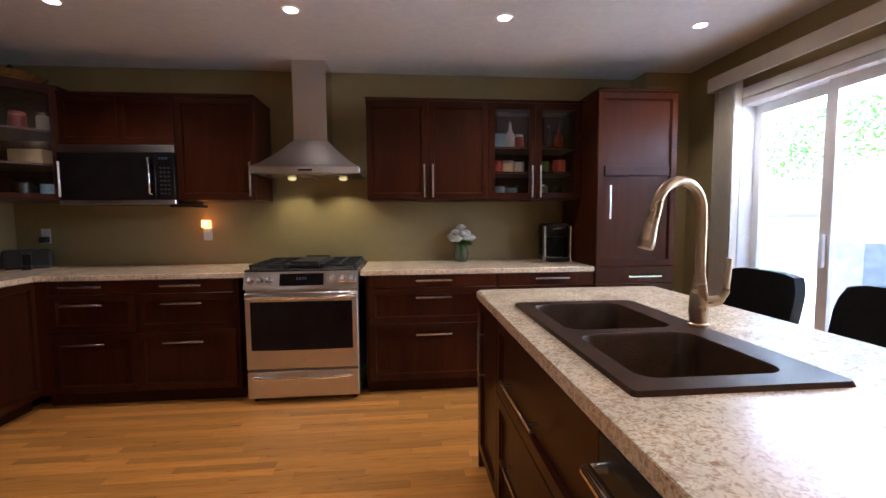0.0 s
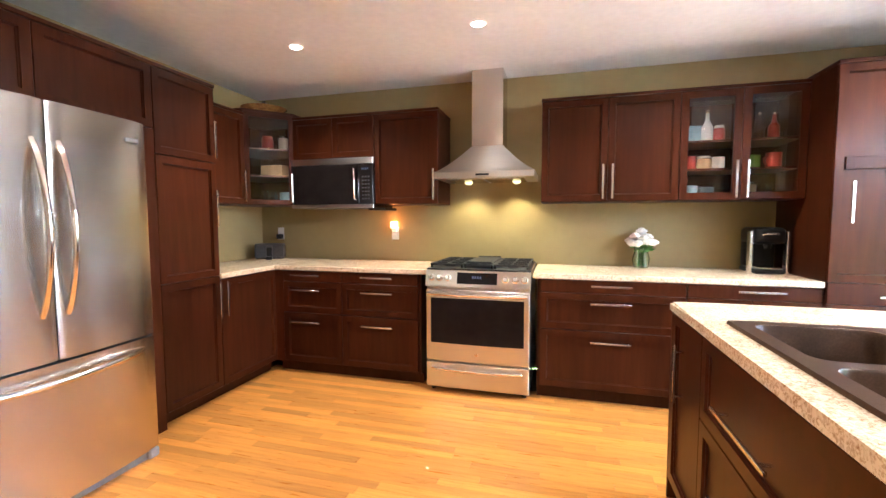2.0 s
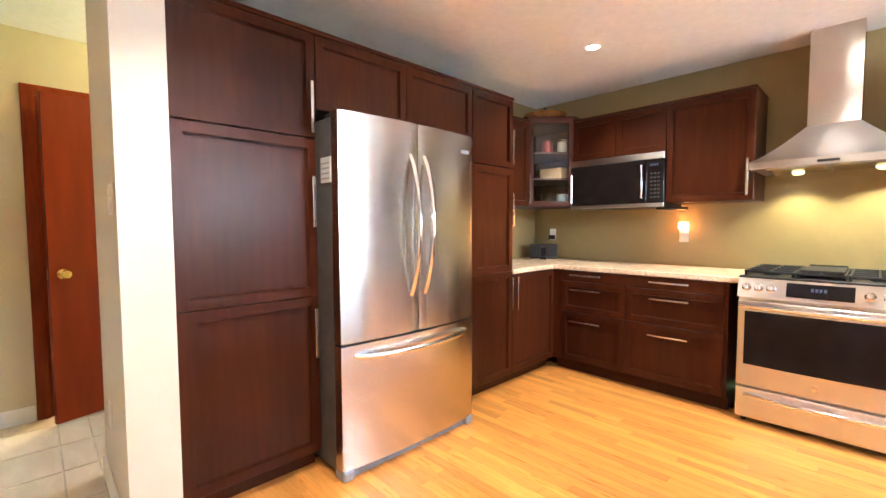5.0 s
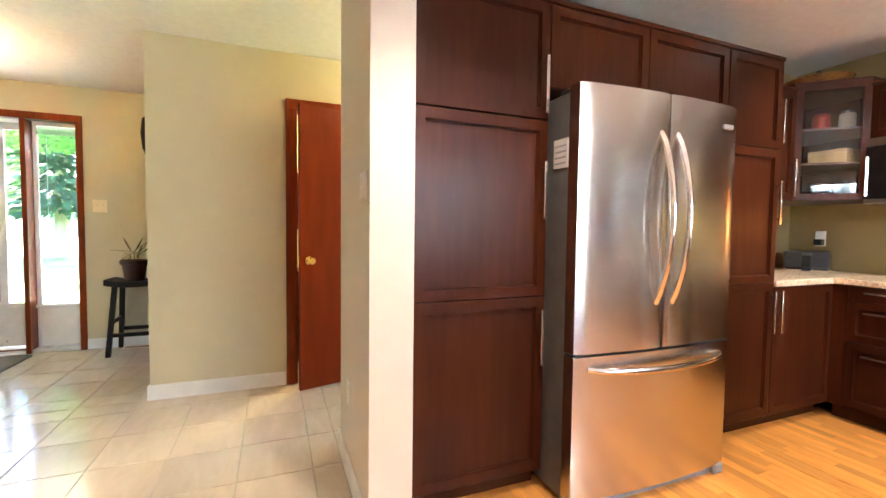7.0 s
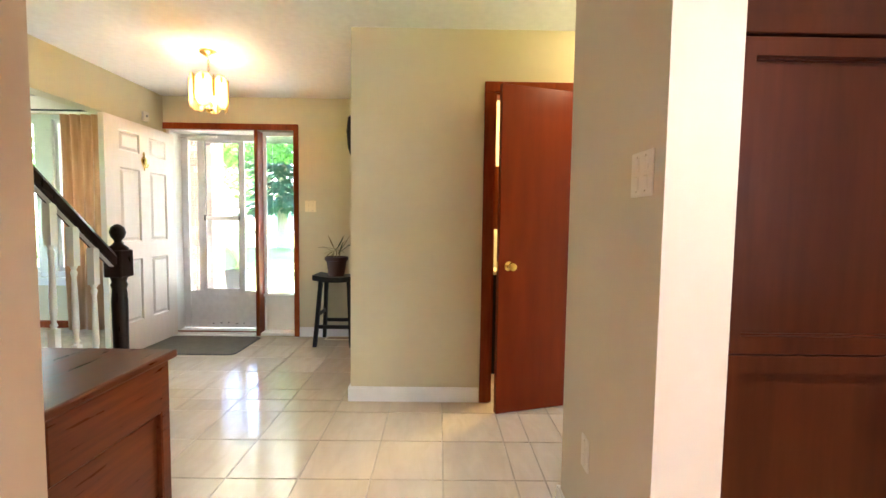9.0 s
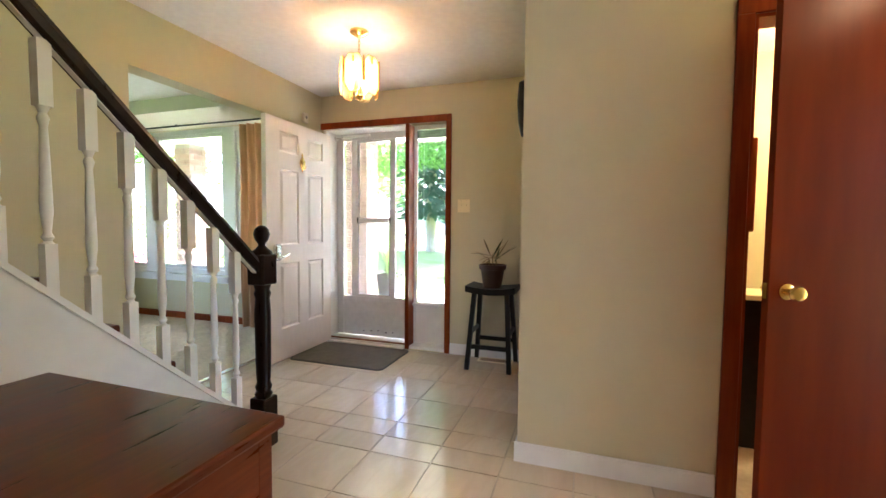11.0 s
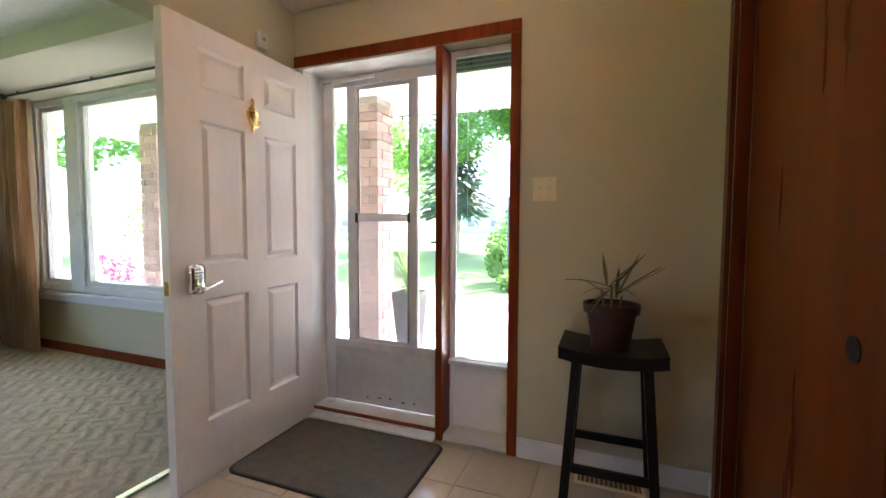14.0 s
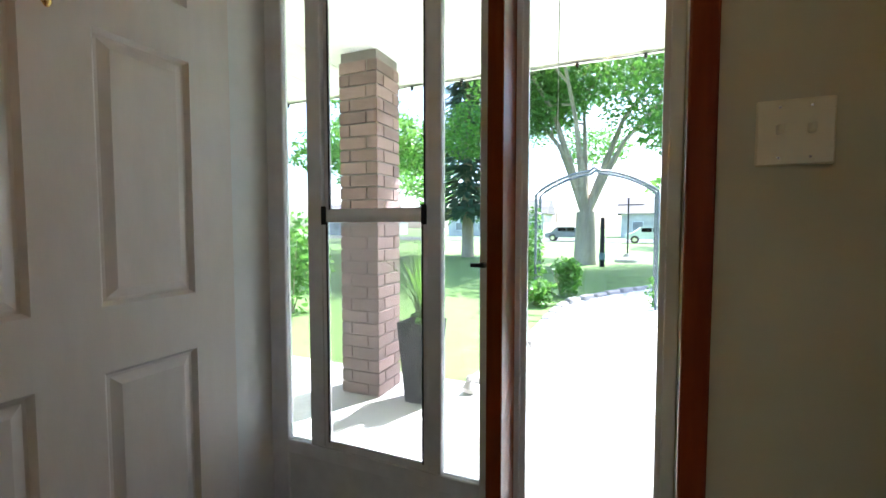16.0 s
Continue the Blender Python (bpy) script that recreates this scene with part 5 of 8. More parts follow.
def saddle_stool():
    s = thing("saddle_stool", pose(-5.215, -1.555, 0), "black-brown wooden saddle stool by the front wall", "stool")
    bm = bmesh.new()
    n = 10
    top = []
    for i in range(n + 1):
        y = -0.205 + 0.41 * i / n
        top.append([(x, y, 0.665 + 0.022 * (2 * i / n - 1) ** 2) for x in (-0.15, 0.15)])
    hi = [[bm.verts.new(p) for p in r] for r in top]
    lo = [[bm.verts.new((p[0], p[1], p[2] - 0.05)) for p in r] for r in top]
    for i in range(n):
        bm.faces.new((hi[i][0], hi[i][1], hi[i + 1][1], hi[i + 1][0]))
        bm.faces.new((lo[i][0], lo[i + 1][0], lo[i + 1][1], lo[i][1]))
        bm.faces.new((hi[i][0], hi[i + 1][0], lo[i + 1][0], lo[i][0]))
        bm.faces.new((hi[i][1], lo[i][1], lo[i + 1][1], hi[i + 1][1]))
    for i in (0, n):
        bm.faces.new((hi[i][0], lo[i][0], lo[i][1], hi[i][1]))
    part("seat", bm, M_STOOL, s)
    for sx in (-1, 1):
        for sy in (-1, 1):
            bm = bmesh.new()
            a, b, h = (0.105 * sx, 0.135 * sy), (0.175 * sx, 0.175 * sy), 0.018
            lo = [bm.verts.new((b[0] + i * h, b[1] + j * h, 0)) for i, j in ((-1, -1), (1, -1), (1, 1), (-1, 1))]
            hi = [bm.verts.new((a[0] + i * h, a[1] + j * h, 0.63)) for i, j in ((-1, -1), (1, -1), (1, 1), (-1, 1))]
            bm.faces.new(lo), bm.faces.new(hi)
            for k in range(4):
                bm.faces.new((lo[k], lo[(k + 1) % 4], hi[(k + 1) % 4], hi[k]))
            part("leg", bm, M_STOOL, s)
    for sx in (-1, 1):
        part("rung", B(0.155 * sx - 0.01, 0.155 * sx + 0.01, -0.16, 0.16, 0.17, 0.205, bev=0.002), M_STOOL, s)
    for sy in (-1, 1):
        part("rung", B(-0.145, 0.145, 0.158 * sy - 0.01, 0.158 * sy + 0.01, 0.28, 0.315, bev=0.002), M_STOOL, s)


saddle_stool()


def potted_plant():
    p = thing("potted_plant", pose(-5.20, -1.56, 0.668), "spindly dracaena in a brown pot on the stool", "plant")
    part("pot", lathe(bmesh.new(), [(0.075, 0.0), (0.098, 0.15), (0.112, 0.152), (0.114, 0.188), (0.105, 0.19), (0.1, 0.165)], sides=28), M_TERRA, p, "", True)
    part("soil", lathe(bmesh.new(), [(0.099, 0.163), (0.098, 0.168)]), M_GAP, p)
    rnd = random.Random(5)
    bm = bmesh.new()
    for cx, cy, h in ((0.0, 0.0, 0.10), (0.02, 0.03, 0.06), (-0.02, -0.03, 0.075)):
        rod(bm, (cx, cy, 0.165), (cx * 1.3, cy * 1.3, 0.165 + h), 0.006, 0.005, 6)
    part("stem", bm, M_TWIG, p)
    for k in range(15):
        a = k * 2.4 + rnd.random()
        L, up = 0.10 + 0.10 * rnd.random(), rnd.uniform(0.0, 1.5)
        bm = bmesh.new()
        base = Vector((0.015 * rnd.uniform(-1, 1), 0.02 * rnd.uniform(-1, 1), 0.21 + 0.06 * rnd.random()))
        side = Vector((-math.sin(a), math.cos(a), 0))
        rows = []
        for j in range(6):
            s = j / 5
            c = base + Vector((math.cos(a), math.sin(a), 0)) * L * s + Vector((0, 0, 1)) * (up * 0.12 * s - 0.06 * s * s * (1.2 - up))
            wd = 0.008 * math.sin(math.pi * (0.12 + 0.86 * s))
            rows.append((bm.verts.new(c - side * wd), bm.verts.new(c + Vector((0, 0, -0.003))), bm.verts.new(c + side * wd)))
        for q, r in zip(rows, rows[1:]):
            bm.faces.new((q[0], q[1], r[1], r[0]))
            bm.faces.new((q[1], q[2], r[2], r[1]))
        part("leaf", bm, M_TWIG if k % 3 else M_INDOOR, p)


potted_plant()
v = thing("floor_register", pose(-5.33, -1.55, 0.0005), "cream metal floor vent with slots by the wall", "floor vent")
part("frame", boxes([(-0.06, 0.06, -0.15, -0.135, 0, 0.006), (-0.06, 0.06, 0.135, 0.15, 0, 0.006), (-0.06, -0.045, -0.135, 0.135, 0, 0.006), (0.045, 0.06, -0.135, 0.135, 0, 0.006)]), M_IVORY, v)
part("backing", B(-0.045, 0.045, -0.135, 0.135, 0, 0.001), M_GAP, v)
for k in range(13):
    part("slat", B(-0.045, 0.045, -0.128 + 0.0205 * k, -0.118 + 0.0205 * k, 0.001, 0.005), M_TAN, v)


def switch_plate(m, gangs, material, name="light_switch", label="ivory double switch plate", toggles=True, h=0.118):
    s = thing(name, m, label, "switch")
    w = 0.07 + 0.046 * (gangs - 1)
    part("plate", B(-w / 2, w / 2, -0.006, 0, -h / 2, h / 2, bev=0.003), material, s)
    for g in range(gangs):
        x = (g - (gangs - 1) / 2) * 0.046
        if toggles:
            part("toggle", B(x - 0.005, x + 0.005, -0.018, -0.004, -0.004, 0.014, bev=0.002), material, s)
        else:
            for zz in (-0.024, 0.024):
                part("rocker", B(x - 0.012, x + 0.012, -0.010, -0.004, zz - 0.018, zz + 0.018, bev=0.002), material, s)
    for g in range(gangs):
        x = (g - (gangs - 1) / 2) * 0.046
        part("screw", boxes([(x - 0.002, x + 0.002, -0.0068, -0.0058, zz - 0.002, zz + 0.002) for zz in (-0.045, 0.045)]), M_NICKEL, s)
    return s


switch_plate(pose(FRONT_X, -1.872, 1.357, 0, 0, 90), 2, M_IVORY)
switch_plate(pose(-2.127, -0.02, 1.335), 2, M_WHITEP, label="white double rocker switch plate on the wall end", toggles=False)
switch_plate(pose(-2.465, -0.02, 0.40), 1, M_WHITEP, "wall_outlet", "white wall outlet above the baseboard", False)
switch_plate(pose(-4.12, SIDE_Y, 1.266), 1, M_IVORY, label="ivory single switch plate beside the closet")


def wall_clock():
    c = thing("wall_clock", pose(-4.02, SIDE_Y, 1.80, 90, 0, 0), "black octagonal wall clock with a white dial", "clock")
    cs = part("case", lathe(bmesh.new(), [(0.15, 0.0), (0.15, 0.034), (0.142, 0.042), (0.115, 0.042), (0.11, 0.022)], sides=8), M_BLACK, c)
    part("dial", lathe(bmesh.new(), [(0.108, 0.018), (0.107, 0.0215)], sides=32), M_WHITEP, c, "white round dial")
    part("hour_hand", B(-0.003, 0.003, -0.005, 0.055, 0.022, 0.0235), M_BLACK, c)
    part("minute_hand", B(-0.005, 0.08, -0.002, 0.002, 0.024, 0.0255), M_BLACK, c)
    for k in range(12):
        o = part("mark", B(-0.002, 0.002, 0.088, 0.1, 0.0215, 0.0225), M_BLACK, c)
        o.matrix_basis = pose(0, 0, 0, 0, 0, 30 * k)


wall_clock()


# closet with sliding wood doors, washroom door
def closet():
    c = tagged(new("door_3"), "red-brown wood sliding closet doors, closed", "door", "", "structure")
    c.matrix_world = pose(0, SIDE_Y, 0)
    part("leaf", B(-5.26, -4.80, 0.055, 0.08, 0.015, 2.04), M_CLOSET, c)
    lf = part("leaf", B(-4.84, -4.245, 0.02, 0.045, 0.015, 2.04), M_CLOSET, c)
    part("pull", lathe(bmesh.new(), [(0.028, 0), (0.028, 0.003), (0.02, 0.001)]), M_BLACK, lf, "recessed dark finger pull").matrix_basis = pose(-4.385, 0.02, 0.935, 90, 0, 0)
    setting("casing_closet", boxes([(-5.32, -5.26, -0.018, 0.0, 0, 2.05), (-4.245, -4.185, -0.018, 0.0, 0, 2.05), (-5.32, -4.185, -0.018, 0.0, 2.05, 2.11), (-5.26, -5.252, 0.0, 0.05, 0, 2.05)], 0.003), M_CLOSET, "dark red-brown casing round the closet", "trim").matrix_world = pose(0, SIDE_Y, 0)
    setting("closet_shell", boxes([(-5.36, -4.14, 0.60, 0.62, 0, CEIL), (-5.36, -5.34, 0.12, 0.60, 0, CEIL), (-4.16, -4.14, 0.12, 0.60, 0, CEIL)]), M_SAGE, "plain closet walls", "wall").matrix_world = pose(0, SIDE_Y, 0)


closet()


def washroom_door():
    d = tagged(new("door_4"), "red-brown flush washroom door, standing ajar", "door", "", "structure")
    d.matrix_world = pose(HALL_X + 0.012, 0.492, 0.012, 0, 0, -90 + 16.5)
    leaf = part("leaf", B(0.0, 0.70, -0.035, 0.0, 0, 2.03, bev=0.002), M_SLAB, d)
    k = part("knob", lathe(bmesh.new(), [(0.030, 0.0), (0.030, 0.006), (0.013, 0.012), (0.012, 0.032), (0.025, 0.042), (0.029, 0.055), (0.024, 0.066), (0.008, 0.070)], sides=24), M_BRASS, leaf, "round brass knob", True)
    k.matrix_basis = pose(0.635, 0.0, 0.93, -90, 0, 0)
    k = part("knob", lathe(bmesh.new(), [(0.030, 0.0), (0.030, 0.006), (0.013, 0.012), (0.012, 0.032), (0.025, 0.042), (0.029, 0.055), (0.024, 0.066), (0.008, 0.070)], sides=24), M_BRASS, leaf, "round brass knob", True)
    k.matrix_basis = pose(0.635, -0.035, 0.93, 90, 0, 0)
    part("latch_plate", B(0.6985, 0.7015, -0.028, -0.008, 0.90, 0.96), M_BRASS, leaf)
    setting("casing_washroom", boxes([(HALL_X, HALL_X + 0.018, -0.265, -0.20, 0, 2.05), (HALL_X, HALL_X + 0.018, 0.50, 0.565, 0, 2.05), (HALL_X, HALL_X + 0.018, -0.265, 0.565, 2.05, 2.115)], 0.003), M_TRIM, "orange-brown casing round the washroom doorway", "trim")
    setting("jamb_washroom", boxes([(HALL_X - 0.12, HALL_X + 0.001, -0.20, -0.185, 0, 2.05), (HALL_X - 0.12, HALL_X + 0.001, 0.485, 0.50, 0, 2.05), (HALL_X - 0.12, HALL_X + 0.001, -0.185, 0.485, 2.035, 2.05)]), M_TRIM, "orange-brown door jamb", "trim")


washroom_door()
# washroom vanity glimpsed through the gap
v = thing("vanity", pose(-4.35, 0.0, 0), "dark vanity with a pale top in the washroom", "vanity")
part("body", B(-0.25, 0.0, -0.38, 0.3, 0, 0.80), M_STOOL, v)
part("top", B(-0.27, 0.02, -0.39, 0.32, 0.80, 0.83, bev=0.004), M_IVORY, v)
part("tap", tube(bmesh.new(), [(-0.1, -0.2, 0.83), (-0.1, -0.2, 0.95), (-0.06, -0.2, 0.98), (0.0, -0.2, 0.95)], 0.012), M_BRASS, v, "brass tap", True)


v = thing("washroom_cabinet", pose(-4.5, -0.398, 1.16), "dark red-brown wall cabinet above the vanity", "cabinet")
part("body", B(-0.24, 0.15, 0.0, 0.40, 0.0, 0.49, bev=0.004), M_CLOSET, v)
part("door", B(0.151, 0.17, 0.004, 0.396, 0.004, 0.486, bev=0.004), M_CLOSET, v)


def chandelier():
    c = thing("pendant_lamp", pose(LAMP_X, LAMP_Y, CEIL), "lit brass chandelier with amber glass panels", "ceiling lamp")
    part("canopy", lathe(bmesh.new(), [(0.06, 0.0), (0.058, -0.012), (0.03, -0.03), (0.008, -0.04)], sides=24), M_BRASS, c, "", True)
    for k in range(6):
        link = tube(bmesh.new(), [(0.007 * math.cos(a), 0, -0.05 - 0.026 * k + 0.016 * math.sin(a)) for a in [j * math.tau / 10 for j in range(11)]], 0.0022, 6)
        part("chain_link", link, M_BRASS, c).matrix_basis = pose(0, 0, 0, 0, 0, 90 * (k % 2))
    part("stem", rod(bmesh.new(), (0, 0, -0.2), (0, 0, -0.42), 0.006), M_BRASS, c, "", True)
    part("hub", lathe(bmesh.new(), [(0.004, -0.45), (0.02, -0.44), (0.03, -0.42), (0.018, -0.40), (0.008, -0.38)], sides=16), M_BRASS, c, "", True)
    R, n = 0.116, 6
    rim = R / math.cos(math.pi / n)
    part("ring", tube(bmesh.new(), [(0.016 * math.cos(a), 0.016 * math.sin(a), -0.20) for a in [k * math.tau / 32 for k in range(33)]], 0.004, 6), M_BRASS, c, "", True)
    for k in range(n):
        a = k * 360 / n + 12
        bm = bmesh.new()
        w = R * math.tan(math.pi / n) * 0.88
        outline = [(-w * 0.5, -0.185), (w * 0.5, -0.185), (w, -0.225), (w, -0.375), (w * 0.5, -0.425), (-w * 0.5, -0.425), (-w, -0.375), (-w, -0.225)]
        inner = [(y * 0.86, -0.2975 + (z + 0.2975) * 0.93) for y, z in outline]
        fr = [bm.verts.new((R + 0.001, y, z)) for y, z in outline]
        bv = [bm.verts.new((R + 0.004, y, z)) for y, z in inner]
        bk = [bm.verts.new((R - 0.003, y, z)) for y, z in outline]
        bm.faces.new(bv), bm.faces.new(bk[::-1])
        for j in range(8):
            q = (j + 1) % 8
            bm.faces.new((fr[j], bk[j], bk[q], fr[q]))
            bm.faces.new((bv[j], fr[j], fr[q], bv[q]))
        g = part("glass_panel", bm, M_AMBER, c, "bevelled amber glass panel")
        g.matrix_basis = pose(0, 0, 0, 0, 0, a)
        edge = [(R + 0.001, y, z) for y, z in outline]
        e = part("glass_edge", tube(bmesh.new(), edge + edge[:1], 0.0022, 5), M_BRASS, c)
        e.matrix_basis = pose(0, 0, 0, 0, 0, a)
        e = part("edge_strip", tube(bmesh.new(), [(rim, 0, -0.20), (rim, 0, -0.355)], 0.006, 6), M_BRASS, c)
        e.matrix_basis = pose(0, 0, 0, 0, 0, a + 180 / n)
        e = part("hanger", boxes([(0.014, R + 0.002, -0.007, 0.007, -0.204, -0.200), (R + 0.0045, R + 0.007, -0.006, 0.006, -0.235, -0.200)], 0.001), M_BRASS, c)
        e.matrix_basis = pose(0, 0, 0, 0, 0, a)
    for k in range(3):
        a = (k + 0.35) * math.tau / 3
        x, y = 0.055 * math.cos(a), 0.055 * math.sin(a)
        part("arm", tube(bmesh.new(), [(0, 0, -0.43), (x * 0.6, y * 0.6, -0.437), (x, y, -0.425)], 0.004, 6), M_BRASS, c, "", True)
        s = part("candle", rod(bmesh.new(), (x, y, -0.425), (x, y, -0.375), 0.010), M_IVORY, c)
        part("bulb", lathe(bmesh.new(), [(0.006, -0.375), (0.016, -0.358), (0.018, -0.342), (0.011, -0.320), (0.003, -0.297)], (x, y, 0), 12), M_BULB, s, "lit candle bulb", True)


chandelier()
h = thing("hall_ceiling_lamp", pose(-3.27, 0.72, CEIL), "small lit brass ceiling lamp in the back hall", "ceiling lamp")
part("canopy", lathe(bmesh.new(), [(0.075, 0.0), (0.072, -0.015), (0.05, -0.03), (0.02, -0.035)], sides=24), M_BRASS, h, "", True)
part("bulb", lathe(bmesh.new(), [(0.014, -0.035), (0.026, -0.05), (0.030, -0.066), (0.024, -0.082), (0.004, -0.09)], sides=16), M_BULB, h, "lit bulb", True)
d = thing("door_chime", pose(-5.12, OPEN_Y, 2.17), "small cream sensor box above the open door", "sensor")
part("box", B(-0.035, 0.035, 0.0, 0.03, -0.045, 0.045, bev=0.006), M_CREAM, d)
part("lens", lathe(bmesh.new(), [(0.012, 0), (0.010, 0.006), (0.004, 0.009)]), M_GREYP, d).matrix_basis = pose(0, 0.03, 0.005, -90, 0, 0)
k = thing("thermostat", pose(-1.783, -1.41, 1.475, 0, 0, 180), "white wall intercom panel with round buttons", "panel")
part("case", B(-0.062, 0.062, -0.026, 0.0, -0.08, 0.08, bev=0.012, seg=3), M_WHITEP, k)
for x, z in ((-0.028, 0.035), (0.004, 0.005), (-0.028, -0.01), (0.03, 0.035)):
    part("button", lathe(bmesh.new(), [(0.012, 0), (0.012, 0.004), (0.006, 0.007)], sides=20), M_GREYP, k, "grey round button", True).matrix_basis = pose(x, -0.026, z, 90, 0, 0)


def dresser():
    d = thing("washstand", pose(-2.485, -1.485, 0), "old reddish wooden washstand with a worn top against the wall", "dresser")
    w, dp, h = 0.53, 0.80, 0.745     # along +x, along -y
    part("top", B(-0.02, w, -dp, 0.02, h - 0.028, h, bev=0.007, seg=2), M_DRESS, d, "worn reddish top")
    for x in (0.0, w - 0.06):
        for y in (-0.045, -dp + 0.02):
            part("post", B(x, x + 0.045, y, y + 0.045, 0, h - 0.028, bev=0.004), M_DRESS, d)
    part("apron", B(0.046, w - 0.061, -0.012, 0.006, 0.545, h - 0.029, bev=0.004), M_DRESS, d)
    part("side_panel", B(0.045, w - 0.06, -0.03, -0.02, 0.12, 0.545), M_DRESS, d, "recessed side panel")
    part("lower_rail", B(0.045, w - 0.06, -0.035, -0.005, 0.06, 0.12, bev=0.003), M_DRESS, d)
    part("front_drawer", B(-0.004, 0.015, -dp + 0.066, -0.046, 0.53, h - 0.03, bev=0.003), M_DRESS, d)
    part("front_door", B(0.0, 0.016, -dp + 0.066, -0.046, 0.08, 0.52, bev=0.003), M_DRESS, d)
    part("back", B(w - 0.03, w - 0.018, -dp + 0.06, -0.045, 0.05, h - 0.03), M_DRESS, d)
    for y in (-0.22, -0.56):
        part("knob", lathe(bmesh.new(), [(0.008, 0), (0.008, 0.012), (0.016, 0.022), (0.006, 0.03)], sides=16), M_NEWEL, d, "", True).matrix_basis = pose(-0.004, y, 0.62, 0, -90, 0)


dresser()

# ---- stairs ----
SX, SRUN, SRISE = -3.44, 0.218, 0.20
NY = -2.42


def staircase():
    s = tagged(new("staircase"), "carpet-free staircase with white stringer and dark treads", "stairs", "", "structure")
    n = 11
    for k in range(n):
        x = SX + SRUN * k
        z = SRISE * (k + 1)
        part("tread", B(x - 0.025, x + SRUN, OPEN_Y + 0.002, NY - 0.022, z - 0.03, z, bev=0.006), M_DRESS, s)
        part("riser", B(x, x + 0.018, OPEN_Y + 0.004, NY - 0.022, z - SRISE, z - 0.03), M_WHITE, s)
    bm = bmesh.new()
    sl = SRISE / SRUN
    x1 = SX + SRUN * n
    prof = [(SX - 0.08, 0), (SX - 0.08, 0.06), (SX - 0.02, 0.125), (x1, 0.125 + sl * (x1 - SX + 0.02)), (x1, 0)]
    a = [bm.verts.new((x, NY - 0.02, z)) for x, z in prof]
    b = [bm.verts.new((x, NY + 0.02, z)) for x, z in prof]
    bm.faces.new(a), bm.faces.new(b)
    for k in range(5):
        bm.faces.new((a[k], a[(k + 1) % 5], b[(k + 1) % 5], b[k]))
    part("stringer", bm, M_WHITE, s, "white painted stringer")
    bm = bmesh.new()
    q = [(SX - 0.02, 0.125), (x1, 0.125 + sl * (x1 - SX + 0.02))]
    lo = [bm.verts.new((x, y, z + o)) for x, z in q for y in (NY - 0.035, NY + 0.035) for o in (0.0, 0.025)]
    for f in ((0, 1, 3, 2), (4, 6, 7, 5), (0, 4, 5, 1), (2, 3, 7, 6), (1, 5, 7, 3), (0, 2, 6, 4)):
        bm.faces.new([lo[i] for i in f])
    part("shoe_rail", bm, M_WHITE, s)
    return s


staircase()


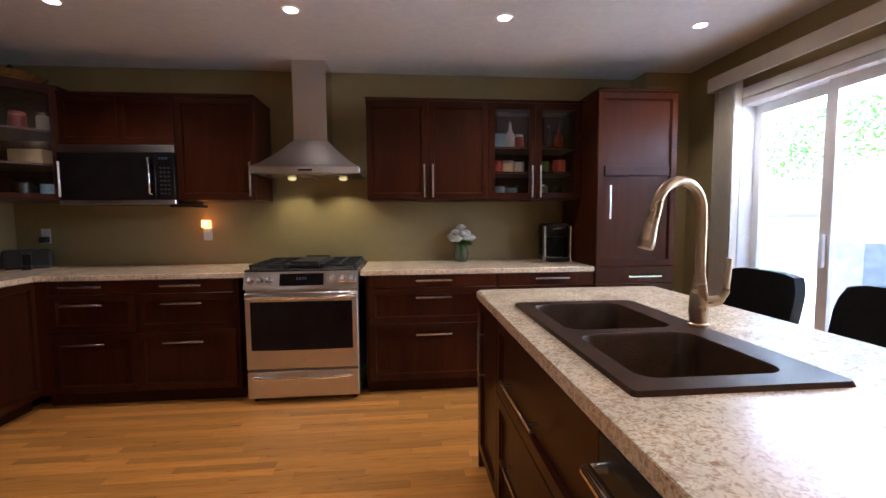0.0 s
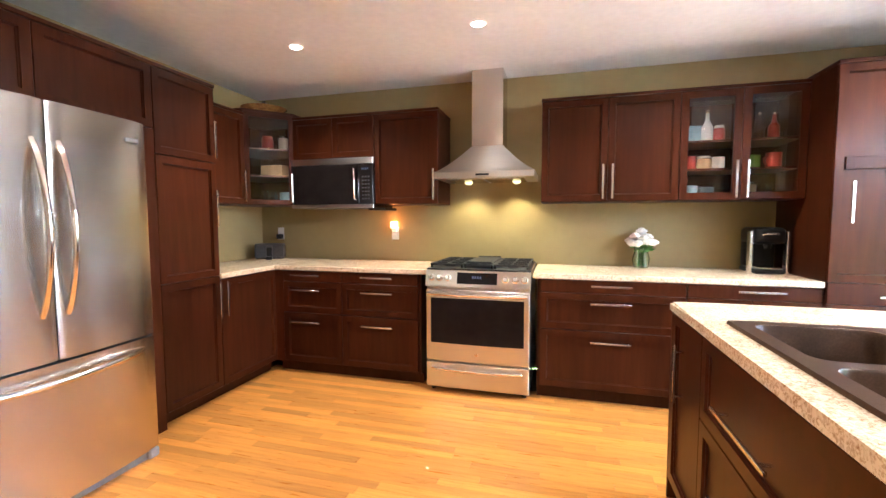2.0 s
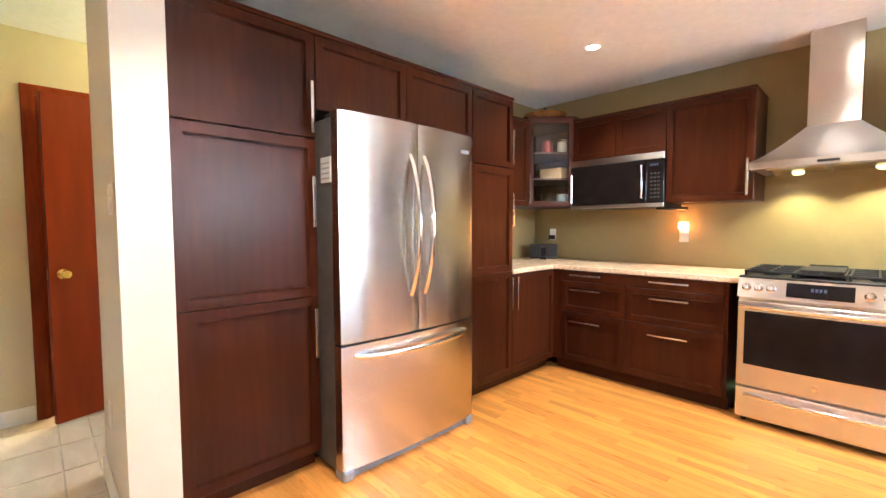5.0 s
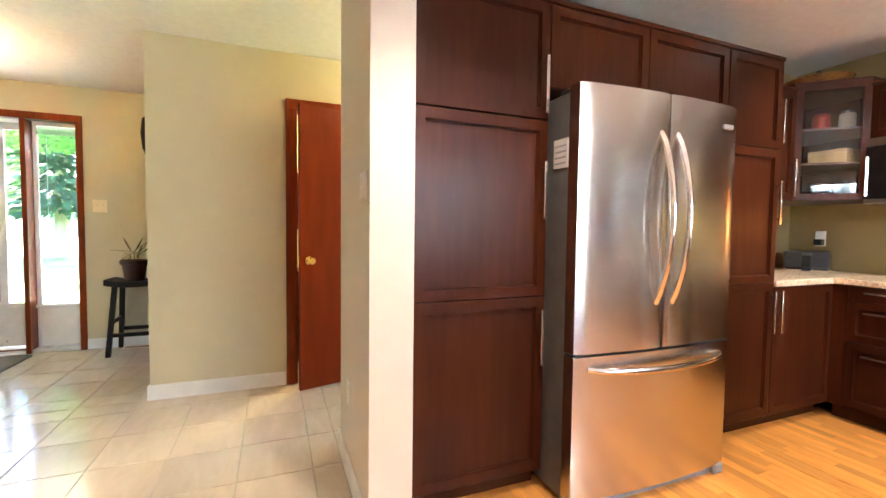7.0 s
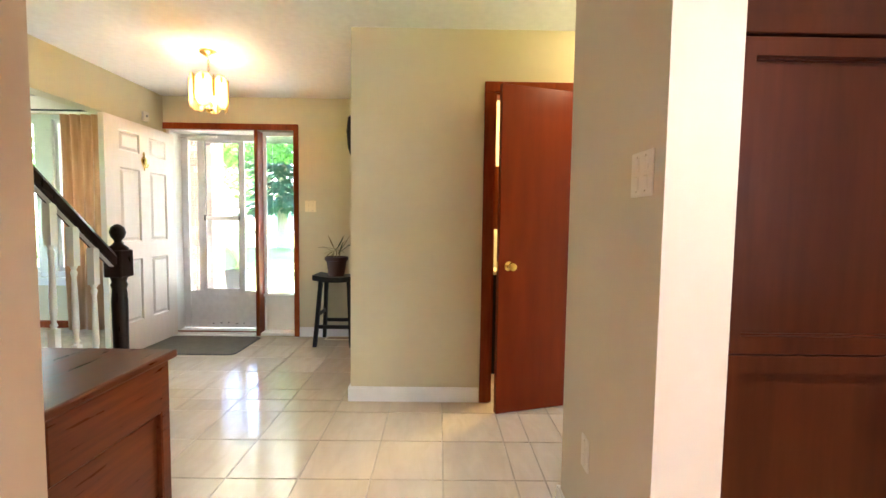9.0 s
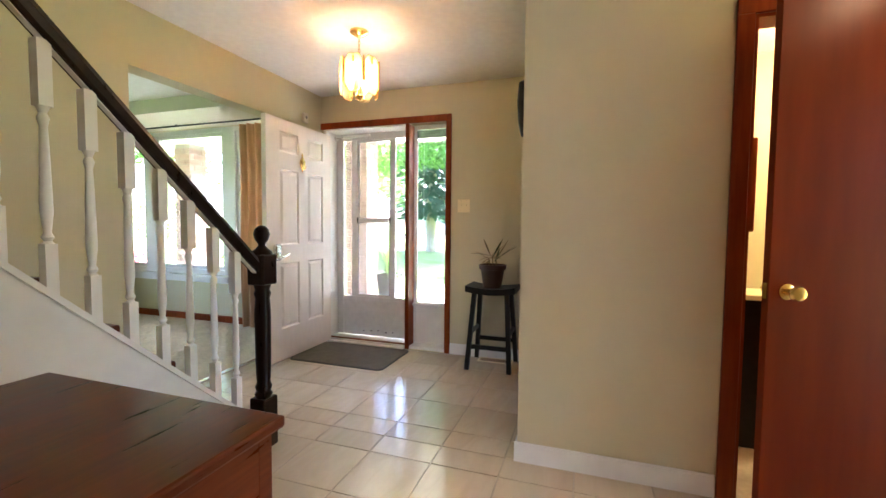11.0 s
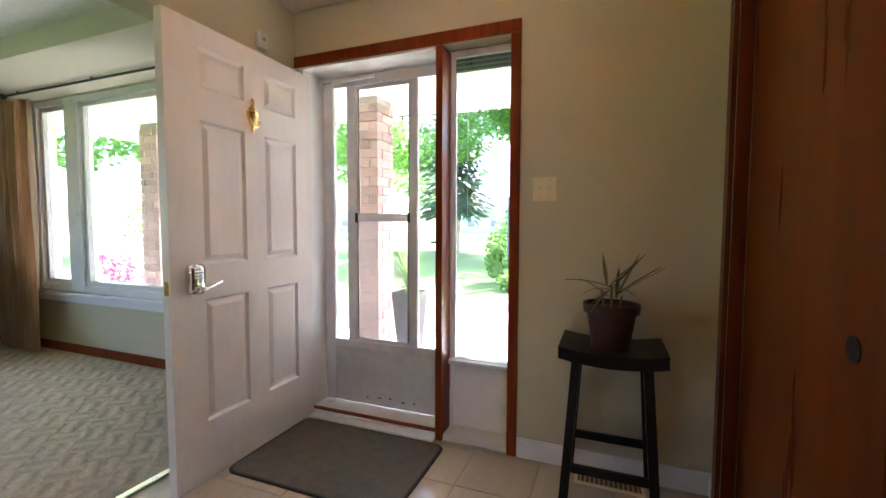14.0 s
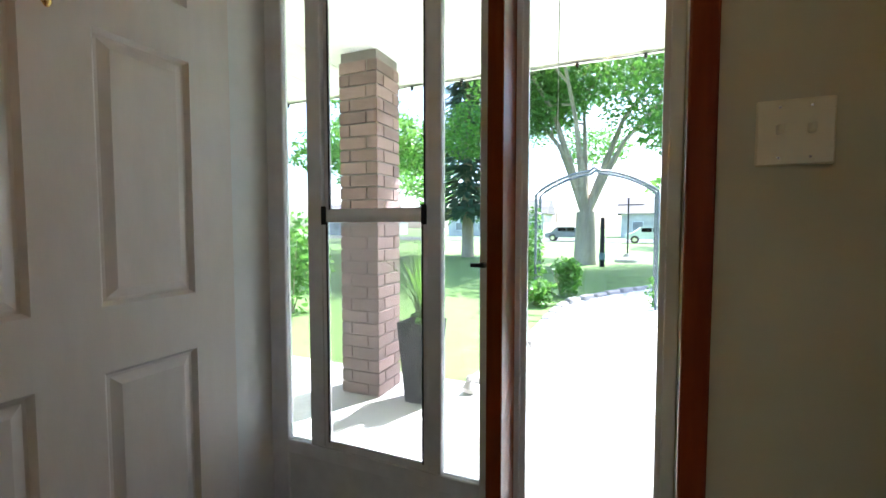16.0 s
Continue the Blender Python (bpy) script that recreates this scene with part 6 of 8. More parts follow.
def banister():
    b = thing("banister", pose(-3.505, NY, 0), "dark brown handrail with a turned newel and white balusters", "banister")
    prof = [(0.040, 0.265), (0.046, 0.285), (0.036, 0.30), (0.043, 0.325), (0.034, 0.345), (0.038, 0.42), (0.040, 0.58), (0.041, 0.72), (0.036, 0.79), (0.043, 0.815), (0.036, 0.835), (0.046, 0.865)]
    nw = part("newel", lathe(bmesh.new(), prof, sides=20), M_NEWEL, b, "turned dark newel post", True)
    part("newel_base", B(-0.05, 0.05, -0.05, 0.05, 0, 0.266, bev=0.006), M_NEWEL, b)
    part("newel_block", B(-0.052, 0.052, -0.052, 0.052, 0.862, 1.02, bev=0.006), M_NEWEL, b)
    part("newel_cap", lathe(bmesh.new(), [(0.055, 1.02), (0.05, 1.035), (0.03, 1.05), (0.018, 1.065), (0.020, 1.075), (0.034, 1.095), (0.0415, 1.122), (0.034, 1.15), (0.016, 1.166), (0.003, 1.170)], sides=24), M_NEWEL, b, "round ball finial", True)
    sl = 0.93
    L = 2.3
    # handrail, extruded along the slope
    bm = bmesh.new()
    sec = [(-0.030, -0.022), (-0.024, -0.032), (0.024, -0.032), (0.030, -0.022), (0.033, 0.004), (0.022, 0.024), (-0.022, 0.024), (-0.033, 0.004)]
    ends = []
    for x in (0.045, L):
        z = 0.965 + sl * (x - 0.045)
        ends.append([bm.verts.new((x - 0.4 * c, a, z + c)) for a, c in sec])
    for k in range(8):
        bm.faces.new((ends[0][k], ends[0][(k + 1) % 8], ends[1][(k + 1) % 8], ends[1][k]))
    bm.faces.new(ends[0]), bm.faces.new(ends[1][::-1])
    part("handrail", bm, M_NEWEL, b, "dark brown moulded handrail")
    bm = bmesh.new()
    lo = [bm.verts.new((x, y, 0.965 + sl * (x - 0.045) + o)) for x in (0.055, L - 0.02) for y in (-0.012, 0.012) for o in (-0.048, -0.030)]
    for f in ((0, 1, 3, 2), (4, 6, 7, 5), (0, 4, 5, 1), (2, 3, 7, 6), (1, 5, 7, 3), (0, 2, 6, 4)):
        bm.faces.new([lo[i] for i in f])
    part("fillet", bm, M_WHITE, b, "white strip under the handrail")
    for k in range(16):
        x = 0.181 + 0.123 * k
        zb = 0.150 + 0.917 * (x - 0.05)
        zt = 0.935 + sl * (x - 0.045)
        h = zt - zb
        bm = bmesh.new()
        box(bm, x - 0.017, x + 0.017, -0.017, 0.017, zb - 0.02, zb + 0.16)
        box(bm, x - 0.019, x + 0.019, -0.019, 0.019, zt - 0.22, zt - 0.02)
        p = [(0.017, 0.16), (0.010, 0.168), (0.0165, 0.18), (0.010, 0.195), (0.0165, 0.26), (0.013, h * 0.55), (0.0105, h - 0.28), (0.016, h - 0.255), (0.010, h - 0.24), (0.018, h - 0.22)]
        lathe(bm, [(r, zb + z) for r, z in p], (x, 0, 0), 12)
        part("baluster", bm, M_WHITE, b, "white turned baluster", True)


banister()

# ---- living room ----
def picture_window():
    f = tagged(new("window_2"), "white vinyl picture window with side casements", "window", "", "structure")
    f.matrix_world = pose(LR_X, 0, 0)
    ys = [(W0, -6.57), (-6.15, -5.96), (-4.88, -4.70), (-4.06, W1)]
    for a, b in ys:
        part("window_frame", B(-0.14, -0.02, a, b, WZ0, WZ1, bev=0.004), M_VINYL, f)
    for (a, b), (c, d) in zip(ys, ys[1:]):
        part("window_frame", B(-0.14, -0.02, b, c, WZ0, WZ0 + 0.06, bev=0.004), M_VINYL, f)
        part("window_frame", B(-0.14, -0.02, b, c, WZ1 - 0.05, WZ1, bev=0.004), M_VINYL, f)
        z0, z1 = WZ0 + 0.06, WZ1 - 0.05
        part("sash", boxes([(-0.12, -0.05, b, b + 0.04, z0, z1), (-0.12, -0.05, c - 0.04, c, z0, z1), (-0.12, -0.05, b + 0.04, c - 0.04, z0, z0 + 0.04), (-0.12, -0.05, b + 0.04, c - 0.04, z1 - 0.04, z1)]), M_VINYL, f)
        part("pane", B(-0.09, -0.084, b + 0.04, c - 0.04, z0 + 0.04, z1 - 0.04), M_GLASS, f).visible_shadow = False
    part("window_sill", boxes([(-0.02, 0.05, W0 - 0.06, W1 + 0.06, WZ0 - 0.03, WZ0), (0.0, 0.016, W0 - 0.06, W1 + 0.06, WZ0 - 0.09, WZ0 - 0.03)], 0.004), M_VINYL, f)
    part("casing", boxes([(0.0, 0.016, W0 - 0.06, W0, WZ0, WZ1), (0.0, 0.016, W1, W1 + 0.06, WZ0, WZ1)]), M_VINYL, f)


picture_window()
# side window of the living room, unseen and added to let daylight in
w3 = tagged(new("window_3"), "unseen white framed side window added to light the living room", "window", "", "structure")
w3.matrix_world = pose(0, -7.85, 0)
for x in (-3.7, -2.15, -0.56):
    part("window_frame", B(x, x + 0.06, -0.04, 0.04, 0.5, 2.15, bev=0.004), M_VINYL, w3)
for z in (0.5, 2.09):
    for x in (-3.64, -2.09):
        part("window_frame", B(x, x + 1.49 if x < -3 else -0.56, -0.04, 0.04, z, z + 0.06, bev=0.004), M_VINYL, w3)


def curtain(y0, y1, seed):
    bm = bmesh.new()
    rnd = random.Random(seed)
    n, rows = 60, 14
    ph = [rnd.uniform(0, 6.28) for _ in range(3)]
    grid = []
    for j in range(rows + 1):
        z = 0.03 + (2.26 - 0.03) * j / rows
        r = []
        for i in range(n + 1):
            s = i / n
            amp = 0.035 * (0.8 + 0.2 * math.sin(3 * z + ph[1]))
            r.append(bm.verts.new((amp * math.sin(s * (y1 - y0) * 62 + ph[0] + 0.5 * math.sin(2.2 * z + ph[2])) + 0.012 * math.sin(s * 23 + z), y0 + (y1 - y0) * s, z)))
        grid.append(r)
    for j in range(rows):
        for i in range(n):
            bm.faces.new((grid[j][i], grid[j][i + 1], grid[j + 1][i + 1], grid[j + 1][i]))
    bmesh.ops.solidify(bm, geom=list(bm.faces), thickness=0.004)
    return bm


for y0, y1, sd in ((-6.88, -6.27, 3), (-4.42, -3.98, 8)):
    c = thing("curtain", pose(-5.46, 0, 0), "taupe satin curtain drawn to the side of the window", "curtain", "curtains of the picture window")
    part("fabric", curtain(y0, y1, sd), M_CURTAIN, c, "", True)
r = thing("curtain_rod", pose(-5.40, 0, 2.285), "thin black curtain rod above the picture window", "curtain rod")
part("rod", rod(bmesh.new(), (0, -6.50, 0), (0, -3.85, 0), 0.010), M_BLACK, r, "", True)
for y in (-6.53, -3.82):
    part("finial", lathe(bmesh.new(), [(0.008, -0.03), (0.024, -0.01), (0.024, 0.01), (0.008, 0.03)]), M_BLACK, r, "", True).matrix_basis = pose(0, y, 0, 90, 0, 0)
for y in (-6.30, -5.30, -4.0):
    part("bracket", boxes([(-0.008, 0.008, y - 0.006, y + 0.006, 0.004, 0.0195)]), M_BLACK, r)


def leaf_cloud(bm, centres, count, size, rnd, flat=0.6):
    """Scatters small folded leaves through ellipsoids (centre, radii)."""
    for _ in range(count):
        c, rad = centres[rnd.randrange(len(centres))]
        while True:
            p = Vector((rnd.uniform(-1, 1), rnd.uniform(-1, 1), rnd.uniform(-1, 1)))
            if 0.25 < p.length < 1:
                break
        p = Vector((c[0] + p.x * rad[0], c[1] + p.y * rad[1], c[2] + p.z * rad[2]))
        d = Vector((rnd.uniform(-1, 1), rnd.uniform(-1, 1), rnd.uniform(-flat, flat))).normalized()
        u = d.cross(Vector((rnd.uniform(-1, 1), rnd.uniform(-1, 1), rnd.uniform(-1, 1)))).normalized()
        s = size * rnd.uniform(0.6, 1.3)
        vs = [bm.verts.new(q) for q in (p - d * s * 0.5, p + u * s * 0.32, p + d * s * 0.6, p - u * s * 0.32)]
        bm.faces.new(vs[:3])
        bm.faces.new((vs[0], vs[2], vs[3]))
    return bm


def ficus():
    p = thing("ficus_tree", pose(-5.25, -7.25, 0), "dark leafy indoor ficus in a black pot", "plant")
    part("pot", lathe(bmesh.new(), [(0.13, 0), (0.17, 0.26), (0.18, 0.28), (0.165, 0.28), (0.15, 0.22)], sides=24), M_BLACK, p, "", True)
    bm = bmesh.new()
    for k in range(3):
        a = k * 2.1
        tube(bm, [(0.02 * math.cos(a), 0.02 * math.sin(a), 0.22), (0.05 * math.cos(a + 1), 0.05 * math.sin(a + 1), 0.7), (0.12 * math.cos(a), 0.12 * math.sin(a), 1.3), (0.2 * math.cos(a), 0.2 * math.sin(a), 1.7)], 0.014, 8, 0.006)
    part("trunk", bm, M_BARK, p)
    rnd = random.Random(9)
    blobs = [((rnd.uniform(-0.22, 0.22), rnd.uniform(-0.22, 0.22), rnd.uniform(0.75, 2.08)), (0.30, 0.30, 0.24)) for _ in range(16)]
    part("crown", leaf_cloud(bmesh.new(), blobs, 3000, 0.085, rnd), M_INDOOR, p)


ficus()


def arm_chair():
    c = thing("armchair", pose(-4.90, -6.70, 0.006, 0, 0, 25) @ Matrix.Diagonal((0.62, 0.62, 1.0, 1)), "small black leather chair with a red throw on it", "armchair")
    part("seat", B(-0.3, 0.3, -0.3, 0.3, 0.12, 0.42, bev=0.04, seg=3), M_LEATHER, c, "", True)
    part("backrest", B(-0.42, -0.26, -0.36, 0.36, 0.1, 0.88, bev=0.05, seg=3), M_LEATHER, c, "", True)
    for y in (-0.36, 0.36):
        part("arm", B(-0.3, 0.32, y - 0.07, y + 0.07, 0.08, 0.60, bev=0.05, seg=3), M_LEATHER, c, "", True)
    for x in (-0.36, 0.27):
        for y in (-0.34, 0.34):
            part("foot", rod(bmesh.new(), (x, y, 0), (x, y, 0.13), 0.02), M_STOOL, c)


arm_chair()
t = thing("red_throw", pose(-4.90, -6.70, 0.006, 0, 0, 25) @ Matrix.Diagonal((0.62, 0.9, 1.0, 1)), "bright red folded throw on the black armchair", "throw")
part("cloth", boxes([(-0.45, -0.23, 0.02, 0.36, 0.884, 0.905), (-0.455, -0.43, 0.02, 0.36, 0.55, 0.89), (-0.255, -0.23, 0.04, 0.34, 0.50, 0.89)], 0.008), M_RED, t)
c = thing("cushion", pose(-4.89, -6.70, 0.43, 0, 0, 25) @ Matrix.Scale(0.7, 4), "small white cushion on the armchair", "cushion")
part("cover", B(-0.17, 0.15, -0.16, 0.16, 0.0, 0.09, bev=0.04, seg=3), M_PETAL, c, "", True)

# ---- patio door ----
def patio_door():
    p = tagged(new("door_5"), "white-framed sliding glass patio door", "door", "", "structure")
    p.matrix_world = pose(PATIO_X + 0.06, 0, 0)
    part("frame", boxes([(-0.06, 0.10, PD1 - 0.05, PD1, 0.0, PDZ), (-0.06, 0.10, PD0, PD0 + 0.05, 0.0, PDZ), (-0.06, 0.10, PD0 + 0.05, PD1 - 0.05, PDZ - 0.045, PDZ), (-0.06, 0.10, PD0 + 0.05, PD1 - 0.05, 0.0, 0.04)], 0.004), M_VINYL, p)
    ws = [2.83, 2.27, 1.68, 1.09, 0.60]
    for k in range(4):
        b, a = ws[k], ws[k + 1]
        x = 0.0 if k % 2 else 0.045
        leaf = part("sash", boxes([(x, x + 0.04, a, a + 0.055, 0.04, PDZ - 0.045), (x, x + 0.04, b - 0.055, b, 0.04, PDZ - 0.045),
                                   (x, x + 0.04, a + 0.055, b - 0.055, 0.04, 0.13), (x, x + 0.04, a + 0.055, b - 0.055, PDZ - 0.11, PDZ - 0.045)]), M_VINYL, p)
        part("pane", B(x + 0.017, x + 0.023, a + 0.055, b - 0.055, 0.13, PDZ - 0.11), M_GLASS, leaf).visible_shadow = False
    part("handle", B(-0.03, 0.0, 2.235, 2.26, 0.95, 1.15, bev=0.006), M_VINYL, p, "white pull handle")
    setting("casing_patio", boxes([(PATIO_X - 0.018, PATIO_X, PD1, PD1 + 0.07, 0, PDZ + 0.07), (PATIO_X - 0.018, PATIO_X, PD0 - 0.07, PD0, 0, PDZ + 0.07), (PATIO_X - 0.018, PATIO_X, PD0, PD1, PDZ, PDZ + 0.07)], 0.003), M_WHITE, "white casing round the patio door", "trim")


patio_door()
v = thing("blind_valance", pose(PATIO_X - 0.002, 0, 0), "cream box valance above the patio door", "valance")
part("board", boxes([(-0.115, -0.10, 0.25, 3.035, 2.175, 2.275), (-0.10, 0.0, 3.02, 3.035, 2.175, 2.275), (-0.10, 0.0, 0.25, 0.265, 2.175, 2.275), (-0.10, 0.0, 0.265, 3.02, 2.262, 2.275)], 0.003), M_CREAM, v)
b = thing("vertical_blind", pose(PATIO_X - 0.06, 0, 0), "stack of cream vertical blind vanes beside the patio door", "blind")
for k in range(9):
    o = part("vane", B(-0.036, 0.036, -0.001, 0.001, 0.03, 2.20), M_CREAM, b)
    o.matrix_basis = pose(-0.006, 2.79 + 0.024 * k, 0, 0, 0, 14)

# ---- downlights ----
# includes the three unseen downlights added at the end of POTS
for px, py in POTS:
    d = thing("downlight", pose(px, py, CEIL), "lit recessed ceiling downlight with a white ring", "downlight", "kitchen downlights")
    part("ring", lathe(bmesh.new(), [(0.052, 0.0), (0.050, -0.006), (0.038, -0.006), (0.036, -0.001)], sides=28, closed=False), M_WHITE, d, "", True)
    part("lens", lathe(bmesh.new(), [(0.037, -0.001), (0.036, -0.003)], sides=24), M_POT, d, "lit frosted lens")


# ---- things on the counters ----
def outlet_with_light():
    o = thing("wall_outlet", pose(-1.225, BACK_Y, 1.15), "white wall outlet beside the range", "outlet")
    part("plate", B(-0.035, 0.035, -0.006, 0, -0.058, 0.058, bev=0.003), M_WHITEP, o)
    for z in (-0.022, 0.022):
        part("socket", B(-0.017, 0.017, -0.008, -0.004, z - 0.014, z + 0.014, bev=0.002), M_WHITEP, o)
    n = thing("night_light", pose(-1.225, BACK_Y - 0.009, 1.195), "glowing orange plug-in night light", "night light")
    part("base", B(-0.022, 0.022, -0.022, 0, -0.035, 0.0, bev=0.004), M_WHITEP, n)
    part("shade", B(-0.034, 0.034, -0.034, -0.004, 0.0, 0.062, bev=0.008, seg=2), M_NIGHT, n, "glowing orange shade")
    o = thing("wall_outlet", pose(-2.44, BACK_Y, 1.14), "white wall outlet with a black adaptor in the corner", "outlet")
    part("plate", B(-0.035, 0.035, -0.006, 0, -0.058, 0.058, bev=0.003), M_WHITEP, o)
    part("adaptor", B(-0.025, 0.03, -0.05, -0.006, -0.05, -0.005, bev=0.005), M_BLACK, o, "black plug adaptor")


outlet_with_light()


def speaker_dock():
    d = thing("speaker_dock", pose(-2.43, 3.40, CTOP, 0, 0, 28), "grey and black music speaker dock on the worktop", "speaker")
    bm = bmesh.new()
    box(bm, -0.135, 0.135, -0.04, 0.05, 0.012, 0.15, bev=0.018, seg=3)
    part("case", bm, M_FRSIDE, d, "", True)
    for gx in (-0.125, 0.03):
        part("grille", B(gx, gx + 0.095, -0.0435, -0.039, 0.028, 0.138, bev=0.002), M_KEYS, d)
    part("cradle", boxes([(-0.028, 0.028, -0.075, -0.03, 0.0, 0.03), (-0.024, 0.024, -0.05, -0.042, 0.03, 0.115)], 0.003), M_BLACK, d)
    part("base", B(-0.12, 0.12, -0.07, 0.05, 0.0, 0.013, bev=0.004), M_NICKEL, d)


speaker_dock()


def flower_vase():
    v = thing("flower_vase", pose(0.832, 3.485, CTOP) @ Matrix.Scale(1.06, 4), "glass vase of white roses on the worktop", "vase")
    part("vase", lathe(bmesh.new(), [(0.045, 0.0), (0.05, 0.01), (0.06, 0.06), (0.045, 0.12), (0.052, 0.15), (0.048, 0.15), (0.040, 0.12), (0.054, 0.06), (0.044, 0.014), (0.004, 0.012)], sides=28), M_VASE, v, "clear glass vase", True)
    rnd = random.Random(12)
    bm = bmesh.new()
    for k in range(9):
        a = k * 2.4
        rod(bm, (0.02 * math.cos(a + 2), 0.02 * math.sin(a + 2), 0.015), (0.035 * math.cos(a), 0.035 * math.sin(a), 0.19), 0.003, sides=5)
    part("stems", bm, M_LEAF, v)
    part("leaves", leaf_cloud(bmesh.new(), [((0, 0, 0.15), (0.075, 0.075, 0.04))], 70, 0.04, rnd), M_LEAF, v)
    for k in range(15):
        a = k * 2.4
        rr = 0.0 if k == 0 else (0.045 if k < 6 else 0.078)
        c = Vector((rr * math.cos(a), rr * math.sin(a), 0.262 - rr * 1.0 + 0.008 * math.sin(k * 5.1)))
        bm = bmesh.new()
        for ring, (n, r, h, tilt) in enumerate(((5, 0.010, 0.046, -0.4), (7, 0.022, 0.042, -0.2), (9, 0.032, 0.032, 0.25))):
            for j in range(n):
                b = j * math.tau / n + ring * 0.5 + k
                o = Vector((math.cos(b), math.sin(b), 0))
                s = Vector((-math.sin(b), math.cos(b), 0))
                base, tip = c + o * r * 0.3 - Vector((0, 0, 0.02)), c + o * (r + tilt * 0.012) + Vector((0, 0, h - 0.018))
                mid = c + o * r * 1.05
                w = 0.019
                q = [bm.verts.new(p) for p in (base - s * w * 0.5, base + s * w * 0.5, mid + s * w, tip + s * w * 0.6, tip - s * w * 0.6, mid - s * w)]
                bm.faces.new((q[0], q[1], q[2], q[5]))
                bm.faces.new((q[5], q[2], q[3], q[4]))
        part("rose", bm, M_PETAL, v, "white rose bloom", True)


flower_vase()


def coffee_maker():
    c = thing("coffee_maker", pose(1.60, 3.43, CTOP), "black pod coffee maker with silver sides", "coffee maker")
    part("base", B(-0.09, 0.09, -0.15, 0.12, 0.0, 0.035, bev=0.012, seg=2), M_BLACK, c, "", True)
    part("column", B(-0.085, 0.085, 0.0, 0.12, 0.035, 0.22, bev=0.012, seg=2), M_BLACK, c, "", True)
    part("head", B(-0.095, 0.095, -0.14, 0.12, 0.20, 0.315, bev=0.035, seg=4), M_BLACK, c, "", True)
    part("lid_handle", tube(bmesh.new(), [(-0.05, -0.13, 0.265), (-0.03, -0.158, 0.272), (0.03, -0.158, 0.272), (0.05, -0.13, 0.265)], 0.007), M_CHROME, c, "chrome lid handle", True)
    part("drip_tray", B(-0.06, 0.06, -0.14, -0.02, 0.035, 0.042), M_NICKEL, c)
    for x in (-0.108, 0.108):
        part("side_tank", B(x - 0.012, x + 0.012, -0.13, -0.075, 0.0, 0.29, bev=0.008, seg=2), M_NICKEL, c, "silver side panel", True)
    part("spout", rod(bmesh.new(), (0, -0.09, 0.17), (0, -0.09, 0.205), 0.018, 0.026, 14), M_BLACK, c, "", True)


coffee_maker()
b = thing("fruit_bowl", pose(-2.34, 3.26, 2.192) @ Matrix.Diagonal((1, 1, 0.72, 1)), "shallow burnt orange glazed bowl on the corner cabinet", "bowl")
part("bowl", lathe(bmesh.new(), [(0.08, 0.0), (0.085, 0.015), (0.165, 0.06), (0.195, 0.10), (0.188, 0.104), (0.155, 0.065), (0.07, 0.024), (0.004, 0.022)], sides=36), M_BOWL, b, "", True)
a = thing("dried_gourd", pose(-2.34, 3.26, 2.216), "dark red dried gourd in the bowl", "gourd")
part("gourd", lathe(bmesh.new(), [(0.01, 0), (0.06, 0.02), (0.07, 0.05), (0.05, 0.08), (0.02, 0.10), (0.01, 0.12)], sides=20), M_TERRA, a, "", True)


def jar(x, y, z, r, h, body, lid, label):
    j = thing("storage_jar", pose(x, y, z), label, "jar")
    part("jar", lathe(bmesh.new(), [(r * 0.9, 0), (r, 0.006), (r, h * 0.78), (r * 0.8, h * 0.85)], sides=18), body, j, "", True)
    part("lid", lathe(bmesh.new(), [(r * 0.86, h * 0.85), (r * 0.86, h * 0.98), (r * 0.8, h)], sides=18), lid, j, "", True)


def mug(x, y, z, r, h, body, label, turn=0):
    m = thing("mug", pose(x, y, z, 0, 0, turn), label, "mug")
    part("cup", lathe(bmesh.new(), [(r * 0.85, 0), (r, 0.008), (r, h), (r * 0.92, h), (r * 0.9, 0.012), (0.002, 0.01)], sides=20), body, m, "", True)
    part("handle", tube(bmesh.new(), [(r + 0.0 + 0.026 * math.sin(a), 0, h * 0.5 + 0.028 * math.cos(a)) for a in [k * math.pi / 8 for k in range(9)]], 0.005, 8), body, m, "", True)


def bottle(x, y, z, r, h, body, label):
    b = thing("bottle", pose(x, y, z), label, "bottle")
    part("bottle", lathe(bmesh.new(), [(r * 0.9, 0), (r, 0.008), (r, h * 0.5), (r * 0.35, h * 0.7), (r * 0.32, h * 0.92)], sides=18), body, b, "", True)
    part("cap", lathe(bmesh.new(), [(r * 0.4, h * 0.92), (r * 0.4, h)], sides=12), M_NICKEL, b)


def box_item(x, y, z, w, d, h, body, label, cat="box"):
    o = thing("packet", pose(x, y, z), label, cat)
    part("carton", B(-w / 2, w / 2, -d / 2, d / 2, 0, h, bev=0.003), body, o)


GX, GY = 1.008, 3.40
# shelves of the glass cabinet: bottom, middle, top
mug(GX + 0.12, GY, 1.42, 0.05, 0.09, M_BLUEW, "pale blue bowl cup on the lower shelf", 40)
mug(GX + 0.22, GY + 0.02, 1.42, 0.055, 0.08, M_BLUEW, "pale blue cup on the lower shelf", 160)
mug(GX + 0.29, GY + 0.05, 1.42, 0.04, 0.12, M_VASE, "clear glass tumbler on the lower shelf", 10)
jar(GX + 0.48, GY, 1.42, 0.05, 0.11, M_TAN, M_NICKEL, "tan storage jar on the lower shelf")
mug(GX + 0.60, GY + 0.01, 1.42, 0.045, 0.10, M_VASE, "clear glass tumbler on the lower shelf", 70)
mug(GX + 0.11, GY, 1.617, 0.045, 0.10, M_MUGR, "red mug on the middle shelf", 200)
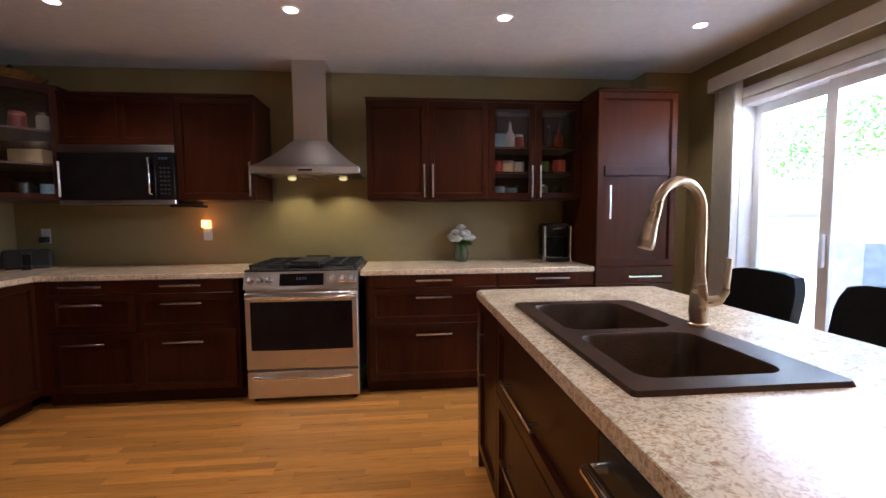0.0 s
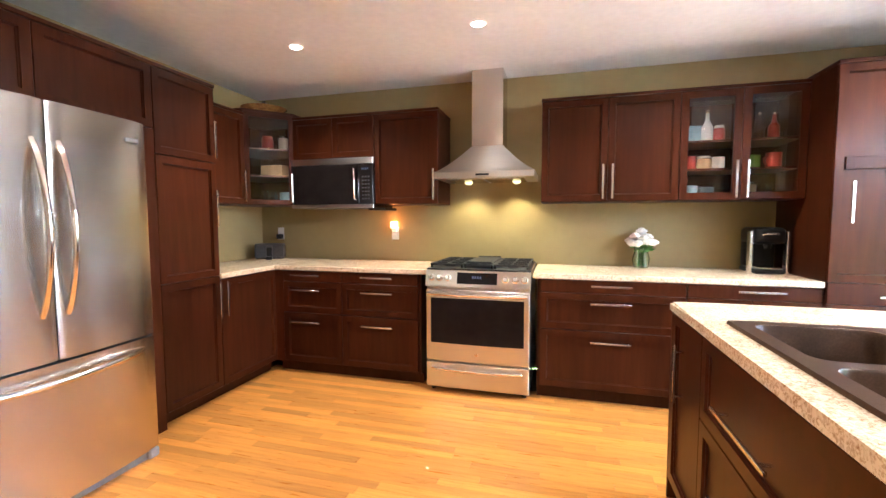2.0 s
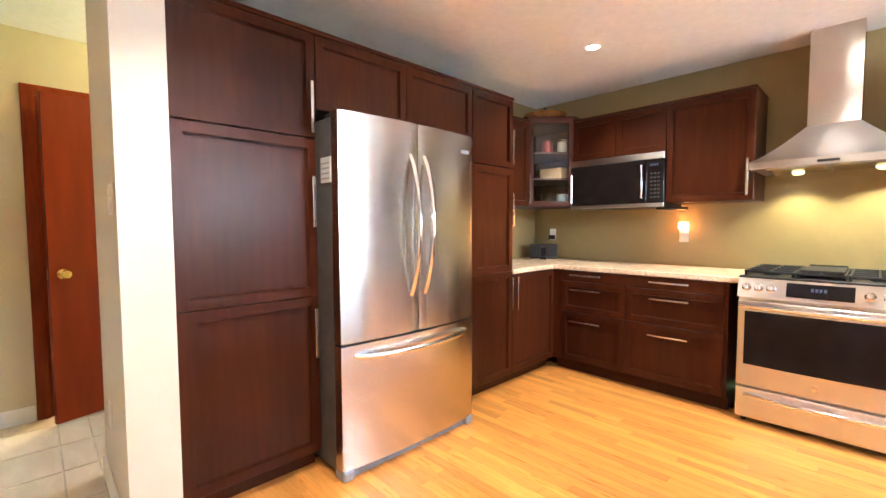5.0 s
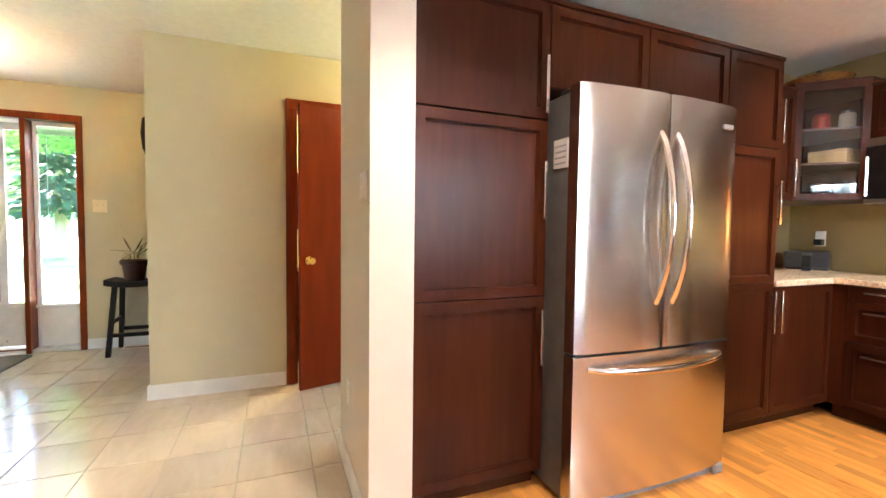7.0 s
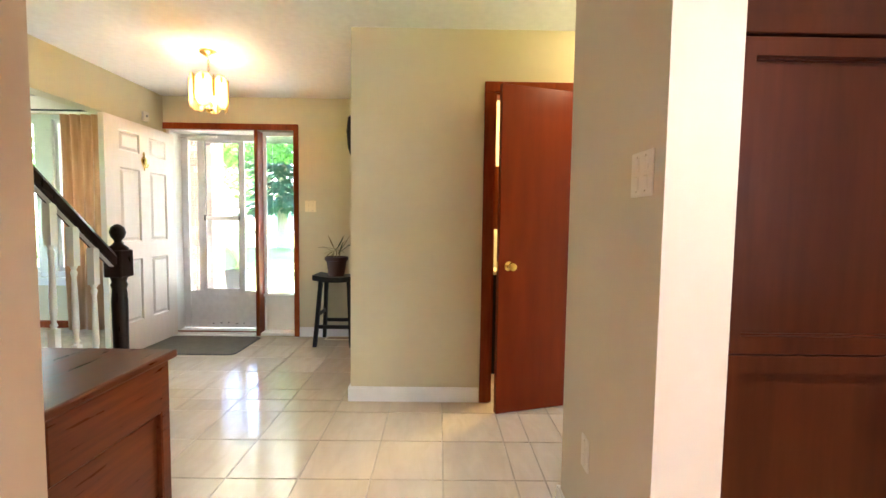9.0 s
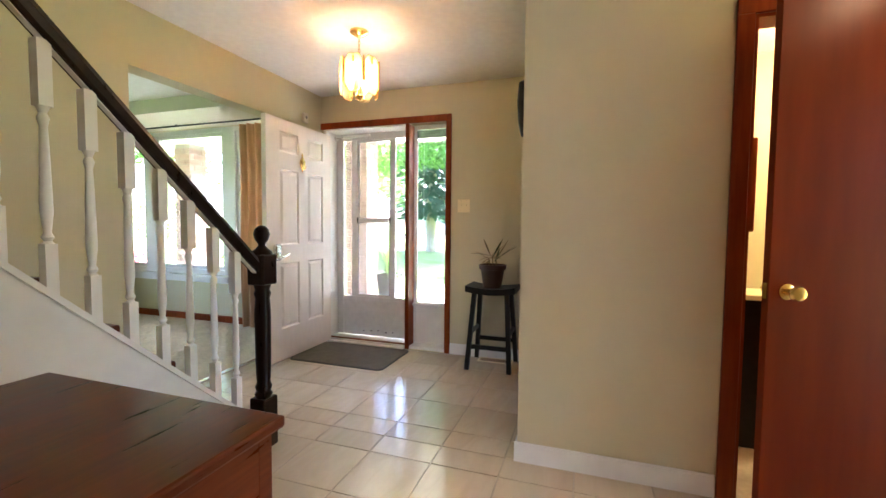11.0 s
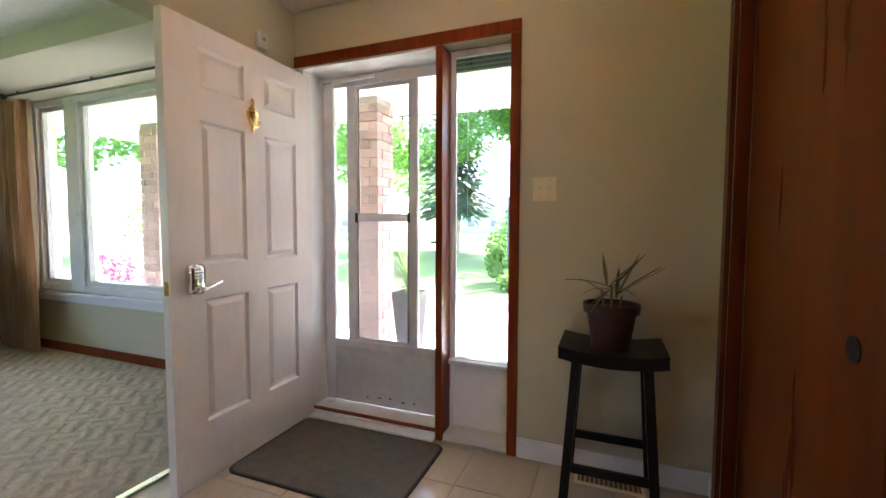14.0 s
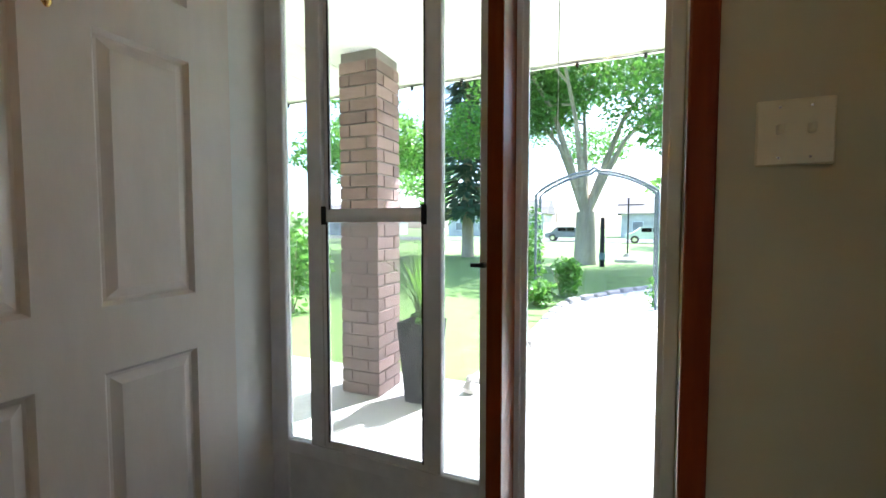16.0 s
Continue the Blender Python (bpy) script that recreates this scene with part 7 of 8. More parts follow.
jar(GX + 0.20, GY + 0.01, 1.617, 0.055, 0.10, M_TAN, M_PETAL, "tan jar with a pale lid on the middle shelf")
mug(GX + 0.29, GY, 1.617, 0.042, 0.09, M_PAPER, "pale grey cup on the middle shelf", 120)
mug(GX + 0.49, GY - 0.02, 1.617, 0.05, 0.09, M_GREENW, "green glazed mug on the middle shelf", 190)
mug(GX + 0.62, GY - 0.02, 1.617, 0.047, 0.105, M_MUGR, "orange-red mug on the middle shelf", 200)
box_item(GX + 0.12, GY, 1.807, 0.09, 0.1, 0.12, M_BLUEW, "pale blue carton on the top shelf")
bottle(GX + 0.215, GY, 1.807, 0.036, 0.23, M_PAPER, "tall pale grey bottle on the top shelf")
jar(GX + 0.29, GY, 1.807, 0.036, 0.12, M_MUGR, M_PAPER, "dark red jar on the top shelf")
bottle(GX + 0.46, GY, 1.807, 0.034, 0.21, M_VASE, "clear glass bottle on the top shelf")
bottle(GX + 0.54, GY + 0.02, 1.807, 0.032, 0.20, M_TERRA, "dark brown bottle on the top shelf")
bottle(GX + 0.62, GY, 1.807, 0.034, 0.19, M_MUGR, "dark red bottle on the top shelf")
# corner cabinet shelves
jar(-2.30, 3.24, 1.885, 0.05, 0.13, M_MUGR, M_MUGR, "red tin in the corner cabinet")
jar(-2.19, 3.32, 1.885, 0.045, 0.14, M_PETAL, M_NICKEL, "white canister in the corner cabinet")
box_item(-2.24, 3.28, 1.655, 0.22, 0.16, 0.10, M_TAN, "tan woven basket in the corner cabinet", "basket")
mug(-2.28, 3.22, 1.42, 0.06, 0.11, M_VASE, "clear glass jug in the corner cabinet", 0)
mug(-2.18, 3.32, 1.42, 0.055, 0.10, M_BLUEW, "pale blue cup in the corner cabinet", 30)

# ---- outdoors ----
GZ = -0.22
setting("ground", B(-400, 400, -400, 400, GZ - 0.5, GZ), M_GRASS, "green lawn reaching the horizon", "ground")
setting("porch", B(-7.85, FRONT_X - 0.24, -8.5, 0.5, GZ, -0.15, bev=0.01), M_CONC, "pale concrete porch slab", "porch")
setting("porch_soffit", B(-8.11, FRONT_X - 0.24, -9.0, 1.2, 2.54, 2.70), M_SOFFIT, "white porch soffit", "soffit")
for k in range(20):
    setting("soffit_rib", B(-8.11, FRONT_X - 0.24, -8.9 + 0.5 * k, -8.89 + 0.5 * k, 2.534, 2.54), M_SOFFIT, "soffit joint", "soffit")
setting("fascia", B(-8.15, -8.11, -9.0, 1.2, 2.52, 2.76), M_SOFFIT, "white fascia board", "trim")
g = thing("string_lights", pose(0, 0, 0), "string of small bulbs clipped along the porch edge", "string lights")
part("wire", tube(bmesh.new(), [(-8.10, -6 + 0.35 * k, 2.525 - 0.012 * (k % 2)) for k in range(21)], 0.004, 6), M_BLACK, g)
for k in range(14):
    part("bulb", lathe(bmesh.new(), [(0.008, 0), (0.016, -0.02), (0.012, -0.04), (0.003, -0.05)], (-8.10, -6 + 0.5 * k, 2.525), 10), M_BLACK, g)
# roof above, closing the house
setting("roof", boxes([(-8.2, 3.2, -9.0, 4.2, 2.76, 2.9)]), M_ROOF, "dark roof over the house", "roof")


def curved_path():
    bm = bmesh.new()
    left = [(-7.80, -3.3), (-9.2, -3.12), (-11.0, -3.1), (-12.2, -3.03), (-13.6, -2.4), (-15.2, -1.38), (-16.0, 0.5), (-16.2, 14)]
    right = [(-7.80, -0.9), (-9.5, -1.0), (-10.8, -1.0), (-11.8, -0.9), (-12.5, -0.5), (-12.8, 0.3), (-12.9, 1.8), (-12.9, 14)]
    rows = [[bm.verts.new((x, y, z)) for x, y in line] for line in (left, right) for z in (GZ - 0.03, GZ + 0.03)]
    a0, a1, b0, b1 = rows
    for k in range(len(left) - 1):
        bm.faces.new((a1[k], b1[k], b1[k + 1], a1[k + 1]))
        bm.faces.new((a0[k], a1[k], a1[k + 1], a0[k + 1]))
        bm.faces.new((b0[k], b0[k + 1], b1[k + 1], b1[k]))
        bm.faces.new((a0[k], a0[k + 1], b0[k + 1], b0[k]))
    bm.faces.new((a0[0], b0[0], b1[0], a1[0]))
    bm.faces.new((a0[-1], a1[-1], b1[-1], b0[-1]))
    setting("path", bm, M_CONC, "pale concrete garden path", "path")
    rnd = random.Random(21)
    for line in (left, right):
        for (x0, y0), (x1, y1) in zip(line, line[1:-1]):
            n = max(2, int(math.hypot(x1 - x0, y1 - y0) / 0.42))
            for k in range(n):
                s = (k + 0.5) / n
                bm = B(-0.19, 0.19, -0.07, 0.07, -0.04, 0.07 + 0.02 * rnd.random(), bev=0.02)
                solo("edging_stone", bm, M_STONE, pose(x0 + (x1 - x0) * s, y0 + (y1 - y0) * s, GZ + 0.03, 0, 0, math.degrees(math.atan2(y1 - y0, x1 - x0)) + rnd.uniform(-4, 4)), "grey stone edging the garden path", "stone", "path edging")


curved_path()
setting("road", B(-60, -46, -200, 200, GZ, GZ + 0.02), M_ASPH, "asphalt road in the distance", "road")


def planter():
    p = thing("porch_planter", pose(-7.37, -3.55, -0.15), "tall dark planter with spiky grass on the porch", "planter")
    bm = bmesh.new()
    lo, hi = 0.10, 0.145
    a = [bm.verts.new((x * lo, y * lo, 0)) for x, y in ((-1, -1), (1, -1), (1, 1), (-1, 1))]
    b = [bm.verts.new((x * hi, y * hi, 0.62)) for x, y in ((-1, -1), (1, -1), (1, 1), (-1, 1))]
    c = [bm.verts.new((x * hi * 0.88, y * hi * 0.88, 0.62)) for x, y in ((-1, -1), (1, -1), (1, 1), (-1, 1))]
    d = [bm.verts.new((x * hi * 0.86, y * hi * 0.86, 0.56)) for x, y in ((-1, -1), (1, -1), (1, 1), (-1, 1))]
    bm.faces.new(a)
    bm.faces.new(d)
    for p0, p1 in ((a, b), (b, c), (c, d)):
        for k in range(4):
            bm.faces.new((p0[k], p0[(k + 1) % 4], p1[(k + 1) % 4], p1[k]))
    part("pot", bm, M_IRON, p, "dark grey tapered pot")
    rnd = random.Random(4)
    bm = bmesh.new()
    for k in range(70):
        a = rnd.uniform(0, 6.28)
        L, lean = rnd.uniform(0.35, 0.75), rnd.uniform(0.05, 0.6)
        o, s = Vector((math.cos(a), math.sin(a), 0)), Vector((-math.sin(a), math.cos(a), 0)) * 0.011
        prev = None
        for j in range(6):
            t = j / 5
            c = o * (0.03 + lean * L * t * t) + Vector((0, 0, 0.56 + L * t * (1 - 0.35 * lean * t)))
            q = (bm.verts.new(c - s * (1 - t * 0.9)), bm.verts.new(c + s * (1 - t * 0.9)))
            if prev:
                bm.faces.new((prev[0], prev[1], q[1], q[0]))
            prev = q
    part("grass", bm, M_BLADE, p, "long green blades")
    part("flowers", leaf_cloud(bmesh.new(), [((0.1, 0.05, 0.62), (0.12, 0.12, 0.08))], 60, 0.045, rnd), M_LEAF, p)


planter()


def tree(x, y, h, r, crown, count, leaf, seed, label, forks=5):
    rnd = random.Random(seed)
    t = thing("tree", pose(x, y, GZ), label, "tree")
    bm = bmesh.new()
    fork = h * (0.18 if r > 0.38 else 0.22)
    tube(bm, [(0, 0, -0.1), (0, 0, 0.25), (0.03, 0.02, fork * 0.5), (0.0, 0.0, fork)], r * 1.15, 14, r * 0.85)
    blobs = []
    for k in range(forks):
        a = k * math.tau / forks + rnd.uniform(-0.3, 0.3)
        tip = Vector((math.cos(a) * crown * rnd.uniform(0.45, 0.8), math.sin(a) * crown * rnd.uniform(0.45, 0.8), h * rnd.uniform(0.6, 0.85)))
        mid = Vector((tip.x * 0.35, tip.y * 0.35, fork + (tip.z - fork) * 0.5))
        tube(bm, [(0, 0, fork * 0.92), mid * 0.5 + Vector((0, 0, fork * 0.5)), mid, tip], r * 0.42, 8, r * 0.1)
        for q in range(3):
            e = mid.lerp(tip, 0.3 + 0.25 * q) + Vector((rnd.uniform(-1, 1), rnd.uniform(-1, 1), rnd.uniform(-0.2, 0.8))) * crown * 0.4
            tube(bm, [mid.lerp(tip, 0.15 + 0.2 * q), e], r * 0.13, 6, r * 0.05)
            blobs.append((e, (crown * 0.32, crown * 0.32, crown * 0.24)))
        blobs.append((tip, (crown * 0.4, crown * 0.4, crown * 0.3)))
    for k in range(5):
        a = rnd.uniform(0, 6.28)
        blobs.append(((crown * 0.85 * math.cos(a), crown * 0.85 * math.sin(a), h * rnd.uniform(0.36, 0.5)), (crown * 0.32, crown * 0.32, crown * 0.17)))
    part("trunk", bm, M_BARK, t, "", True)
    part("crown", leaf_cloud(bmesh.new(), blobs, count, leaf, rnd), M_LEAF, t)


tree(-21.3, -3.36, 11.0, 0.40, 5.4, 62000, 0.15, 31, "large maple tree with a forked trunk on the lawn", 6)
tree(-24.5, -14.5, 10.0, 0.32, 4.5, 11000, 0.22, 32, "broad leafy tree on the lawn")
tree(-16.0, -19.0, 9.0, 0.25, 4.0, 8000, 0.22, 33, "leafy tree beside the lawn")
tree(-40.0, 6.0, 11.0, 0.35, 5.5, 3500, 0.5, 34, "leafy street tree in the distance")
tree(-42.0, -24.0, 12.0, 0.35, 6.0, 3500, 0.5, 35, "leafy street tree in the distance")
tree(11.0, 7.0, 8.0, 0.2, 3.6, 22000, 0.075, 36, "leafy tree behind the patio")
tree(13.0, 1.0, 8.0, 0.2, 3.6, 22000, 0.075, 37, "leafy tree behind the patio")


def spruce(x, y, h, r, seed, label):
    rnd = random.Random(seed)
    t = thing("spruce_tree", pose(x, y, GZ), label, "tree")
    part("trunk", rod(bmesh.new(), (0, 0, -0.1), (0, 0, h * 0.95), 0.32, 0.04, 10), M_BARK, t, "", True)
    bm = bmesh.new()
    for k in range(4200):
        s = rnd.random() ** 1.3
        z = h * (0.20 + 0.78 * s)
        rad = r * (1 - s) ** 0.8 * rnd.uniform(0.25, 1.0) * (0.8 + 0.2 * math.sin(z * 7))
        a = rnd.uniform(0, 6.28)
        p = Vector((rad * math.cos(a), rad * math.sin(a), z - 0.25 * rad))
        d = Vector((math.cos(a), math.sin(a), -0.45)).normalized()
        u = Vector((-math.sin(a), math.cos(a), rnd.uniform(-0.3, 0.3)))
        L, w = rnd.uniform(0.3, 0.6), rnd.uniform(0.06, 0.14)
        q = [bm.verts.new(v) for v in (p - u * w, p + d * L, p + u * w, p - d * 0.1)]
        bm.faces.new((q[0], q[1], q[3]))
        bm.faces.new((q[1], q[2], q[3]))
    part("crown", bm, M_NEEDLE, t)


spruce(-23.4, -8.8, 11.0, 3.0, 41, "blue-green spruce with bare lower trunk on the lawn")


def bush(x, y, r, h, n, seed, label, mat=None, leaf=0.10):
    rnd = random.Random(seed)
    b = thing("bush", pose(x, y, GZ), label, "bush")
    bm = bmesh.new()
    for k in range(7):
        a = rnd.uniform(0, 6.28)
        rod(bm, (0, 0, -0.02), (r * 0.6 * math.cos(a), r * 0.6 * math.sin(a), h * 0.7), 0.015, 0.005, 6)
    part("stems", bm, M_BARK, b)
    blobs = [((rnd.uniform(-0.5, 0.5) * r, rnd.uniform(-0.5, 0.5) * r, h * rnd.uniform(0.25, 0.75)), (r * 0.55, r * 0.55, h * 0.3)) for _ in range(8)]
    part("foliage", leaf_cloud(bmesh.new(), blobs, n, leaf, rnd), mat or M_LEAF, b)


bush(-13.5, -3.25, 0.42, 0.85, 800, 51, "rounded green bush beside the garden path")
bush(-13.0, -4.0, 0.45, 1.6, 1100, 52, "tall green shrub beside the garden arch")
bush(-12.0, -3.5, 0.35, 0.5, 500, 53, "low green bush by the path edging")
bush(-11.5, -9.5, 1.2, 1.8, 1200, 54, "green shrub beyond the porch")
bush(-9.9, -7.15, 0.75, 1.7, 1300, 55, "green shrub beyond the porch")
bush(-8.5, -10.2, 0.42, 0.95, 450, 56, "pink flowering bush beyond the window", M_PINK)
bush(-11.6, -0.55, 0.4, 0.6, 450, 57, "low leafy plant at the path edge")
bush(-9.8, -0.55, 0.35, 0.75, 400, 58, "leafy plant with pale stems at the path edge")
bush(-13.0, -15.0, 1.8, 2.4, 1200, 59, "large green shrub beyond the window")
bush(6.8, 4.5, 1.0, 1.6, 900, 60, "green shrub beside the patio")


M_ARCH = surface("pale blue-grey painted metal", (0.085, 0.105, 0.115), (0.12, 0.14, 0.15), 20, 0.45)


def garden_arch():
    a = thing("garden_arch", pose(-12.5, -2.58, GZ), "pale metal garden arch over the path", "garden arch")
    pts = [(0, -1.0, 0), (0, -1.0, 2.0)] + [(0, -1.0 + 0.1 * k, 2.0 + 0.38 * math.sin(math.pi * k / 20) ** 0.8 + (0.06 if k == 10 else 0)) for k in range(1, 20)] + [(0, 1.0, 2.0), (0, 1.0, 0)]
    for dx in (-0.22, 0.22):
        part("hoop", tube(bmesh.new(), [(x + dx, y, z) for x, y, z in pts], 0.026, 8), M_ARCH, a, "", True)
    for y in (-1.0, 1.0):
        for k in range(8):
            part("rung", rod(bmesh.new(), (-0.22, y, 0.2 + 0.27 * k), (0.22, y, 0.2 + 0.27 * k), 0.012, sides=6), M_ARCH, a)
    for k in range(3, 20, 3):
        p = pts[k + 1]
        part("rung", rod(bmesh.new(), (-0.22, p[1], p[2]), (0.22, p[1], p[2]), 0.012, sides=6), M_ARCH, a)
    rnd = random.Random(3)
    part("vine", leaf_cloud(bmesh.new(), [((0, -1.0, 0.6), (0.28, 0.16, 0.6)), ((0, -1.05, 1.4), (0.22, 0.14, 0.5)), ((0, 1.05, 0.3), (0.22, 0.2, 0.3))], 380, 0.09, rnd), M_LEAF, a, "climbing green leaves")


garden_arch()


def lamp_post():
    p = thing("yard_post", pose(-20.5, -2.72, GZ), "dark post with a blue band on the lawn", "post")
    part("post", rod(bmesh.new(), (0, 0, 0), (0, 0, 1.75), 0.09, 0.07), M_BLACK, p)
    part("band", rod(bmesh.new(), (0, 0, 0.25), (0, 0, 0.5), 0.11), M_BLUEW, p)
    q = thing("bird_feeder", pose(-23.0, -1.85, GZ), "dark cross-shaped bird feeder pole in the garden", "bird feeder")
    part("pole", rod(bmesh.new(), (0, 0, 0), (0, 0, 2.6), 0.03), M_BLACK, q)
    part("arm", B(-0.02, 0.02, -0.55, 0.55, 2.28, 2.32), M_BLACK, q)
    part("base", lathe(bmesh.new(), [(0.5, 0.0), (0.45, 0.12), (0.2, 0.22), (0.1, 0.35)]), M_STONE, q)


lamp_post()


def parked_car(x, y, paint, label):
    c = thing("car", pose(x, y, GZ + 0.02, 0, 0, 90), label, "car")
    prof = [(-2.1, 0.35), (-2.15, 0.75), (-1.5, 0.9), (-0.9, 1.4), (0.7, 1.42), (1.35, 0.95), (2.1, 0.82), (2.15, 0.4)]
    bm = bmesh.new()
    a = [bm.verts.new((px, -0.85, z)) for px, z in prof]
    b = [bm.verts.new((px, 0.85, z)) for px, z in prof]
    bm.faces.new(a), bm.faces.new(b)
    for k in range(8):
        bm.faces.new((a[k], a[(k + 1) % 8], b[(k + 1) % 8], b[k]))
    part("body", bm, paint, c)
    part("side_window", boxes([(-0.85, -0.05, -0.86, 0.86, 0.98, 1.32), (0.02, 0.75, -0.86, 0.86, 0.98, 1.32)]), M_BLACKG, c)
    for wx in (-1.35, 1.35):
        for wy in (-0.78, 0.78):
            w = part("wheel", rod(bmesh.new(), (wx, wy - 0.1, 0.33), (wx, wy + 0.1, 0.33), 0.33, sides=20), M_BLACK, c)
            part("rim", rod(bmesh.new(), (wx, wy - 0.11, 0.33), (wx, wy + 0.11, 0.33), 0.2, sides=16), M_NICKEL, w)


parked_car(-45.0, 0.4, M_WHITEP, "white car parked across the road")
parked_car(-48.5, -7.0, M_GREYP, "silver car on the road")


def far_house(x, y, w, d, h, label):
    o = thing("house", pose(x, y, GZ), label, "house")
    part("wall", B(-d / 2, d / 2, -w / 2, w / 2, 0, h), M_SIDING, o)
    bm = bmesh.new()
    v = [bm.verts.new(p) for p in ((-d / 2 - 0.5, -w / 2 - 0.5, h), (d / 2 + 0.5, -w / 2 - 0.5, h), (d / 2 + 0.5, w / 2 + 0.5, h), (-d / 2 - 0.5, w / 2 + 0.5, h), (0, -w / 2 - 0.5, h + 2.4), (0, w / 2 + 0.5, h + 2.4))]
    for f in ((0, 1, 2, 3), (0, 4, 1), (3, 2, 5), (1, 4, 5, 2), (0, 3, 5, 4)):
        bm.faces.new([v[i] for i in f])
    part("roof", bm, M_ROOF, o)
    for k in range(4):
        yy = -w / 2 + w * (k + 0.5) / 4
        wn_ = part("window", B(d / 2, d / 2 + 0.06, yy - 0.7, yy + 0.7, 0.9, 2.2), M_VINYL, o)
        part("pane", B(d / 2 + 0.06, d / 2 + 0.08, yy - 0.6, yy + 0.6, 1.0, 2.1), M_GREYP, wn_)


far_house(-70, 6, 16, 9, 3.2, "pale bungalow across the road")
far_house(-72, -20, 15, 9, 3.4, "pale house across the road")
far_house(-70, 30, 15, 9, 3.2, "pale house across the road")
far_house(-70, -46, 15, 9, 3.2, "pale house across the road")
bd = thing("neighbour_house", pose(-17.5, 4.6, GZ), "white sided house corner beyond the path", "house")
part("wall", B(-4, 4, -1.6, 4, 0, 3.0), M_SIDING, bd)
part("roof", boxes([(-4.6, 4.6, -2.3, 4.6, 3.0, 3.15), (-4.4, 4.4, -1.9, 4.4, 3.15, 3.7)]), M_ROOF, bd)
# ornaments by the porch
b = thing("garden_ornament", pose(-7.62, -3.25, -0.15), "small grey bird ornament on the porch", "ornament")
part("body", lathe(bmesh.new(), [(0.01, 0), (0.05, 0.015), (0.06, 0.05), (0.035, 0.085), (0.025, 0.10), (0.03, 0.12), (0.012, 0.145)], sides=16), M_STONE, b, "", True)
# patio
setting("patio_deck", B(PATIO_X + 0.2, 7.5, -2.0, 6.5, GZ, -0.06), M_CONC, "pale patio slab", "patio")


def covered_lump(x, y, w, d, h, seed, label):
    """Garden furniture under a draped cover."""
    rnd = random.Random(seed)
    o = thing("furniture_cover", pose(x, y, -0.06), label, "furniture cover")
    bm = bmesh.new()
    rings = []
    for j in range(9):
        s = j / 8
        ring = []
        for k in range(40):
            a = k * math.tau / 40
            f = (1.0 - 0.10 * s) if s < 0.8 else (0.92 - 0.9 * (s - 0.8) * 2.2)
            e = 1.0 / max(abs(math.cos(a)), abs(math.sin(a))) ** 0.75
            fold = 1 + 0.035 * math.sin(k * 2.0 + seed) * (1 - s) + 0.02 * rnd.uniform(-1, 1)
            ring.append(bm.verts.new((w / 2 * f * e * math.cos(a) * fold, d / 2 * f * e * math.sin(a) * fold, h * min(1, s / 0.86) + (0.03 * (s > 0.86)))))
        rings.append(ring)
    for p, q in zip(rings, rings[1:]):
        for k in range(40):
            bm.faces.new((p[k], p[(k + 1) % 40], q[(k + 1) % 40], q[k]))
    bm.faces.new(rings[-1])
    part("cloth", bm, M_COVER, o, "", True)


M_COVER = surface("pale grey furniture cover", (0.30, 0.32, 0.36), (0.42, 0.44, 0.48), 12, 0.7, big=0.1)
covered_lump(4.6, 3.5, 1.0, 0.8, 1.05, 2, "pale grey cover over a barbecue on the patio")
covered_lump(5.1, 2.3, 1.3, 1.0, 0.85, 5, "pale grey cover over patio furniture")
f = thing("patio_fence", pose(9.0, 0, GZ), "weathered board fence behind the patio", "fence")
for k in range(40):
    part("board", B(-0.01, 0.01, -5.0 + 0.32 * k, -4.70 + 0.32 * k, 0.05, 1.75), M_SIDING, f)
for z in (0.35, 1.4):
    part("rail", B(0.01, 0.06, -5.0, 7.8, z, z + 0.09), M_SIDING, f)

# ---- pieces: porch column bricks, tiles, floor strips ----
def box_mesh(name, w, d, h, material, bev=0.002):
    return mesh_of(name, B(-w / 2, w / 2, -d / 2, d / 2, 0, h, bev=bev), material)


def brick_column(x0, y0, side, z0, z1, label):
    c = thing("porch_column", pose(x0 + side / 2, y0 + side / 2, z0), label, "column")
    part("core", B(-side / 2 + 0.012, side / 2 - 0.012, -side / 2 + 0.012, side / 2 - 0.012, 0, z1 - z0), M_MORTAR, c, "light mortar joints")
    course, g = 0.097, 0.011
    n = int((z1 - z0) / course)
    lw = 0.092
    long_b = side - lw - g
    brick_me = box_mesh("brick", long_b, lw, course - g, M_BRICK, 0.003)
    rnd = random.Random(7)
    for k in range(n):
        z = k * course + g / 2
        for s in range(4):
            rot = pose(0, 0, 0, 0, 0, 90 * s)
            x = -side / 2
            if k % 2:
                x += lw + g
            o = new("brick", brick_me)
            o.parent = c
            o.matrix_basis = rot @ pose(x + long_b / 2, -side / 2 + lw / 2 + rnd.uniform(-0.002, 0.002), z)
    return c


brick_column(-7.60, -4.215, 0.345, -0.15, 2.54, "pinkish brick porch column")
brick_column(-7.60, -7.615, 0.345, -0.15, 2.54, "pinkish brick porch column")

# entry tiles
TX, TY, TG = 0.352, 0.338, 0.006
tile_me = box_mesh("tile", TX - TG, TY - TG, 0.008, M_TILE, 0.0015)
floor_entry = bpy.data.objects["floor_entry"]


def lay_tile(x0, x1, y0, y1):
    full = x1 - x0 > TX - 0.002 and y1 - y0 > TY - 0.002
    me = tile_me if full else box_mesh("tile", max(0.01, x1 - x0 - TG), max(0.01, y1 - y0 - TG), 0.008, M_TILE, 0.0015)
    o = new("tile", me)
    o.parent = floor_entry
    o.matrix_basis = pose((x0 + x1) / 2, (y0 + y1) / 2, -0.008)


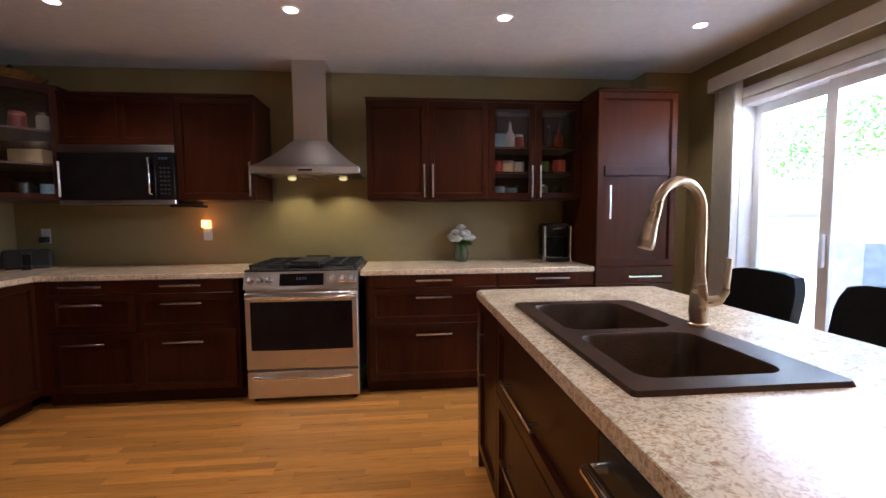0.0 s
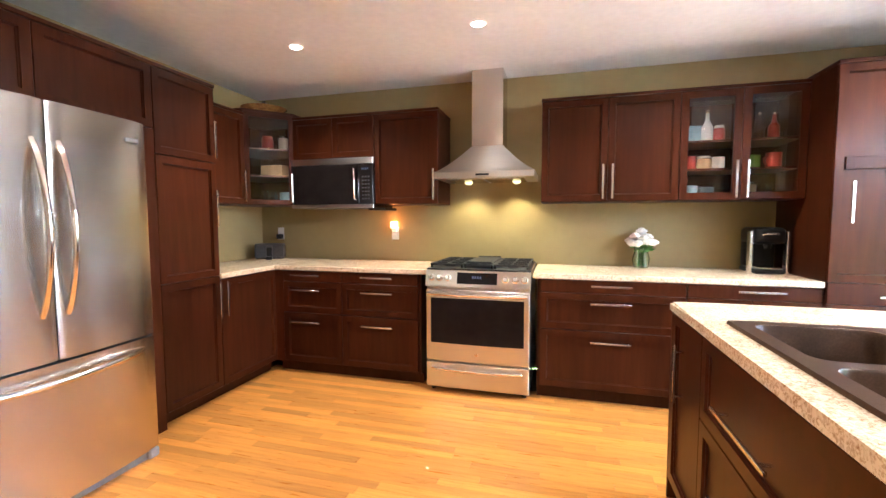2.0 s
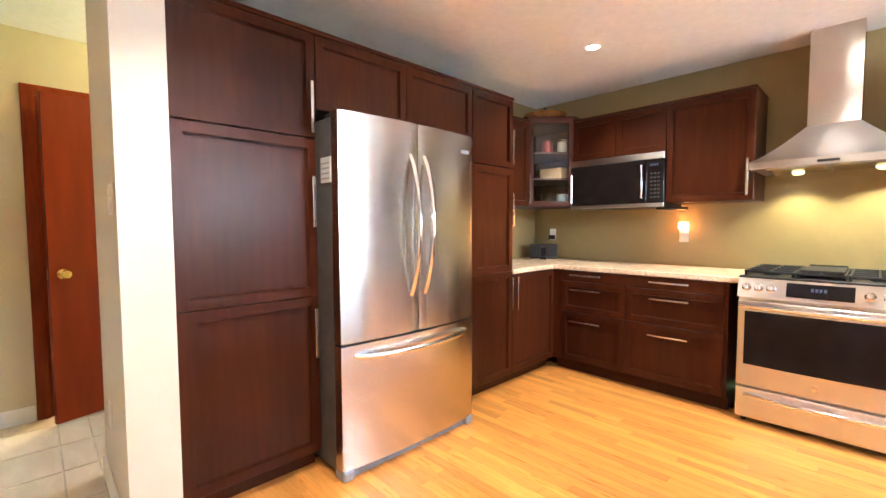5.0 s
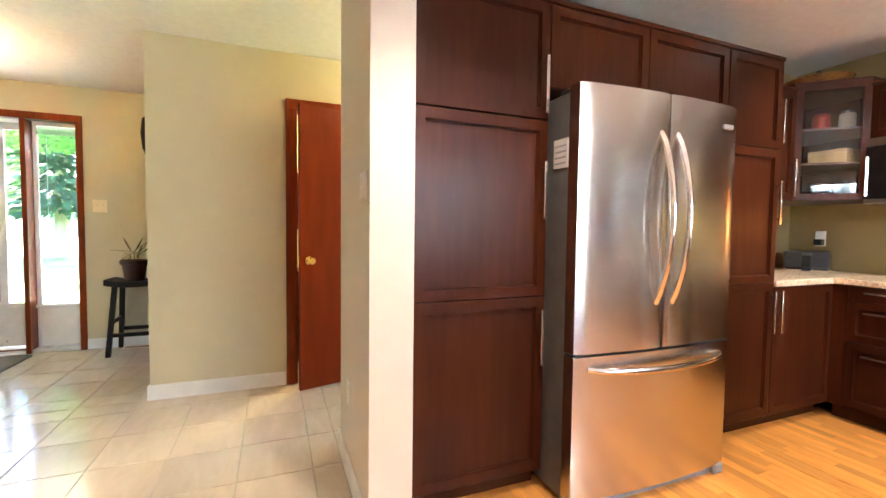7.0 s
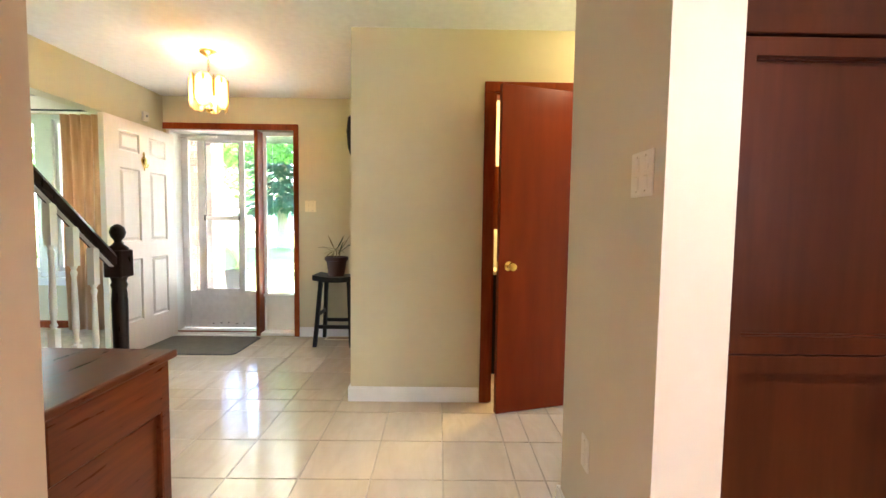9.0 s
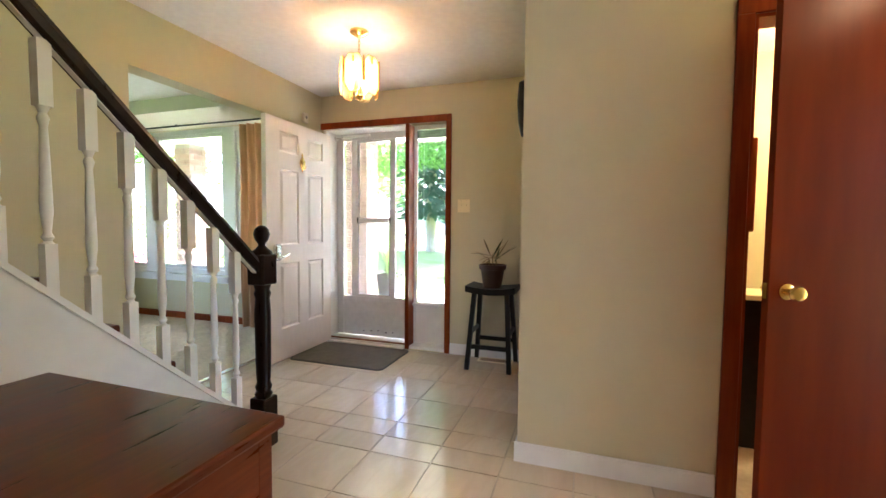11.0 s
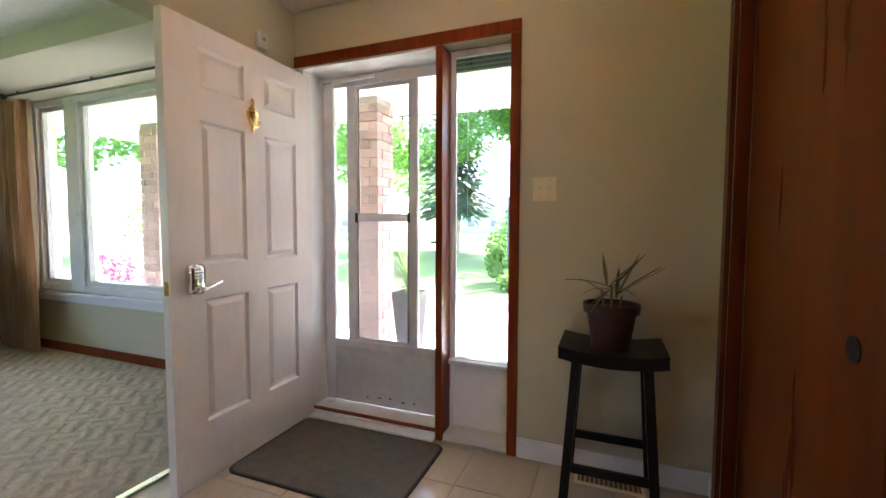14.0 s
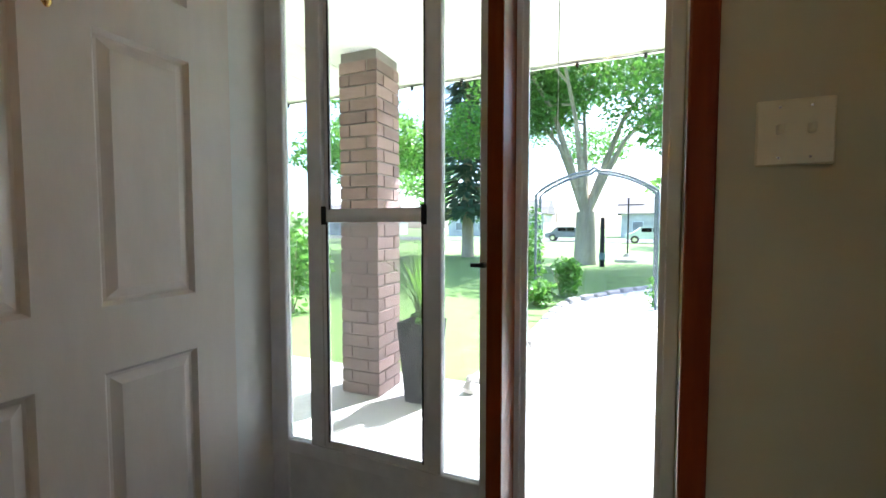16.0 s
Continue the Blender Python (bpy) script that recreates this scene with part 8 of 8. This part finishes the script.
def tile_field(ax0, ax1, ay0, ay1):
    i0, i1 = math.floor((ax0 + 4.345) / TX), math.ceil((ax1 + 4.345) / TX)
    j0, j1 = math.floor((ay0 + 2.205) / TY), math.ceil((ay1 + 2.205) / TY)
    for i in range(i0, i1):
        for j in range(j0, j1):
            x0, x1 = max(ax0, -4.345 + TX * i), min(ax1, -4.345 + TX * (i + 1))
            y0, y1 = max(ay0, -2.205 + TY * j), min(ay1, -2.205 + TY * (j + 1))
            if x1 - x0 > 0.02 and y1 - y0 > 0.02:
                lay_tile(x0, x1, y0, y1)


tile_field(FRONT_X + 0.05, HALL_X, OPEN_Y - 0.12, SIDE_Y)
tile_field(HALL_X, -2.047, OPEN_Y - 0.12, -0.034)
tile_field(HALL_X, -2.756, -0.034, 1.9)

# oak strips
rnd = random.Random(17)
floor_k = bpy.data.objects["floor_kitchen"]
W, GAP = 0.057, 0.0009
lengths = (0.35, 0.5, 0.65, 0.8, 1.0)
strip_me = {L: box_mesh("plank", L - GAP, W - GAP, 0.012, M_OAK, 0.0006) for L in lengths}
made = 0
verts, faces = [], []


def loose_strip(x0, x1, y0, y1):
    b = len(verts)
    for z in (-0.012, 0.0):
        verts.extend([(x0, y0, z), (x1, y0, z), (x1, y1, z), (x0, y1, z)])
    faces.extend([(b + 4, b + 5, b + 6, b + 7), (b, b + 1, b + 5, b + 4), (b + 1, b + 2, b + 6, b + 5), (b + 2, b + 3, b + 7, b + 6), (b + 3, b, b + 4, b + 7)])


y = -1.41
while y < 3.06:
    x = -2.12 - rnd.uniform(0, 0.6)
    lim = -2.16 if y > 0.16 else -2.045
    while x < PATIO_X:
        L = rnd.choice(lengths)
        x1 = x + L
        near = 0.75 < y < 2.95 and x > lim and x1 < 0.95
        if near and made < 300:
            o = new("plank", strip_me[L])
            o.parent = floor_k
            o.matrix_basis = pose((x + x1) / 2, y + W / 2, -0.012 + rnd.uniform(-0.0002, 0.0002))
            made += 1
        elif x1 > lim:
            loose_strip(max(x, lim) + GAP / 2, min(x1, PATIO_X) - GAP / 2, y + GAP / 2, y + W - GAP / 2)
        x = x1
    y += W
me = bpy.data.meshes.new("planks")
me.from_pydata(verts, [], faces)
me.materials.append(M_OAKJ)
o = tagged(new("planks", me), "honey oak floor strips", "", "", "stuff")
o.parent = floor_k
